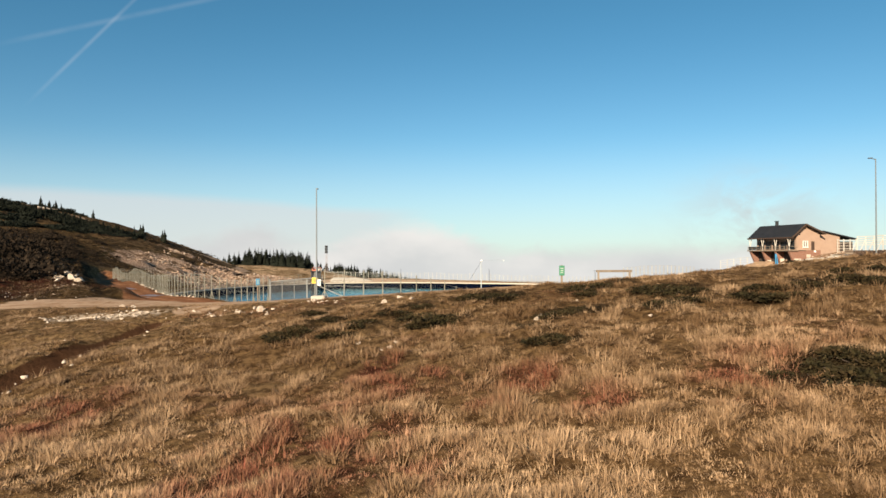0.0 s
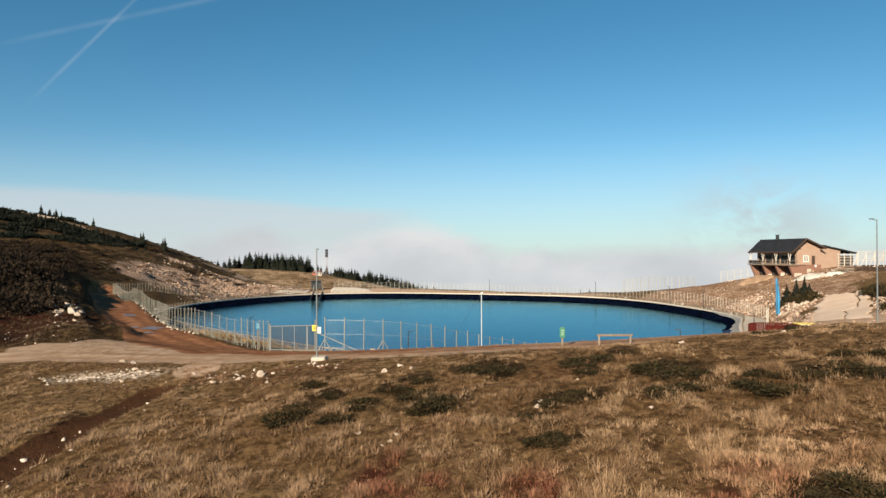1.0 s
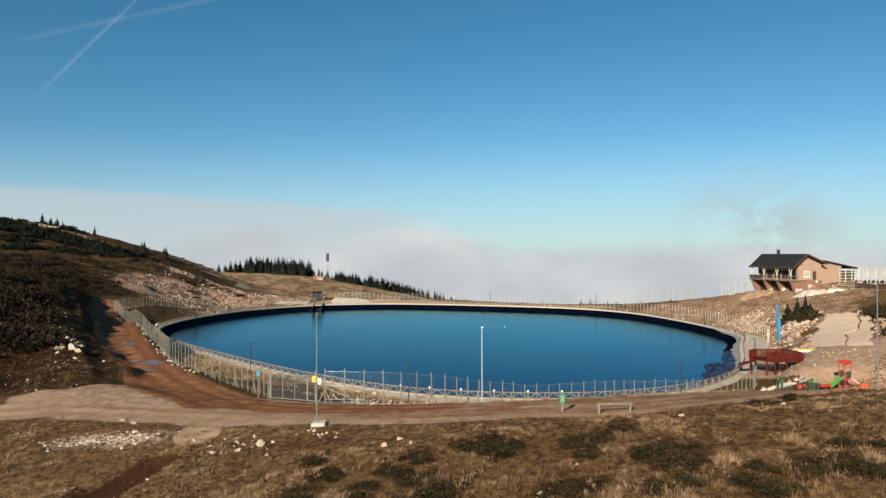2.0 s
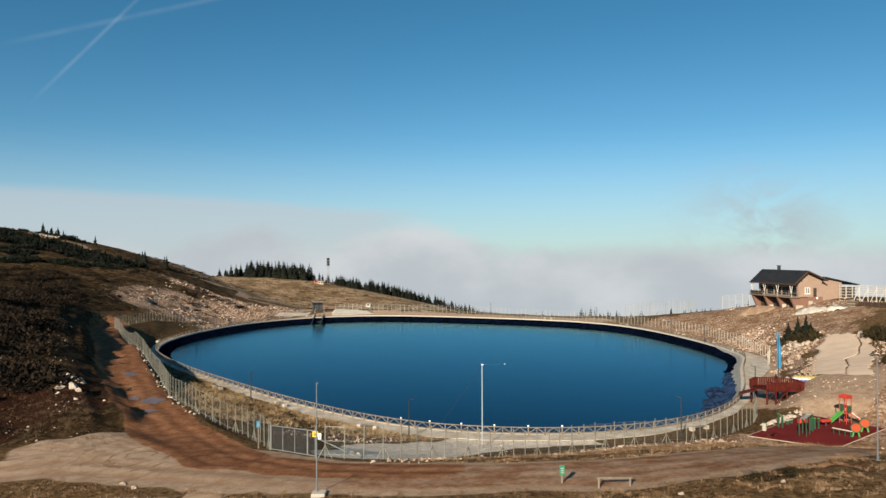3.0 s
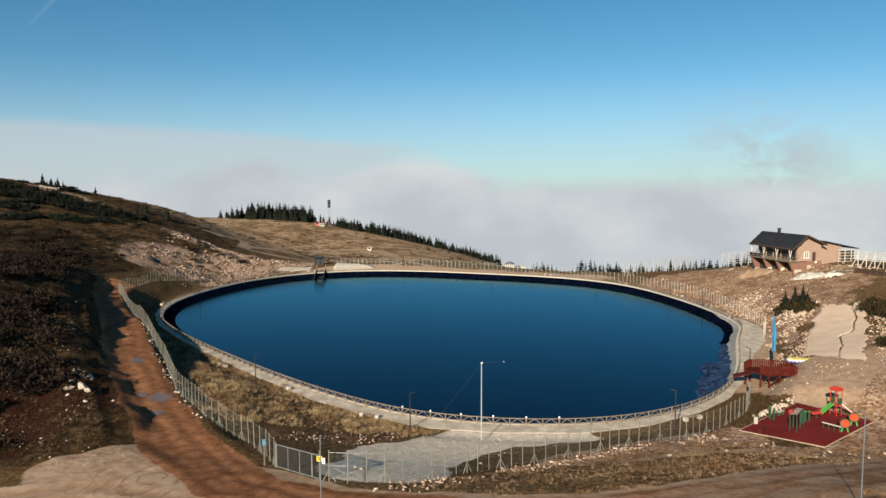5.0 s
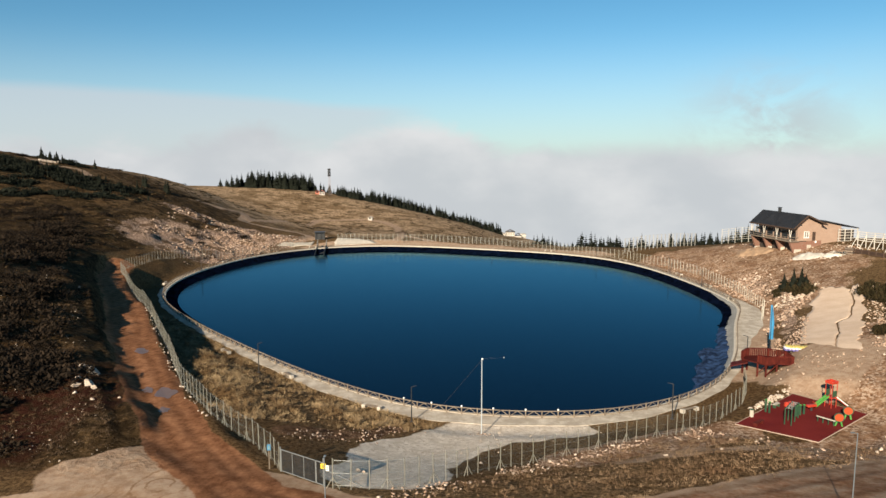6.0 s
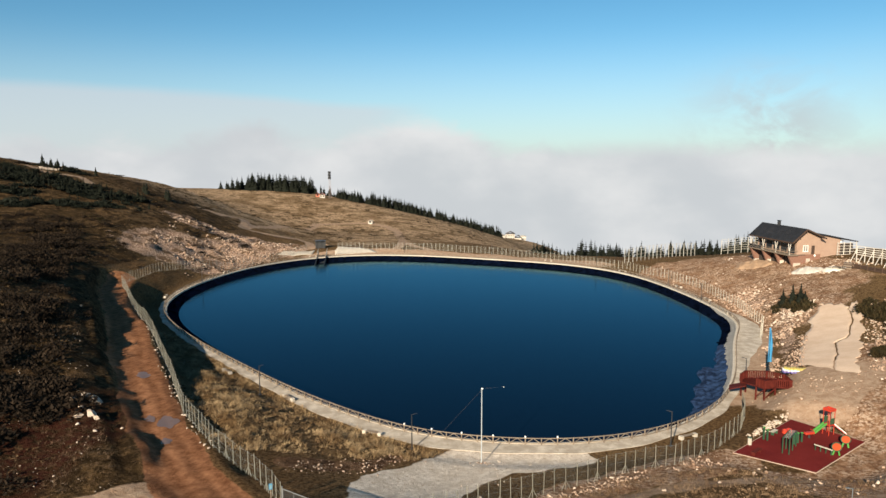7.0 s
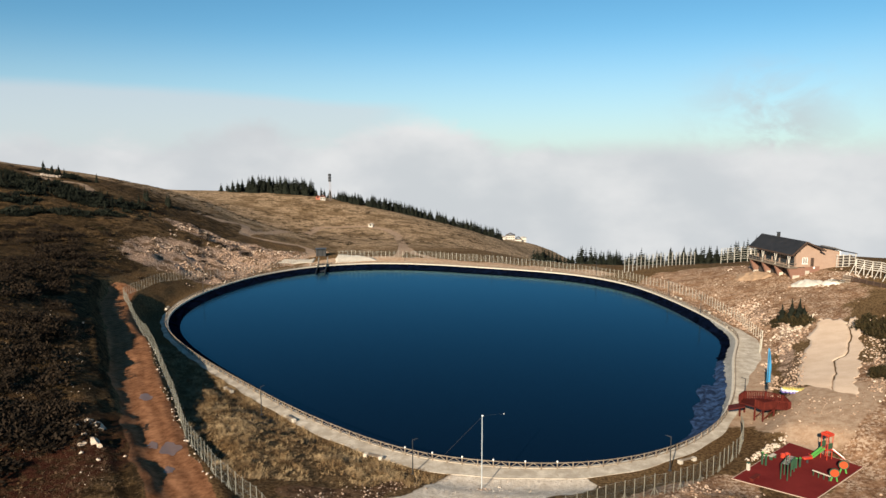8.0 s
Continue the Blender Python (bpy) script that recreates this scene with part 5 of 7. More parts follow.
# ---- raised red deck ----
red_wood = plain("red_stained_wood", (0.050, 0.0085, 0.0065), (0.100, 0.018, 0.0125), 2.0, 0.7)
deck = thing("viewing_deck", 45.9, 98.8, 0.0, 0, "raised red-stained wooden deck on legs with board railings", "deck")
OUT = [(-3.1, 0.9), (-1.6, -1.0), (-0.9, -2.3), (1.0, -1.7), (3.0, -2.2), (3.3, 0.6), (1.4, 2.3), (-1.7, 2.5)]
TOP = 2.15
part("deck_floor", prism(shape(), OUT, (TOP - 0.18, TOP)), red_wood, deck)
for k, (x, y) in enumerate(OUT):
    z0 = gh(45.9 + x, 98.8 + y) - 0.3
    part("leg", beam(shape(), (x * 0.93, y * 0.93, z0), (x * 0.93, y * 0.93, TOP + 1.12), 0.2, 0.2, 0.02), red_wood, deck)
for k in range(len(OUT)):
    if k in (0,):
        continue
    (ax, ay), (bx, by) = OUT[k], OUT[(k + 1) % len(OUT)]
    count = max(4, int(math.hypot(bx - ax, by - ay) / 0.24))
    rail = part("hand_rail", beam(shape(), (ax, ay, TOP + 1.08), (bx, by, TOP + 1.08), 0.1, 0.09, 0.01), red_wood, deck)
    for j in range(count):
        u = (j + 0.5) / count
        x, y = ax + (bx - ax) * u, ay + (by - ay) * u
        part("board", beam(shape(), (x, y, TOP), (x, y, TOP + 1.04), 0.19, 0.035), red_wood, rail)
for k in (1, 2, 3, 4):
    (ax, ay), (bx, by) = OUT[k], OUT[(k + 1) % len(OUT)]
    part("cross_brace", beam(shape(), (ax * 0.93, ay * 0.93, 0.5), (bx * 0.93, by * 0.93, TOP - 0.2), 0.1, 0.1), red_wood, deck)
part("ramp", beam(shape(), (-2.5, 0.0, TOP - 0.12), (-4.6, 0.9, 1.25), 2.0, 0.14), red_wood, deck, "sloping red entry ramp")
flag = thing("feather_banner", 47.9, 102.0, TOP, 0, "tall blue feather banner on a black pole behind the deck", "banner")
part("pole", tube(shape(), (0, 0, -1.6), (0.05, 0, 7.4), 0.07, 0.04, 8), black, flag)
bm = shape()
banner = []
for k in range(13):
    z = 2.2 + 5.2 * k / 12
    w = 0.62 * (1 - (k / 12) ** 4 * 0.7)
    sway = 0.06 * math.sin(k * 0.9)
    banner.append([bm.verts.new((0.03 + w * j / 4 - 0.2, sway * j / 4 + side, z)) for side in (0.012, -0.012) for j in range(5)])
for a, b in zip(banner, banner[1:]):
    for o in (0, 5):
        for j in range(4):
            bm.faces.new((a[o + j], a[o + j + 1], b[o + j + 1], b[o + j])).smooth = True
    for j in (0, 4):
        bm.faces.new((a[j], b[j], b[j + 5], a[j + 5]))
part("cloth", bm, plain("sky_blue_cloth", (0.022, 0.16, 0.33), (0.035, 0.23, 0.43), 1.0, 0.7), flag, "sky-blue cloth")

# ---- playground ----
PLAY = [(33.1, 77.6), (44.6, 87.8), (50.0, 80.6), (39.9, 72.4)]
rubber = plain("red_rubber_floor", (0.095, 0.0095, 0.009), (0.165, 0.020, 0.017), 0.35, 0.9, 0.01)
for m in (rubber, red_wood):
    m.node_tree.nodes["Principled BSDF"].inputs["Specular IOR Level"].default_value = 0.08
floor = tagged(part("play_floor", prism(shape(), PLAY, (0.6, 1.02)), rubber), "dark red rubber playground floor", "floor", kind="structure")
red_pl = plain("red_plastic", (0.36, 0.028, 0.014), (0.46, 0.05, 0.024), 1.0, 0.4)
orange_pl = plain("orange_plastic", (0.34, 0.045, 0.012), (0.43, 0.075, 0.02), 1.0, 0.4)
green_pl = plain("green_plastic", (0.045, 0.19, 0.035), (0.08, 0.27, 0.06), 1.0, 0.4)
dark_green = plain("dark_green_paint", (0.015, 0.05, 0.025), (0.03, 0.085, 0.045), 1.0, 0.5)
yellow_pl = plain("yellow_plastic", (0.42, 0.32, 0.08), (0.55, 0.43, 0.13), 1.0, 0.45)
purple_pl = plain("purple_plastic", (0.16, 0.13, 0.34), (0.24, 0.2, 0.44), 1.0, 0.45)
Z0 = 1.02
tower = thing("play_tower", 46.8, 83.0, Z0, 25, "red play tower with a green slide and a striped ramp", "play tower")
tower.scale = (0.66, 0.66, 1.0)
for x in (-0.65, 0.65):
    for y in (-0.65, 0.65):
        part("post", box(shape(), x, y, 1.6, 0.12, 0.12, 3.2, bevel=0.02), red_pl, tower)
part("platform", box(shape(), 0, 0, 1.25, 1.45, 1.45, 0.14, bevel=0.02), red_pl, tower)
for y in (-0.68, 0.68):
    part("side_panel", box(shape(), 0, y, 1.75, 1.3, 0.06, 0.75, bevel=0.02), dark_green, tower)
bm = shape()
for x, y, sx, sy in ((0, -0.7, 1.6, 0.16), (0, 0.7, 1.6, 0.16), (-0.7, 0, 0.16, 1.6), (0.7, 0, 0.16, 1.6)):
    box(bm, x, y, 3.15, sx, sy, 0.34, bevel=0.03)
part("roof_rim", bm, red_pl, tower)
part("roof", prism(shape(), [(-0.7, -0.7), (0.7, -0.7), (0.7, 0.7), (-0.7, 0.7)], (3.0, 3.06)), orange_pl, tower)
bm = shape()
beam(bm, (-0.7, 0.15, 1.3), (-2.9, 0.9, 0.12), 0.62, 0.08)
for d in (-0.32, 0.32):
    beam(bm, (-0.7, 0.15 + d, 1.45), (-2.9, 0.9 + d, 0.27), 0.06, 0.26)
part("slide", bm, green_pl, tower, "green slide")
bm = beam(shape(), (0.7, -0.2, 1.35), (2.6, -1.8, 0.1), 0.9, 0.1)
ramp = part("ramp", bm, red_pl, tower, "red climbing ramp")
for d in (-0.42, 0.0, 0.42):
    part("stripe", beam(shape(), (0.75 + d * 0.6, -0.2 + d * 0.75, 1.43), (2.6 + d * 0.6, -1.8 + d * 0.75, 0.19), 0.1, 0.06), white_paint, ramp)
for x, y, turn in ((44.5, 76.9, -18), (46.7, 79.0, -18)):
    disc = thing("climbing_disc", x, y, Z0, turn, "round orange climbing disc on green feet", "climbing disc", "climbing discs")
    bm = shape()
    bmesh.ops.create_cone(bm, cap_ends=True, segments=28, radius1=0.46, radius2=0.46, depth=0.1, matrix=pose(0, 0, 1.0, 90))
    part("panel", bm, orange_pl, disc)
    bm = shape()
    for k in range(28):
        a, b = 2 * math.pi * k / 28, 2 * math.pi * (k + 1) / 28
        beam(bm, (0.5 * math.cos(a), 0, 1.0 + 0.5 * math.sin(a)), (0.5 * math.cos(b), 0, 1.0 + 0.5 * math.sin(b)), 0.14, 0.09)
    part("edge_ring", bm, dark_green, disc)
    for dx in (-0.5, 0.5):
        part("foot", beam(shape(), (dx * 0.7, 0, 0), (dx * 0.4, 0, 0.6), 0.12, 0.16), green_pl, disc)
ringbox = thing("sand_box", 42.0, 83.4, Z0, 20, "low red double play tub", "play tub")
ringbox.scale = (0.6, 0.6, 0.7)
for x in (-0.55, 0.55):
    bm = shape()
    walls = []
    for k in range(14):
        a = 2 * math.pi * k / 14
        walls.append([bm.verts.new((x + r * math.cos(a), r * math.sin(a), z)) for r, z in ((0.55, 0), (0.55, 0.6), (0.4, 0.6), (0.38, 0.1))])
    for k in range(14):
        for i in range(3):
            bm.faces.new((walls[k][i], walls[(k + 1) % 14][i], walls[(k + 1) % 14][i + 1], walls[k][i + 1]))
    part("tub", bm, red_pl, ringbox)
rider = thing("spring_rider", 43.9, 81.8, Z0, 15, "small red spring rider", "spring rider")
part("spring", tube(shape(), (0, 0, 0), (0, 0, 0.45), 0.14, 0.12, 10), dark_steel, rider)
part("seat", box(shape(), 0, 0, 0.6, 1.3, 0.5, 0.3, bevel=0.08), red_pl, rider)
part("handle", beam(shape(), (0.4, -0.3, 0.95), (0.4, 0.3, 0.95), 0.07, 0.07), red_pl, rider)
for x, y, tall in ((38.2, 81.3, 1.5), (38.5, 81.0, 1.3), (41.2, 79.9, 1.3), (41.8, 80.3, 1.2), (42.4, 80.6, 1.1)):
    pst = thing("climbing_post", x, y, Z0, 0, "dark green climbing post on the rubber floor", "post", "climbing posts")
    part("post", box(shape(), 0, 0, tall / 2, 0.2, 0.2, tall, bevel=0.03), dark_green, pst)
    part("cap", box(shape(), 0, 0, tall + 0.05, 0.26, 0.26, 0.1, bevel=0.03), green_pl, pst)
for x, y, turn, long in ((40.2, 82.9, 40, 1.2),):
    seat = thing("park_bench", x, y, Z0, turn, "small pale slatted bench on the playground", "bench", "playground benches")
    for dy in (-0.14, 0.02, 0.18):
        part("slat", box(shape(), 0, dy, 0.44, long, 0.12, 0.05), cast, seat)
    for dx in (-long * 0.38, long * 0.38):
        part("leg", box(shape(), dx, 0, 0.21, 0.07, 0.4, 0.42), dark_green, seat)
bin_ = thing("litter_bin", 35.9, 79.8, gh(35.9, 79.8), 20, "small pale litter bin beside the fence", "bin")
part("bin_body", box(shape(), 0, 0, 0.45, 0.34, 0.34, 0.9, bevel=0.04), cast, bin_)
part("bin_lid", box(shape(), 0, 0, 0.95, 0.4, 0.4, 0.1, bevel=0.03), dark_green, bin_)
edging_mat = plain("dusty_edging", (0.28, 0.19, 0.14), (0.44, 0.33, 0.26), 1.5, 0.9)
for k in range(len(PLAY)):
    (ax, ay), (bx, by) = PLAY[k], PLAY[(k + 1) % 4]
    tagged(part("edging", beam(shape(), (ax, ay, 0.85), (bx, by, 0.83), 0.09, 0.38, 0.02), edging_mat), "pale concrete edging of the playground floor", "edging", "playground edging")
monkey = thing("monkey_bars", 0, 0, Z0, 0, "dark green monkey bars with pale steel rungs", "monkey bars")
for u in (0.0, 0.5, 1.0):
    for side in (-0.35, 0.35):
        x, y = 38.9 + 1.9 * u - side * 0.8, 77.2 + 2.3 * u + side * 0.6
        part("post", box(shape(), x, y, 0.95, 0.11, 0.11, 1.9, bevel=0.02), dark_green, monkey)
for side in (-0.35, 0.35):
    part("top_rail", beam(shape(), (38.9 - side * 0.8, 77.2 + side * 0.6, 1.9), (40.8 - side * 0.8, 79.5 + side * 0.6, 1.9), 0.08, 0.08), dark_green, monkey)
for j in range(8):
    u = (j + 0.5) / 8
    part("rung", tube(shape(), (38.9 + 1.9 * u + 0.28, 77.2 + 2.3 * u - 0.21, 1.9), (38.9 + 1.9 * u - 0.28, 77.2 + 2.3 * u + 0.21, 1.9), 0.025, seg=6), steel, monkey)
low_seat = thing("play_bench", 35.6, 77.3, Z0, 42, "low red bench on the rubber floor", "bench")
part("seat", box(shape(), 0, 0, 0.36, 1.9, 0.5, 0.12, bevel=0.02), red_wood, low_seat)
for dx in (-0.7, 0.7):
    part("leg", box(shape(), dx, 0, 0.16, 0.14, 0.4, 0.32, bevel=0.01), red_wood, low_seat)
beam_toy = thing("balance_beam", 43.4, 77.6, Z0, -54, "pale balance beam on dark green legs", "balance beam")
part("beam", box(shape(), 0, 0, 0.62, 2.1, 0.16, 0.12, bevel=0.02), cast, beam_toy)
for dx in (-0.9, -0.3, 0.3, 0.9):
    part("leg", box(shape(), dx, 0, 0.29, 0.1, 0.1, 0.58, bevel=0.01), dark_green, beam_toy)
mat = thing("inflatable_mat", 52.6, 103.4, gh(52.6, 103.4), -15, "sagging yellow and purple inflatable mat on the sand", "mat")
for k, (w, z, pl) in enumerate(((3.0, 0.12, purple_pl), (2.9, 0.34, white_paint), (2.6, 0.56, yellow_pl))):
    bm = shape()
    for j in range(7):
        bmesh.ops.create_icosphere(bm, subdivisions=2, radius=0.3, matrix=Matrix.Translation((-w / 2 + w * j / 6, 0.12 * math.sin(j * 2 + k), z)) @ Matrix.Diagonal((1.1, 3.2 - 0.5 * k, 0.75, 1)))
    part("layer", bm, pl, mat)
# heaps of building waste by the lodge
gravel = plain("white_gravel", (0.40, 0.36, 0.31), (0.62, 0.57, 0.50), 1.5, 0.95, 0.03)


def heap(name, x, y, a, b, tall, turn, mat, label):
    """A low loose mound with a ragged foot."""
    bm = shape()
    bmesh.ops.create_grid(bm, x_segments=26, y_segments=26, size=1.0)
    c2, s3 = math.cos(radians(turn)), math.sin(radians(turn))
    for v in bm.verts:
        u, w = v.co.x, v.co.y
        px, py = x + u * a * c2 - w * b * s3, y + u * a * s3 + w * b * c2
        r = math.hypot(u, w) * (1 + 0.25 * noise.noise(Vector((px * 0.7, py * 0.7, 1))))
        h = tall * max(0.0, 1 - r * r) ** 0.8 * (0.8 + 0.5 * noise.noise(Vector((px * 0.9, py * 0.9, 4)))) + 0.12 * noise.noise(Vector((px * 2.5, py * 2.5, 7))) * max(0.0, 1 - r)
        v.co = (px, py, gh(px, py) + (h if r < 1 else -0.3))
    for f in bm.faces:
        f.smooth = True
    return tagged(part(name, bm, mat), label, "heap", "heaps by the lodge")


heap("gravel_heap", 84.6, 164.0, 3.6, 2.0, 1.0, -40, gravel, "low heap of white gravel in front of the lodge")
heap("gravel_heap", 88.2, 160.2, 2.4, 1.4, 0.8, -30, gravel, "low heap of white gravel in front of the lodge")
heap("soil_heap", 79.6, 181.5, 5.5, 3.0, 1.3, -60, plain("heaped_soil", (0.22, 0.135, 0.08), (0.36, 0.24, 0.15), 1.2, 0.95, 0.03), "grassy heap of brown soil beside the lodge")
pile = thing("sheet_pile", 88.8, 159.4, gh(88.8, 159.4) + 0.1, -38, "untidy pile of grey boards and sheets beside the gravel", "pile")
for k in range(6):
    part("board", box(shape(), random.uniform(-0.5, 0.5), random.uniform(-0.4, 0.4), 0.15 + 0.13 * k, random.uniform(2.0, 3.2), random.uniform(0.5, 1.0), 0.06, pose(0, 0, 0, random.uniform(-6, 6), random.uniform(-8, 8), random.uniform(-20, 20)), 0.01), (cast, steel, wood_grey)[k % 3], pile)
crate = thing("crate", 90.9, 158.7, gh(90.9, 158.7), -38, "brown wooden crate beside the retaining wall", "crate")
for k in range(5):
    part("plank", box(shape(), 0, -0.5, 0.18 + 0.29 * k, 1.7, 0.05, 0.26, bevel=0.01), trim_brown if k % 2 else wood_grey, crate)
part("back_panel", box(shape(), 0, 0.1, 0.75, 1.6, 1.1, 1.45, bevel=0.02), trim_brown, crate)
wall = thing("retaining_wall", 0, 0, 0, 0, "low dark timber retaining wall below the snow fence", "wall")
for k in range(6):
    p, q = (91.8 + 0.55 * k, 157.8 - 1.75 * k), (92.35 + 0.55 * k, 156.05 - 1.75 * k)
    z = max(gh(*p), gh(*q))
    for j in range(3):
        part("log", beam(shape(), (*p, z + 0.15 + 0.3 * j), (*q, z + 0.15 + 0.3 * j), 0.26, 0.28, 0.05), trim_brown, wall)
    part("stake", box(shape(), p[0] - 0.2, p[1], z + 0.4, 0.16, 0.16, 1.5, bevel=0.02), trim_brown, wall)


# ---- plants and stones ----
rng = np.random.default_rng(7)


def soup(name, verts, faces, mat, tone=None, smooth_faces=False):
    """A mesh from arrays: verts (n, 3), faces (m, 3 or 4), tone (n, 3) stored for the material."""
    mesh = bpy.data.meshes.new(name)
    mesh.vertices.add(len(verts))
    mesh.vertices.foreach_set("co", np.ascontiguousarray(verts, np.float32).ravel())
    k = faces.shape[1]
    mesh.loops.add(faces.size)
    mesh.loops.foreach_set("vertex_index", np.ascontiguousarray(faces, np.int32).ravel())
    mesh.polygons.add(len(faces))
    mesh.polygons.foreach_set("loop_start", np.arange(0, faces.size, k, dtype=np.int32))
    mesh.update(calc_edges=True)
    if tone is not None:
        attr = mesh.attributes.new("tone", "FLOAT_COLOR", "POINT")
        attr.data.foreach_set("color", np.concatenate([tone, np.ones((len(tone), 1))], 1).astype(np.float32).ravel())
    if smooth_faces:
        mesh.polygons.foreach_set("use_smooth", np.ones(len(faces), bool))
    mesh.materials.append(mat)
    return mesh


m, n = material("conifer_needles")
t = n.noise(n.local, 1.4, 4.0)
c = n.mix(n.ramp(t, 0.3, 0.7), (0.0045, 0.006, 0.0042), (0.013, 0.016, 0.010))
c = n.mix(n.math("MULTIPLY", n.add("ShaderNodeObjectInfo").outputs["Random"], 0.4), c, (0.011, 0.0115, 0.007))
finish(n, c, 0.8)
n.bsdf.inputs["Specular IOR Level"].default_value = 0.12
needle = m
m, n = material("juniper_leaves")
isle = n.add("ShaderNodeNewGeometry").outputs["Random Per Island"]
c = n.mix(isle, (0.008, 0.0068, 0.003), (0.036, 0.029, 0.012))
c = n.mix(n.ramp(n.noise(n.local, 2.0, 3.0), 0.42, 0.66, 0.0, 0.5), c, (0.052, 0.031, 0.013))
finish(n, c, 0.8)
n.bsdf.inputs["Specular IOR Level"].default_value = 0.12
juniper = m
m, n = material("bare_twigs")
isle = n.add("ShaderNodeNewGeometry").outputs["Random Per Island"]
finish(n, n.mix(isle, (0.008, 0.006, 0.0042), (0.032, 0.021, 0.013)), 0.9)
n.bsdf.inputs["Specular IOR Level"].default_value = 0.12
twig = m
m, n = material("heather_twigs")
isle = n.add("ShaderNodeNewGeometry").outputs["Random Per Island"]
finish(n, n.mix(isle, (0.010, 0.007, 0.004), (0.056, 0.036, 0.017)), 0.9)
n.bsdf.inputs["Specular IOR Level"].default_value = 0.1
heath_twig = m
m, n = material("tussock_straw")
isle = n.add("ShaderNodeNewGeometry").outputs["Random Per Island"]
c = n.mix(isle, (0.022, 0.014, 0.0065), (0.205, 0.130, 0.064))
c = n.mix(n.ramp(n.noise(n.pos, 0.12, 4.0), 0.46, 0.58, 0.0, 0.6), c, (0.055, 0.030, 0.015))
finish(n, c, 0.9)
n.bsdf.inputs["Specular IOR Level"].default_value = 0.1
tussock = m
bark = plain("bark", (0.05, 0.035, 0.025), (0.10, 0.07, 0.05), 3.0, 0.95)
m, n = material("limestone")
t, g = n.noise(n.local, 1.8, 6.0, 0.65), n.noise(n.local, 9.0, 5.0, 0.7)
isle = n.add("ShaderNodeNewGeometry").outputs["Random Per Island"]
c = n.mix(n.ramp(t, 0.3, 0.7), (0.36, 0.28, 0.21), (0.62, 0.54, 0.45))
c = n.mix(n.math("MULTIPLY", isle, 0.35), c, (0.42, 0.26, 0.17))
finish(n, c, 0.9, g, 0.05)
limestone = m
m, n = material("pink_rubble")
t, g = n.noise(n.pos, 0.5, 6.0, 0.65), n.noise(n.pos, 5.0, 5.0, 0.7)
isle = n.add("ShaderNodeNewGeometry").outputs["Random Per Island"]
c = n.mix(n.ramp(t, 0.3, 0.7), (0.235, 0.143, 0.092), (0.45, 0.325, 0.240))
c = n.mix(n.ramp(isle, 0.75, 1.0, 0.0, 0.7), c, (0.64, 0.54, 0.44))
finish(n, c, 0.92, g, 0.05)
rubble_mat = m
m, n = material("dry_grass")
node = n.add("ShaderNodeAttribute")
node.attribute_name = "tone"
isle = n.add("ShaderNodeNewGeometry").outputs["Random Per Island"]
c = n.mix(n.math("MULTIPLY", isle, 0.45), node.outputs["Color"], (0.20, 0.125, 0.066))
finish(n, c, 0.75)
n.bsdf.inputs["Specular IOR Level"].default_value = 0.25
straw = m


def conifer(tall, wide, seed, fine=1.0):
    r = np.random.default_rng(seed)
    verts, faces = [], []
    layers = int((13 + tall) * fine)
    for k in range(layers):
        u = k / (layers - 1)
        z = tall * (0.06 + 0.9 * u)
        reach = wide * (1 - u) ** 0.85 * r.uniform(0.6, 1.25) + 0.12
        arms = int((6 + 5 * (1 - u)) * (0.4 + 0.6 * fine))
        for j in range(arms):
            a = 2 * math.pi * (j + r.uniform(-0.3, 0.3)) / arms + k
            long = reach * r.uniform(0.5, 1.3)
            drop = long * r.uniform(0.15, 0.45)
            side = long * r.uniform(0.22, 0.40) + 0.05
            d, s2 = np.array([math.cos(a), math.sin(a), 0]), np.array([-math.sin(a), math.cos(a), 0])
            b = len(verts)
            lift = tall * 0.035
            verts += [d * 0.02 + [0, 0, z + lift], d * long * 0.5 + s2 * side + [0, 0, z - drop * 0.5], d * long + [0, 0, z - drop * r.uniform(0.5, 1.1)], d * long * 0.5 - s2 * side + [0, 0, z - drop * 0.5], d * long * 0.55 + [0, 0, z + lift * 0.6 - drop * 0.2], d * long * 0.45 + [0, 0, z - drop - 0.08 * tall * (1 - u)]]
            faces += [(b, b + 1, b + 4), (b + 1, b + 2, b + 4), (b + 2, b + 3, b + 4), (b + 3, b, b + 4), (b + 1, b + 5, b + 2), (b + 5, b + 3, b + 2)]
    b = len(verts)
    verts += [np.array([0, 0, tall * 1.04]), np.array([0.09, 0, tall * 0.9]), np.array([-0.05, 0.08, tall * 0.9]), np.array([-0.05, -0.08, tall * 0.9])]
    faces += [(b, b + 1, b + 2), (b, b + 2, b + 3), (b, b + 3, b + 1)]
    return soup("crown", np.array(verts), np.array(faces), needle)


tree_seeds = []
for k, (tall, wide) in enumerate(((9, 2.3), (11, 2.5), (8, 2.1), (10, 2.8), (12.5, 2.7))):
    tree = thing("conifer", 0, 0, -400, 0, "dark green slender conifer on the mountainside", "tree", "conifers")
    part("trunk", tube(shape(), (0, 0, -0.6), (0, 0, tall * 0.9), tall * 0.022, 0.03, 7), bark, tree)
    crown = new("crown", conifer(tall, wide, 50 + k))
    crown.parent = tree
    tree_seeds.append(tree)
used = set()


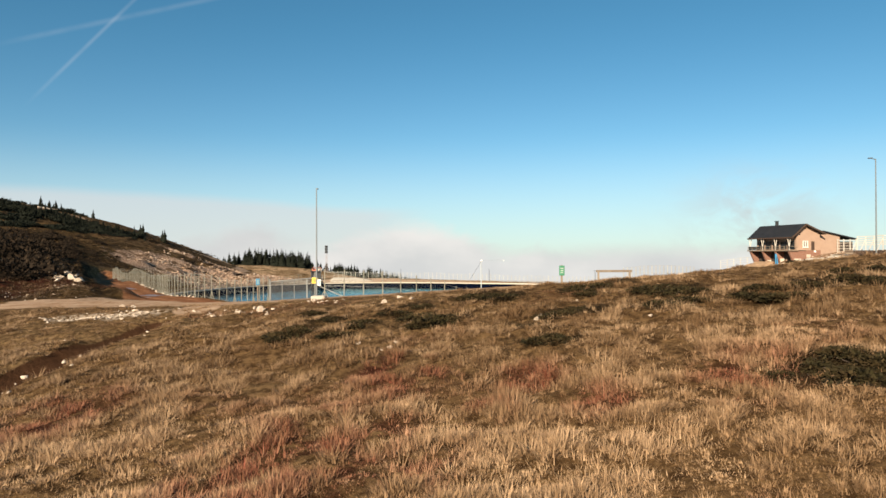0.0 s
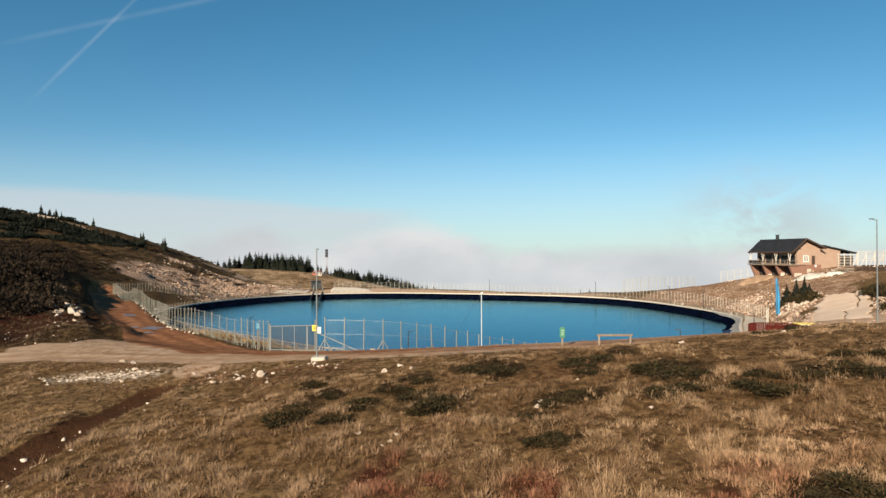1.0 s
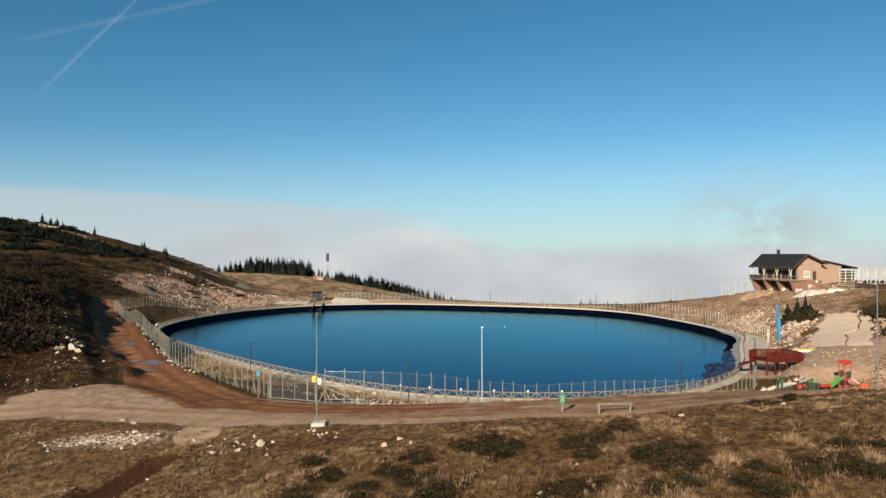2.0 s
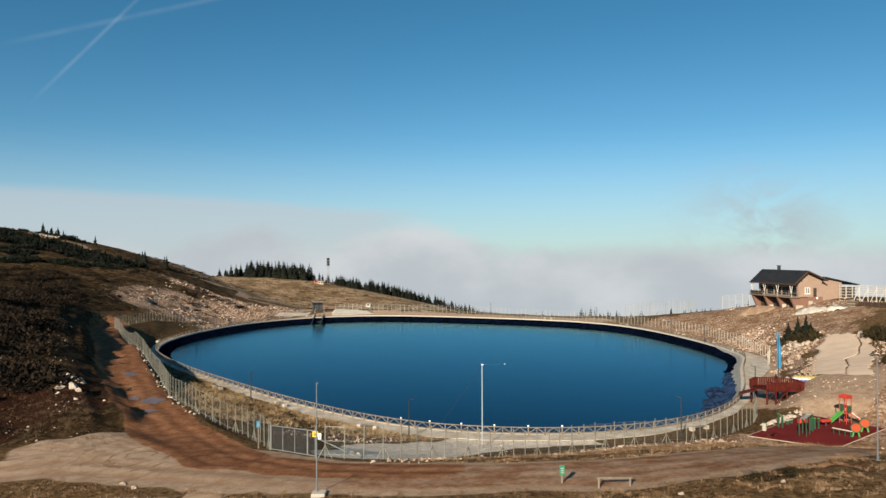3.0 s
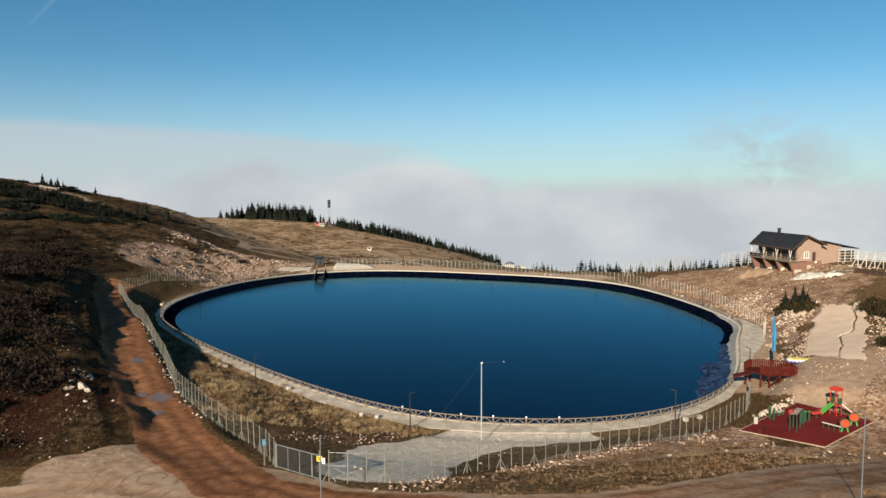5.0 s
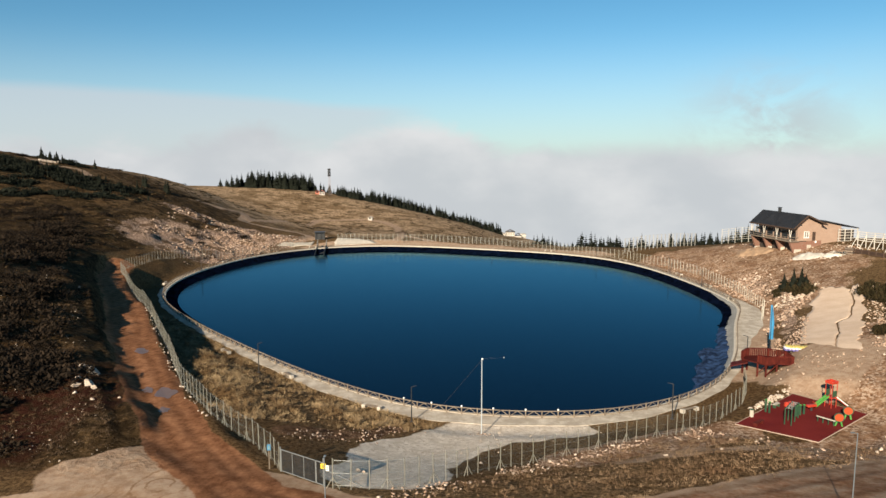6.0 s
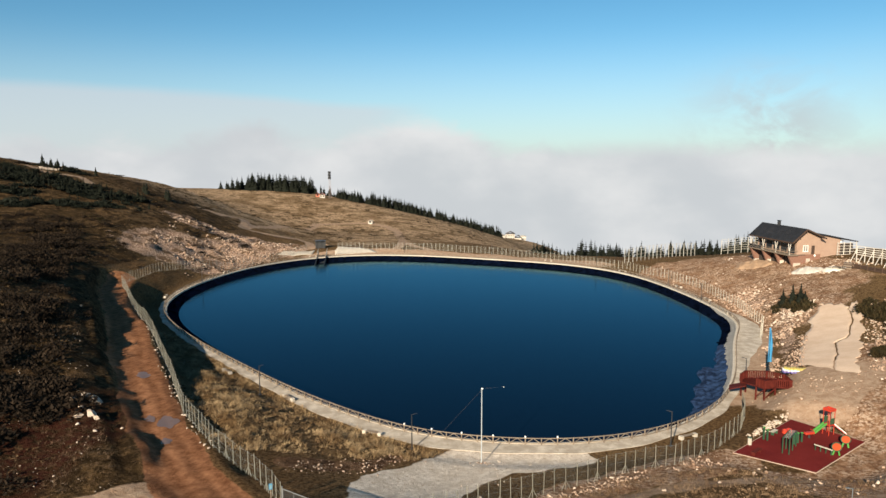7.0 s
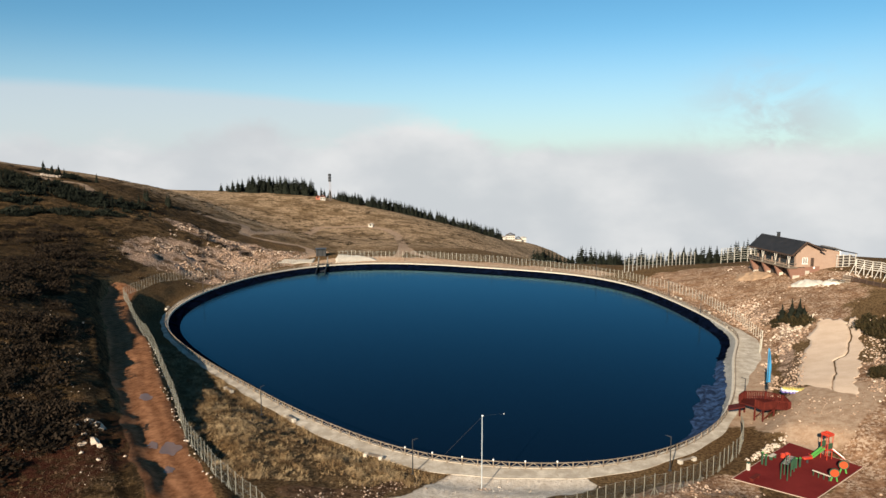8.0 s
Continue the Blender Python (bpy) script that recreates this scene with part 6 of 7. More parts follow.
def plant(seeds, x, y, size, sink=0.15, tall=1.0):
    k = int(rng.integers(len(seeds)))
    seed = seeds[k]
    m = pose(x, y, gh(x, y) - sink, rng.uniform(-3, 3), rng.uniform(-3, 3), rng.uniform(0, 360)) @ Matrix.Diagonal((size * rng.uniform(0.9, 1.15), size * rng.uniform(0.9, 1.15), size * tall, 1))
    if seed.name not in used:
        used.add(seed.name)
        seed.matrix_basis = m
        return seed
    ob = copy_thing(seed, Matrix())
    ob.matrix_basis = m
    return ob


def row_of_trees(p, q, count, spread, size):
    for k in range(count):
        u = (k + rng.uniform(-0.4, 0.4)) / max(1, count - 1)
        plant(tree_seeds, p[0] + (q[0] - p[0]) * u + rng.uniform(-spread, spread), p[1] + (q[1] - p[1]) * u + rng.uniform(-spread, spread) * 1.5, size * rng.uniform(0.7, 1.2))




def woods(name, rows, label):
    """A far wood, joined: rows of (start, end, count, spread, size)."""
    shapes = []
    for k in range(6):
        me = conifer(10, 2.6, 80 + k, 0.6)
        v, f = np.empty(len(me.vertices) * 3), np.empty(len(me.loops), np.int32)
        me.vertices.foreach_get("co", v)
        me.loops.foreach_get("vertex_index", f)
        shapes.append((v.reshape(-1, 3), f.reshape(-1, 3)))
        bpy.data.meshes.remove(me)
    verts, faces, base = [], [], 0
    for p, q, count, spread, size in rows:
        for k in range(count):
            u = (k + rng.uniform(-0.5, 0.5)) / max(1, count - 1)
            x, y = p[0] + (q[0] - p[0]) * u + rng.uniform(-spread, spread), p[1] + (q[1] - p[1]) * u + rng.uniform(-spread, spread) * 1.5
            v, f = shapes[int(rng.integers(6))]
            w = v * size * rng.uniform(0.62, 1.2) * np.array([1.1, 1.1, 1.0])
            a = rng.uniform(0, 6.28)
            verts.append(np.c_[w[:, 0] * math.cos(a) - w[:, 1] * math.sin(a) + x, w[:, 0] * math.sin(a) + w[:, 1] * math.cos(a) + y, w[:, 2] + gh(x, y) - 0.4])
            faces.append(f + base)
            base += len(v)
    return tagged(new(name, soup(name, np.concatenate(verts), np.concatenate(faces), needle)), label, "wood", kind="stuff")


woods("conifer_wood", [((-186, 656), (-128, 662), 110, 7, 1.4), ((-205, 652), (-190, 655), 7, 3, 1.1), ((-126, 660), (-104, 656), 10, 3, 0.9), ((-98, 652), (-74, 640), 45, 4, 0.95), ((-70, 642), (50, 668), 190, 4, 1.05)], "dark conifer wood along the far ridge")
woods("conifer_wood", [((46, 330), (68, 316), 70, 6, 0.72), ((62, 304), (100, 306), 100, 8, 0.98), ((95, 308), (136, 316), 75, 8, 0.95)], "dark conifer wood behind the far bank")
row_of_trees((60, 286), (84, 290), 14, 5, 0.62)
row_of_trees((80, 300), (112, 306), 18, 5, 0.8)
row_of_trees((-168, 297), (-158, 296), 14, 1.5, 0.36)
woods("conifer_brush", [((-178, 262), (-146, 260), 46, 7, 0.34), ((-150, 260), (-116, 272), 60, 7, 0.36), ((-128, 250), (-112, 262), 14, 4, 0.25)], "dark bushy dwarf conifers along the crest of the heath")
for x, y, size in ((-117.3, 299, 0.6), (-119, 301, 0.45), (-125.5, 297, 0.55), (-127.2, 298.5, 0.42), (-148, 300, 0.4), (70.4, 145.5, 0.40), (72.9, 143.6, 0.46), (71.8, 141.6, 0.40), (74.0, 145.4, 0.38), (71.0, 143.2, 0.36), (72.2, 145.0, 0.42), (73.4, 142.2, 0.34), (84, 119, 0.35), (86, 124, 0.42), (83, 112, 0.3), (88, 130, 0.4)):
    plant(tree_seeds, x, y, size)


def shrub_mesh(name, seed, leaves, wide, tall, leaf, mat):
    r = np.random.default_rng(seed)
    lumps = [(r.uniform(-wide, wide) * 0.6, r.uniform(-wide, wide) * 0.6, r.uniform(0.35, 0.75)) for _ in range(9)]
    pick = r.integers(len(lumps), size=leaves)
    base = np.array(lumps)[pick]
    way = r.normal(size=(leaves, 3))
    way /= np.linalg.norm(way, axis=1)[:, None]
    way[:, 2] = np.abs(way[:, 2])
    rad = base[:, 2:3] * r.uniform(0.45, 1.08, (leaves, 1)) ** 0.6
    p = np.c_[base[:, :2], np.zeros(leaves)] + way * rad * np.array([wide * 0.75, wide * 0.75, tall * 1.25])
    u = r.normal(size=(leaves, 3)) * 0.55 + way
    u /= np.linalg.norm(u, axis=1)[:, None]
    v = np.cross(u, r.normal(size=(leaves, 3)))
    v /= np.linalg.norm(v, axis=1)[:, None] + 1e-6
    s2 = leaf * r.uniform(0.6, 1.5, (leaves, 1))
    quad = np.stack([p - v * s2 * 0.35, p + u * s2, p + v * s2 * 0.35, p - u * s2 * 0.5], 1)
    return soup(name, quad.reshape(-1, 3), np.arange(leaves * 4).reshape(-1, 4), mat)


def shrub(seed, leaves, wide, tall, leaf, mat, label, group):
    bush = thing("shrub", 0, 0, -400, 0, label, "shrub", group)
    crown = new("foliage", shrub_mesh("foliage", seed, leaves, wide, tall, leaf, mat))
    crown.parent = bush
    bm = shape()
    r = np.random.default_rng(seed)
    for k in range(7):
        a = 2 * math.pi * k / 7
        tube(bm, (0, 0, -0.2), (math.cos(a) * wide * 0.55, math.sin(a) * wide * 0.55, tall * r.uniform(0.35, 0.8)), 0.045, 0.012, 5)
    part("stems", bm, bark, bush)
    return bush


near_shrubs = [shrub(100 + k, 2500, 1.25, 0.5, 0.11, juniper, "low dark green juniper shrub in the dry grass", "junipers in the grass") for k in range(3)]
hill_shrubs = [shrub(110 + k, 700, 1.5, 0.75, 0.22, juniper, "dark low juniper shrub on the heath slope", "shrubs on the heath") for k in range(3)]
bare_shrubs = [shrub(120 + k, 800, 1.3, 1.2, 0.22, twig, "dark leafless thicket on the heath slope", "thickets on the heath") for k in range(3)]
for x, y, size in NEAR_SHRUBS:
    plant(near_shrubs, x, y, size * 1.2, 0.10, 0.62)


def on_heath(x, y, least):
    """Room for brush: off the road, the rubble and the pond's bank, where the heath is thick."""
    a, b = np.float64(x), np.float64(y)
    if float(line_distance(a, b, RED_ROAD)) < 9.0 or x > -40 - (y - 70) * 0.34 and y < 300 or x > -92 and 195 < y < 300:
        return False
    return float(cloudy(a, b, 22.0, 31)) > least and min(float(line_distance(a, b, SCREE)), float(line_distance(a, b, SCREE_TOP))) > 11


count = 0
while count < 90:
    x, y = rng.uniform(-180, -42), rng.uniform(72, 290)
    if on_heath(x, y, 0.5):
        plant(bare_shrubs if rng.uniform() < 0.5 else hill_shrubs, x, y, rng.uniform(0.5, 1.3) * (0.8 + y / 500), 0.2, 0.8)
        count += 1
for x, y, turn in along(BANK, 3.2):
    plant(bare_shrubs if rng.uniform() < 0.6 else hill_shrubs, x + rng.uniform(-3.0, -0.6), y + rng.uniform(-1, 1), rng.uniform(0.15, 0.34), 0.1)
for x, y, size in ((80, 112, 1.2), (83, 116, 1.4), (81, 106, 1.0), (86, 120, 1.3), (78, 104, 0.9), (72.5, 145.5, 0.9), (73, 143, 0.9), (69.5, 146, 0.7), (68.6, 144, 0.7), (78.5, 126, 1.3), (77, 123, 1.1), (80, 128, 1.2), (64.5, 103, 0.9), (66, 105, 0.8), (67, 100, 1.0), (84, 128, 1.0)):
    plant(hill_shrubs, x, y, size, 0.1, 1.9)


def thicket(name, spots, label, mat, leaf, leaves=420, flat=0.8):
    """Brush too dense to count, joined: lumps of small leaves at (x, y, size)."""
    made = [shrub_mesh("lump", 140 + k, leaves, 1.4, 0.9, leaf, mat) for k in range(4)]
    shapes = []
    for me in made:
        v = np.empty(len(me.vertices) * 3)
        me.vertices.foreach_get("co", v)
        shapes.append(v.reshape(-1, 3))
        bpy.data.meshes.remove(me)
    verts = []
    for x, y, size in spots:
        v = shapes[int(rng.integers(4))] * size * rng.uniform(0.75, 1.3, 3) * np.array([1.25, 1.25, flat])
        a = rng.uniform(0, 6.28)
        verts.append(np.c_[v[:, 0] * math.cos(a) - v[:, 1] * math.sin(a) + x, v[:, 0] * math.sin(a) + v[:, 1] * math.cos(a) + y, v[:, 2] + gh(x, y) - 0.1])
    verts = np.concatenate(verts)
    return tagged(new(name, soup(name, verts, np.arange(len(verts)).reshape(-1, 4), mat)), label, "brush", kind="stuff")


def brush_spots(count, x0, x1, y0, y1, least, small, large):
    spots = []
    while len(spots) < count:
        x, y = rng.uniform(x0, x1), rng.uniform(y0, y1)
        if on_heath(x, y, least):
            spots.append((x, y, rng.uniform(small, large)))
    return spots


def massed(centres, count, spread, small, large):
    """Brush gathered round some centres."""
    spots = []
    for cx, cy, more in centres:
        for k in range(int(count * more)):
            spots.append((cx + rng.normal(0, spread), cy + rng.normal(0, spread * 0.8), rng.uniform(small, large)))
    return [p for p in spots if on_heath(p[0], p[1], 0.0)]


CREST = [(-142, 266, 1.5), (-129, 259, 1.2), (-121, 268, 0.6), (-153, 256, 0.9), (-163, 266, 0.5), (-157, 294, 0.7), (-124, 233, 0.9), (-147, 241, 0.9), (-113, 243, 0.5), (-134, 222, 0.7), (-160, 236, 0.5)]
thicket("brush", massed(CREST, 26, 4.5, 0.9, 1.7), "tall dark thicket along the crest of the heath", needle, 0.26, 240, 1.15)
DARK = [(-108, 187, 1.3), (-101, 180, 1.2), (-112, 196, 0.8), (-94, 168, 1.0), (-97, 156, 1.2), (-104, 164, 0.9), (-84, 146, 0.8), (-75, 126, 1.0), (-82, 134, 0.8), (-66, 112, 0.7), (-88, 155, 0.8), (-118, 205, 0.7), (-60, 98, 0.6), (-56, 90, 0.6), (-51, 84, 0.5), (-64, 96, 0.6), (-50, 76, 0.5), (-56, 80, 0.5), (-124, 190, 0.8), (-70, 106, 0.6), (-47, 74, 0.9), (-44, 71, 0.6), (-44, 79, 0.5), (-50, 78, 0.7)]
thicket("brush", massed(DARK, 20, 4.8, 0.6, 1.8), "dense dark brush in the hollows of the slope", twig, 0.15, 330, 1.1)
thicket("brush", brush_spots(420, -125, -42, 66, 185, 0.46, 0.3, 1.0), "dense dark brush on the slope above the road", twig, 0.13, 170, 0.6)
thicket("brush", brush_spots(480, -195, -42, 75, 300, 0.42, 0.35, 1.1), "dark leafless brush covering the heath slope", twig, 0.2, 180, 0.6)
thicket("brush", brush_spots(300, -195, -42, 75, 300, 0.46, 0.35, 1.0), "dark green juniper brush covering the heath slope", juniper, 0.2, 180, 0.6)
heather = [(rng.uniform(-14, 26), rng.uniform(19, 40), rng.uniform(0.1, 0.28)) for k in range(260)]
heather = [p for p in heather if float(cloudy(np.float64(p[0]), np.float64(p[1]), 6.0, 101, 3)) > 0.48]
heather += [(x + rng.normal(0, 0.95), y + rng.normal(0, 0.8), rng.uniform(0.2, 0.55)) for x, y in NEAR_SPOTS for k in range(22)]
thicket("heather", heather, "low dark brown heather round the junipers", heath_twig, 0.085, 130, 0.5)
near_slab = [(rng.normal(71.8, 1.0), rng.normal(143.2, 1.9), rng.uniform(0.5, 1.0)) for k in range(34)]
thicket("brush", near_slab, "loose dark evergreen brush beside the slope slab", juniper, 0.22, 300, 2.5)
right_side = [(rng.normal(81.5, 1.6), rng.normal(124, 5), rng.uniform(0.6, 1.2)) for k in range(30)] + [(rng.normal(67.5, 1.0), rng.normal(102, 3), rng.uniform(0.4, 0.8)) for k in range(16)]
thicket("brush", right_side, "dark evergreen brush along the edge of the slab", juniper, 0.2, 300, 1.6)
scrub = [(rng.uniform(0, 1), rng.uniform(0, 1) ** 1.5) for k in range(520)]
scrub = [(60.5 + 27 * u + 1.5 + 13 * v, 96 + 44 * u - 5.5 * v, rng.uniform(0.25, 0.75)) for u, v in scrub]
scrub = [p for p in scrub if float(cloudy(np.float64(p[0]), np.float64(p[1]), 5.0, 109, 3)) > 0.44]
thicket("brush", scrub, "olive brown scrub and dry grass above the slope slab", heath_twig, 0.16, 150, 0.9)
thicket("tussocks", brush_spots(2900, -195, -33, 60, 300, 0.0, 0.3, 0.95), "brown dry tussocks between the brush on the heath", tussock, 0.28, 34, 0.5)
far_spots = [(rng.uniform(-210, 30), rng.uniform(310, 610)) for k in range(1500)]
far_spots = [(x, y, rng.uniform(0.5, 1.6)) for x, y in far_spots if float(cloudy(np.float64(x), np.float64(y), 30.0, 33, 3)) > 0.5]
thicket("brush", far_spots, "low dark brush dotting the far pasture", heath_twig, 0.4, 40, 0.4)
thicket("brush", [(x + rng.normal(0, 2.0), y + rng.normal(0, 2.0), rng.uniform(0.5, 1.1)) for x, y in ((-95.6, 264), (-85, 250), (-72, 246), (-91, 258), (-79, 249), (-80, 226), (-86, 240)) for k in range(9)], "dark brush between the bands of rubble", twig, 0.16, 300, 0.8)


def rock_shape(seed, sub=2, flat=0.65):
    bm = bmesh.new()
    bmesh.ops.create_icosphere(bm, subdivisions=sub, radius=0.5)
    off = Vector((seed * 3.1, seed * 1.7, 0))
    for v in bm.verts:
        d = v.co.normalized()
        f = 1 + 0.55 * noise.noise(d * 1.7 + off) - 0.30 * abs(noise.noise(d * 4.1 + off * 2)) + 0.22 * noise.noise(d * 3.2 + off) + 0.14 * noise.noise(d * 7.5 + off)
        v.co = Vector((d.x * f * 0.5, d.y * f * 0.42, d.z * f * 0.5 * flat))
        for cut in range(7):
            nrm = Vector((math.sin(seed + cut * 2.1), math.cos(seed * 1.3 + cut), math.sin(cut * 1.9 + seed * 0.7))).normalized()
            over = v.co.dot(nrm) - 0.30 * (0.62 if cut % 2 else 0.95)
            if over > 0:
                v.co -= nrm * over
    return bm


boulder_seeds = [tagged(part("boulder", rock_shape(k, 3), limestone), "pale weathered limestone boulder half sunk in the grass", "boulder", "loose boulders") for k in range(5)]
for ob in boulder_seeds:
    ob.matrix_basis = pose(0, 0, -400)
ROAD_BOULDERS = ((-40.0, 77.6, 2.2), (-41.5, 78.2, 1.5), (-42.2, 76.6, 1.3), (-38.2, 73.0, 1.7), (-39.2, 72.2, 1.3), (-37.4, 72.4, 1.1), (-44.3, 74.5, 0.9), (-36.2, 69.8, 0.6), (-47, 73.5, 0.8), (-34.5, 72, 0.5))
GRASS_BOULDERS = ((3.75, 28.4, 0.42), (3.95, 28.9, 0.34), (5.9, 31.4, 0.3), (6.4, 32.0, 0.26), (-2.0, 26.4, 0.32), (-2.25, 26.1, 0.2), (-1.8, 26.9, 0.24), (-3.3, 27.6, 0.28), (-9.8, 38.2, 0.7), (-10.7, 37.2, 0.5), (-9.0, 36.4, 0.4), (-12.2, 37.6, 0.45), (7.9, 27.0, 0.22), (-3.0, 35.8, 0.5), (-2.2, 36.2, 0.4), (-1.6, 35.6, 0.35), (-20.2, 44.8, 0.6), (-19.2, 44.0, 0.5), (14.4, 27.6, 0.3), (12.2, 36.4, 0.35), (17.6, 36.8, 0.4), (-7.4, 57.4, 0.8), (-6.9, 57.0, 0.5), (3.4, 62.8, 0.5), (20.5, 62.5, 0.5), (27.0, 66.0, 0.5), (32.4, 70.5, 0.6), (34.0, 73.0, 0.5))
for x, y, size in ROAD_BOULDERS + GRASS_BOULDERS:
    k = int(rng.integers(5))
    m = pose(x, y, gh(x, y) + size * 0.06, rng.uniform(-15, 15), rng.uniform(-15, 15), rng.uniform(0, 360)) @ Matrix.Diagonal((size, size, size * rng.uniform(0.65, 0.9), 1))
    ob = boulder_seeds[k]
    if ob.name in used:
        ob = copy_thing(ob, Matrix())
    else:
        used.add(ob.name)
    ob.matrix_basis = m
for ob in boulder_seeds:
    if ob.name not in used:
        bpy.data.objects.remove(ob)


def stones(name, xs2, ys2, sizes, label, sub=1, sink=0.1, mat=None):
    """Loose stones too many to count, joined."""
    shapes = []
    for k in range(6):
        bm = rock_shape(20 + k, sub)
        bm.verts.ensure_lookup_table()
        shapes.append((np.array([v.co[:] for v in bm.verts]), np.array([[v.index for v in f.verts] for f in bm.faces])))
        bm.free()
    clear = rim_distance(xs2, ys2) > path_width(np.arctan2(ys2 - CENTRE[1], xs2 - CENTRE[0])) + 0.7
    clear &= (line_distance(xs2, ys2, [(57.5, 101), (62.5, 111), (68, 121), (73, 131), (78.5, 139)]) > 4.2) & (line_distance(xs2, ys2, RED_ROAD) > 2.6)
    xs2, ys2, sizes = xs2[clear], ys2[clear], sizes[clear]
    zs = ground_height(xs2, ys2)
    verts, faces, base = [], [], 0
    for x, y, z, s2 in zip(xs2, ys2, zs, sizes):
        v, f = shapes[int(rng.integers(6))]
        a = rng.uniform(0, 6.28)
        c2, s3 = math.cos(a), math.sin(a)
        w = v * s2 * rng.uniform(0.75, 1.3, 3)
        verts.append(np.c_[w[:, 0] * c2 - w[:, 1] * s3 + x, w[:, 0] * s3 + w[:, 1] * c2 + y, w[:, 2] + z + s2 * sink])
        faces.append(f + base)
        base += len(v)
    ob = new(name, soup(name, np.concatenate(verts), np.concatenate(faces), mat or limestone))
    return tagged(ob, label, "stones", kind="stuff")


def round_line(line, count, spread):
    pts = along(line, 0.5)
    pick = rng.integers(len(pts), size=count)
    p = np.array(pts)[pick]
    return p[:, 0] + rng.normal(0, spread, count), p[:, 1] + rng.normal(0, spread, count)


x, y = round_line(SCREE, 9000, 5.5)
keep = cloudy(x, y, 7.0, 91, 3) > 0.42
stones("scree", x[keep], y[keep], rng.uniform(0.1, 1.0, keep.sum()) ** 8 * 1.0 + 0.10, "pinkish limestone rubble spilling down the cut slope", mat=rubble_mat)
x, y = round_line(SCREE_TOP, 3600, 3.6)
keep = cloudy(x, y, 6.0, 93, 3) > 0.42
stones("scree", x[keep], y[keep], rng.uniform(0.1, 1.0, keep.sum()) ** 8 * 1.0 + 0.10, "pinkish limestone rubble below the upper track", mat=rubble_mat)
x, y = rng.uniform(-96, -44, 3000), rng.uniform(195, 268, 3000)
keep = (cloudy(x, y, 5.0, 103, 3) > 0.54) & (rim_distance(x, y) > 6)
stones("scree", x[keep], y[keep], rng.uniform(0.1, 1.0, keep.sum()) ** 7 * 0.9 + 0.12, "scattered pinkish stones between the rubble and the fence", mat=rubble_mat)
x, y = round_line([(-161, 284), (-157, 288)], 120, 1.2)
stones("scree", x, y, rng.uniform(0.3, 1.0, 120) ** 2 * 1.2 + 0.3, "heap of pale rock beside the hilltop track", mat=limestone)
x, y = round_line([(a, b - 2.0) for a, b in NEAR_FENCE[2:13]], 2400, 1.0)
keep = cloudy(x, y, 4.0, 97, 3) > 0.42
stones("rubble", x[keep], y[keep], rng.uniform(0.1, 1.0, keep.sum()) ** 6 * 0.42 + 0.06, "pale broken stones along the foot of the fence", mat=rubble_mat)
x, y = round_line([(a, b - 0.3) for a, b in LEFT_FENCE[3:9]], 260, 0.7)
stones("rubble", x, y, rng.uniform(0.2, 1.0, 260) ** 2 * 0.4 + 0.12, "pale broken stones along the road fence")
x, y = round_line([(66, 172), (69.5, 158), (67, 140), (61, 128), (56, 118)], 3200, 2.4)
keep = cloudy(x, y, 3.5, 98, 3) > 0.52
stones("rubble", x[keep], y[keep], rng.uniform(0.1, 1.0, keep.sum()) ** 6 * 1.0 + 0.08, "pale limestone rubble on the bank above the path", mat=rubble_mat)
x, y = round_line([(64.5, 150), (67.5, 157), (69.5, 163), (73, 164)], 900, 1.6)
stones("rubble", x, y, rng.uniform(0.1, 1.0, 900) ** 5 * 0.9 + 0.1, "pale limestone blocks along the bank fence", mat=rubble_mat)
x, y = round_line([(66, 138.5), (70, 139.3), (73, 140.5), (75, 144)], 700, 1.3)
stones("rubble", x, y, rng.uniform(0.1, 1.0, 700) ** 5 * 0.9 + 0.1, "pale limestone blocks below the evergreen clump", mat=limestone)
x, y = round_line([(60.5, 96), (71.5, 113), (82.5, 134)], 1500, 1.5)
stones("rubble", x, y, rng.uniform(0.1, 1.0, 1500) ** 5 * 0.7 + 0.08, "pale limestone rubble beside the slope slab", mat=rubble_mat)
x, y = round_line([(50, 108), (56, 116), (63, 127), (69, 137), (73, 141)], 2600, 2.4)
keep = cloudy(x, y, 3.0, 99, 3) > 0.5
stones("rubble", x[keep], y[keep], rng.uniform(0.1, 1.0, keep.sum()) ** 8 * 1.0 + 0.07, "pale limestone rubble beside the slope slab", mat=rubble_mat)
x, y = rng.uniform(60, 97, 2600), rng.uniform(135, 205, 2600)
keep = cloudy(x, y, 6.0, 95, 3) > 0.56
stones("rubble", x[keep], y[keep], rng.uniform(0.1, 1.0, keep.sum()) ** 6 * 0.8 + 0.08, "scattered pale stones on the bare slope below the lodge", mat=rubble_mat)
x, y = round_line([(47, 91), (53, 97), (57, 101)], 600, 3.2)
stones("rubble", x, y, rng.uniform(0.1, 1.0, 600) ** 7 * 0.5 + 0.04, "loose pinkish rubble strewn over the sandy lot", mat=rubble_mat)
x, y = round_line([(55, 106), (60, 115), (65, 123)], 1500, 1.3)
stones("rubble", x, y, rng.uniform(0.1, 1.0, 1500) ** 5 * 0.6 + 0.07, "pinkish broken stones along the lower side of the slab", mat=rubble_mat)
x, y = rng.uniform(30, 75, 420), rng.uniform(62, 98, 420)
keep = np.hypot(x - 41.5, y - 79.5) > 8.5
keep &= rim_distance(x, y) > 6
stones("rubble", x[keep], y[keep], rng.uniform(0.2, 1.0, 420)[keep] ** 3 * 0.6 + 0.1, "scattered pale stones round the playground", mat=rubble_mat)
x, y = round_line([(37.4, 82.7), (40.5, 85.3), (44.2, 88.6)], 150, 0.35)
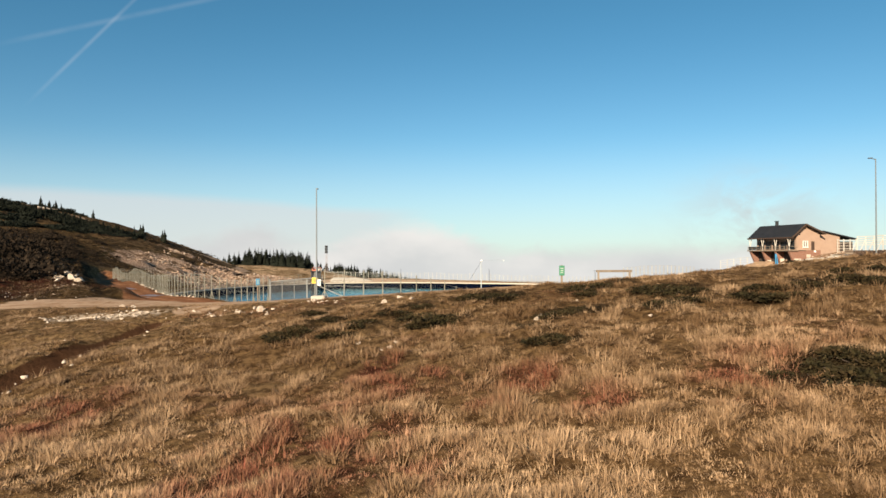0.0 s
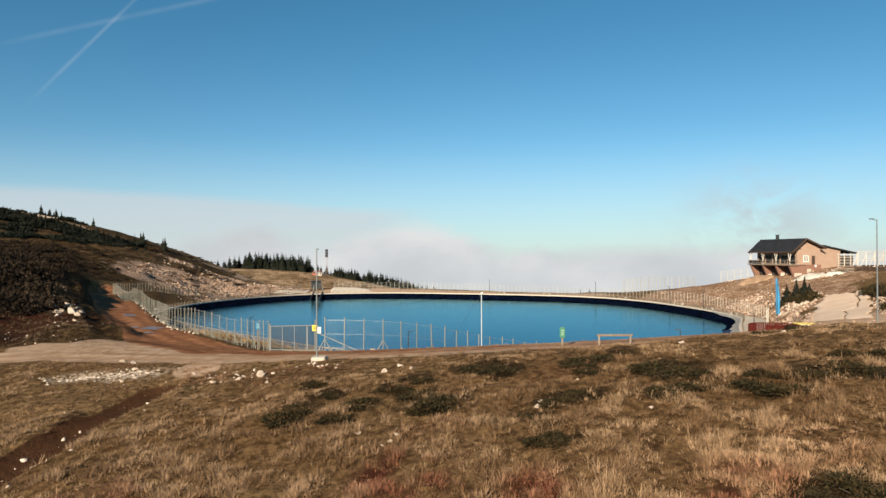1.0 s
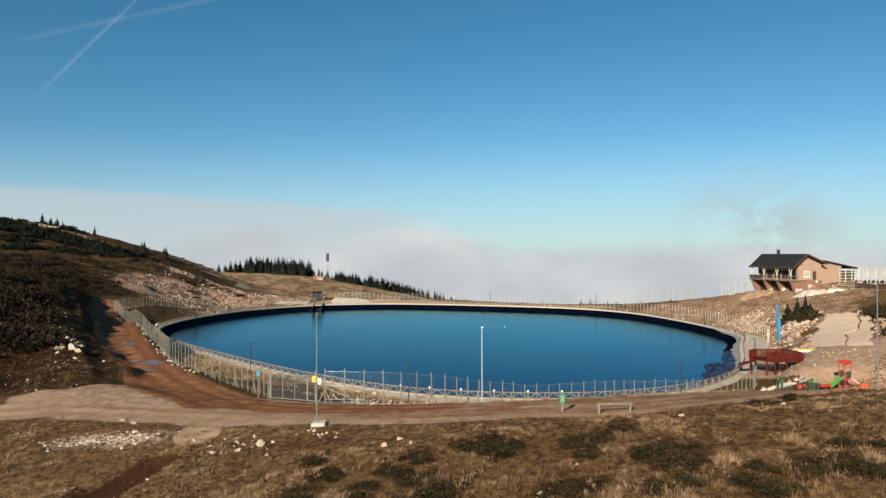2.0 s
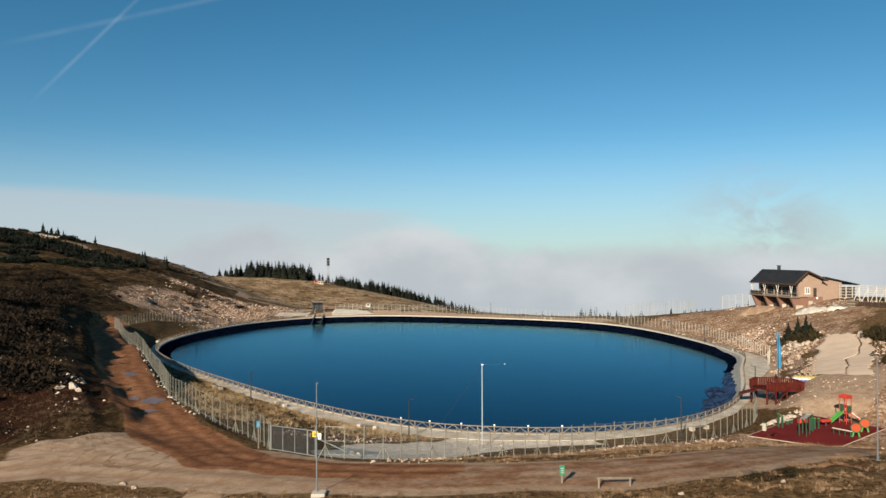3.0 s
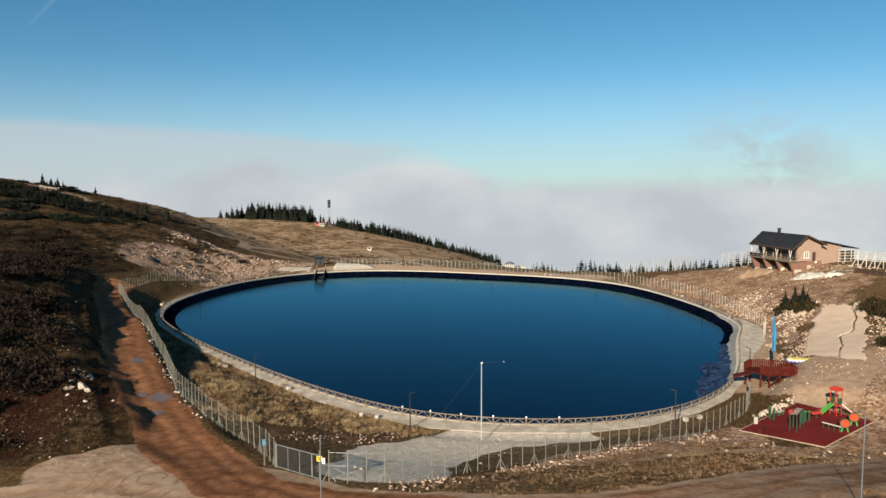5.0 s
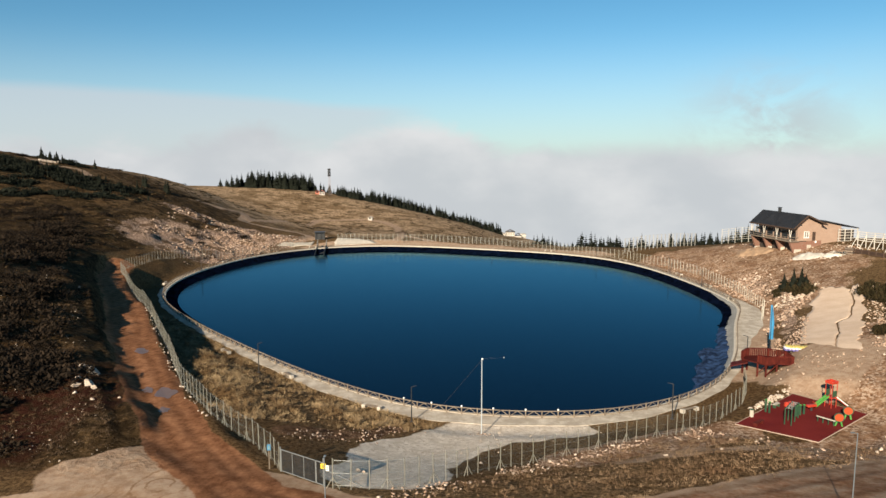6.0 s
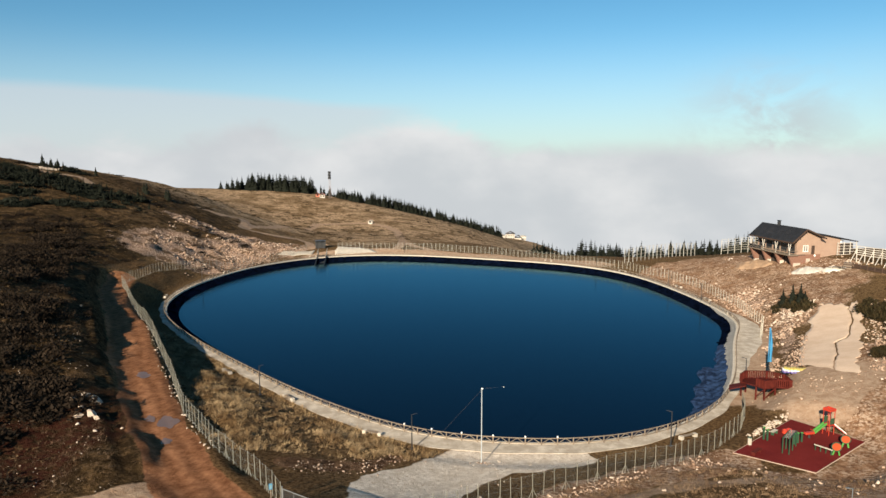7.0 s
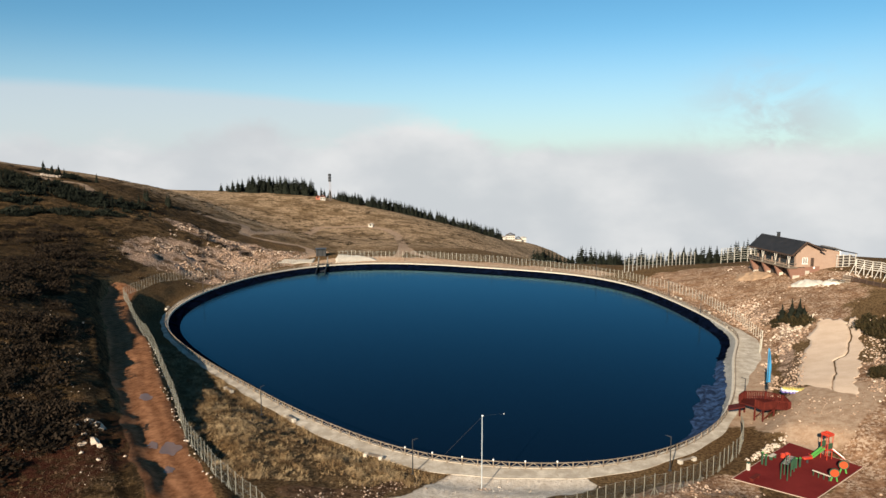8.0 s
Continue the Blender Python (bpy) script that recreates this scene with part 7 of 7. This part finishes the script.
stones("rubble", x, y, rng.uniform(0.2, 1.0, 150) ** 2 * 0.5 + 0.15, "pale broken stones heaped along the playground edging", mat=limestone)
x, y = round_line([(-13.6, 39.8), (-10.5, 38.6), (-7.6, 39.4), (-5.2, 38.6)], 90, 0.55)
stones("rubble", x, y, rng.uniform(0.1, 1.0, 90) ** 4 * 0.36 + 0.06, "broken pale stones along the edge of the track", sink=0.0, mat=limestone)
x, y = round_line([(-22.5, 40.6), (-19.8, 41.7), (-16.8, 40.8)], 240, 0.8)
stones("rubble", x, y, rng.uniform(0.1, 1.0, 240) ** 4 * 0.32 + 0.05, "flat pale stones beside the chalky track", sink=0.0, mat=limestone)
x, y = round_line([(3.2, 76.2), (5.0, 76.0)], 60, 0.5)
stones("rubble", x, y, rng.uniform(0.1, 1.0, 60) ** 3 * 0.3 + 0.06, "broken stones heaped round the foot of the mast", sink=0.05, mat=rubble_mat)
x, y = round_line([(-15, 67), (-10.5, 69), (-7, 72.5), (-4.2, 77)], 420, 1.1)
stones("rubble", x, y, rng.uniform(0.1, 1.0, 420) ** 5 * 0.4 + 0.05, "reddish broken stones at the foot of the grass bank", mat=rubble_mat)
x, y = round_line([(0, 68), (4, 74), (10, 76)], 260, 2.6)
stones("rubble", x, y, rng.uniform(0.1, 1.0, 260) ** 6 * 0.3 + 0.04, "small stones strewn over the gravel apron", mat=limestone)
x, y = round_line(RUT, 80, 1.3)
stones("rubble", x, y, rng.uniform(0.1, 1.0, 80) ** 4 * 0.35 + 0.05, "small stones in the worn track")
x, y = rng.uniform(-75, -33, 140), rng.uniform(60, 150, 140)
keep = (line_distance(x, y, RED_ROAD) > 6) & (x < -28 - (y - 60) * 0.45)
stones("rubble", x[keep], y[keep], rng.uniform(0.2, 1.0, 140)[keep] ** 3 * 0.7 + 0.1, "scattered pale stones on the heath")
x, y = rng.uniform(-66, -28, 1500), rng.uniform(56, 105, 1500)
keep = (line_distance(x, y, RED_ROAD) > 6) & (x < -26 - (y - 60) * 0.45) & (cloudy(x, y, 6.0, 107, 3) > 0.47)
stones("rubble", x[keep], y[keep], rng.uniform(0.1, 1.0, keep.sum()) ** 3 * 0.22 + 0.05, "small pale stones strewn over the heath")
x, y = rng.uniform(85, 98, 160), rng.uniform(158, 169, 160)
stones("rubble", x, y, rng.uniform(0.1, 1.0, 160) ** 3 * 0.9 + 0.15, "heap of pale building rubble beside the lodge")


def tufts(name, x, y, label, low, tall, blades=7, red=0.0, wide=0.022, tint=1.0, spread=0.09):
    """Dry grass: bent blades in tufts, joined."""
    k = len(x)
    z = ground_height(x, y) - 0.03
    clump = smooth(0.25, 0.75, cloudy(x, y, 0.85, 61, 2))
    total = k * blades
    rep = lambda v: np.repeat(v, blades)
    a, lean = rng.uniform(0, 6.283, total), rng.uniform(0.25, 1.25, total)
    h = rep(rng.uniform(low, tall, k) * (1 - 0.45 * smooth(28, 36, y) * (y < 50)) * (0.35 + 1.3 * clump)) * rng.uniform(0.55, 1.15, total)
    out = spread * rng.uniform(0, 1.2, total)
    bx, by, bz = rep(x) + np.cos(a) * out, rep(y) + np.sin(a) * out, rep(z)
    dx, dy = np.cos(a), np.sin(a)
    w = wide * rng.uniform(0.7, 1.5, total)
    px, py = -dy * w, dx * w
    blade = np.stack([np.c_[bx + px, by + py, bz], np.c_[bx - px, by - py, bz], np.c_[bx + dx * h * lean, by + dy * h * lean, bz + h * (1 - 0.4 * lean)]], 1)
    tone_a, tone_b, tone_r = np.array([0.46, 0.302, 0.178]) * tint, np.array([0.165, 0.090, 0.041]) * tint, np.array([0.20, 0.050, 0.030])
    mixf = np.clip((cloudy(x, y, 3.2, 71) - 0.36) * 2.0 + (cloudy(x, y, 0.8, 73, 2) - 0.5) * 2.4 + rng.normal(0, 0.3, k), 0, 1)[:, None]
    near = (1 - smooth(17, 28, y))[:, None]
    mixf = np.clip(mixf + 0.30 * near, 0, 1)
    tone = (tone_a * mixf + tone_b * (1 - mixf)) * (1 + 0.30 * near)
    rmask = (np.clip(red_patch(x, y), 0, 1) * red)[:, None] * rng.uniform(0.5, 1.0, (k, 1))
    tone = tone * (1 - rmask) + tone_r * rmask
    mesh = soup(name, blade.reshape(-1, 3), np.arange(total * 3).reshape(-1, 3), straw, np.repeat(tone, blades * 3, 0))
    return tagged(new(name, mesh), label, "grass", kind="stuff")


def field(count, x0, x1, y0, y1):
    return rng.uniform(x0, x1, count), rng.uniform(y0, y1, count)


x, y = field(118000, -32, 32, 11, 48)
keep = (np.abs(x) < 0.66 * y + 3) & (np.hypot((x + 19.8) * 0.45, y - 41.2) > 1.3) & (line_distance(x, y, RUT) > 1.5 + rng.normal(0, 0.25, len(x))) & (line_distance(x, y, PALE_ROAD) > 2.8) & (line_distance(x, y, TRACK) > 4.2 + rng.normal(0, 0.5, len(x))) & (rng.uniform(0, 1, len(x)) < np.clip(1.25 - y / 60, 0.3, 1))
keep &= rng.uniform(0, 1, len(x)) < 0.95 * smooth(0.38, 0.60, cloudy(x, y, 1.1, 81, 3)) + 0.12 + 0.38 * (1 - smooth(17, 28, y))
keep &= rng.uniform(0, 1, len(x)) > 0.8 * heather_mat(x, y)
tufts("grass", x[keep], y[keep], "tall dry straw-coloured mountain grass with reddish patches", 0.13, 0.32, 18, 1.0, 0.013, 0.73, 0.13)
x, y = field(52000, -62, 2, 60, 135)
s2 = rim_distance(x, y)
keep = (s2 > path_width(np.arctan2(y - CENTRE[1], x - CENTRE[0])) + 0.3) & (x > np.interp(y, [p[1] for p in LEFT_FENCE[:8]], [p[0] for p in LEFT_FENCE[:8]]) + 0.8) & (y > 70 + (x + 20) * 0.28) & (rng.uniform(0, 1, len(x)) < 0.1 + smooth(0.3, 0.55, cloudy(x, y, 4.5, 83, 3))) & (line_distance(x, y, DARK_SOIL) > 1.1) & (line_distance(x, y, APRON) > 5.2)
tufts("grass", x[keep], y[keep], "tall golden dry grass on the bank above the pond path", 0.25, 0.6, 14, 0.0, 0.022, np.array([0.92, 1.0, 0.92]), 0.2)
x, y = field(26000, -10, 60, 44, 72)
keep = (line_distance(x, y, TRACK) > 4.0 + rng.normal(0, 0.5, len(x))) & (y < np.interp(x, [p[0] for p in NEAR_FENCE], [p[1] for p in NEAR_FENCE]) - 2.5) & (np.hypot(x - 41.5, y - 79.5) > 11) & (rng.uniform(0, 1, len(x)) < 0.1 + 1.1 * cloudy(x, y, 4.0, 85, 3))
tufts("grass", x[keep], y[keep], "short dry grass between the track and the fence", 0.10, 0.28, 8, 0.3, 0.018, 0.6, 0.15)
x, y = field(34000, -80, -24, 55, 130)
keep = (line_distance(x, y, RED_ROAD) > 5.5) & (x < -27 - (y - 60) * 0.5) & (rng.uniform(0, 1, len(x)) < 0.9 * smooth(0.4, 0.65, cloudy(x, y, 6.0, 87, 3)))
tufts("grass", x[keep], y[keep], "sparse dry heath grass on the slope above the road", 0.12, 0.32, 8, 0.6, 0.018, 0.24, 0.15)

# puddles on the red road
m, n = material("puddle_water")
finish(n, n.mix(n.noise(n.pos, 1.2, 3.0), (0.12, 0.075, 0.062), (0.17, 0.115, 0.098)), 0.35)
n.bsdf.inputs["Specular IOR Level"].default_value = 0.12
puddle_mat = m
for x, y, a, b, turn in ((-31.0, 75.6, 1.0, 2.1, 25), (-33.4, 76.5, 0.55, 1.2, 25), (-41.0, 92.6, 0.9, 1.5, 25), (-29.0, 70.0, 0.5, 1.0, 25)):
    bm = shape()
    c2, s3 = math.cos(radians(turn)), math.sin(radians(turn))
    loops = []
    for f2 in (0.02, 0.35, 0.7, 1.0):
        loop = []
        for k in range(40):
            t = 2 * math.pi * k / 40
            f = f2 * (1 + 0.4 * noise.noise(Vector((math.cos(t) * 1.5 + x, math.sin(t) * 1.5 + y, 0))))
            u, v = a * f * math.cos(t), b * f * math.sin(t)
            px, py = x + u * c2 - v * s3, y + u * s3 + v * c2
            loop.append(bm.verts.new((px, py, gh(px, py) + 0.025)))
        loops.append(loop)
    for p, q in zip(loops, loops[1:]):
        for k in range(40):
            bm.faces.new((p[k], q[k], q[(k + 1) % 40], p[(k + 1) % 40])).smooth = True
    bm.faces.new(loops[0])
    tagged(part("puddle", bm, puddle_mat), "shallow muddy puddle on the red dirt road", "puddle", "puddles on the road", "structure")
for ob in tree_seeds + near_shrubs + hill_shrubs + bare_shrubs:
    if ob.name not in used:
        for o in list(ob.children_recursive) + [ob]:
            bpy.data.objects.remove(o)
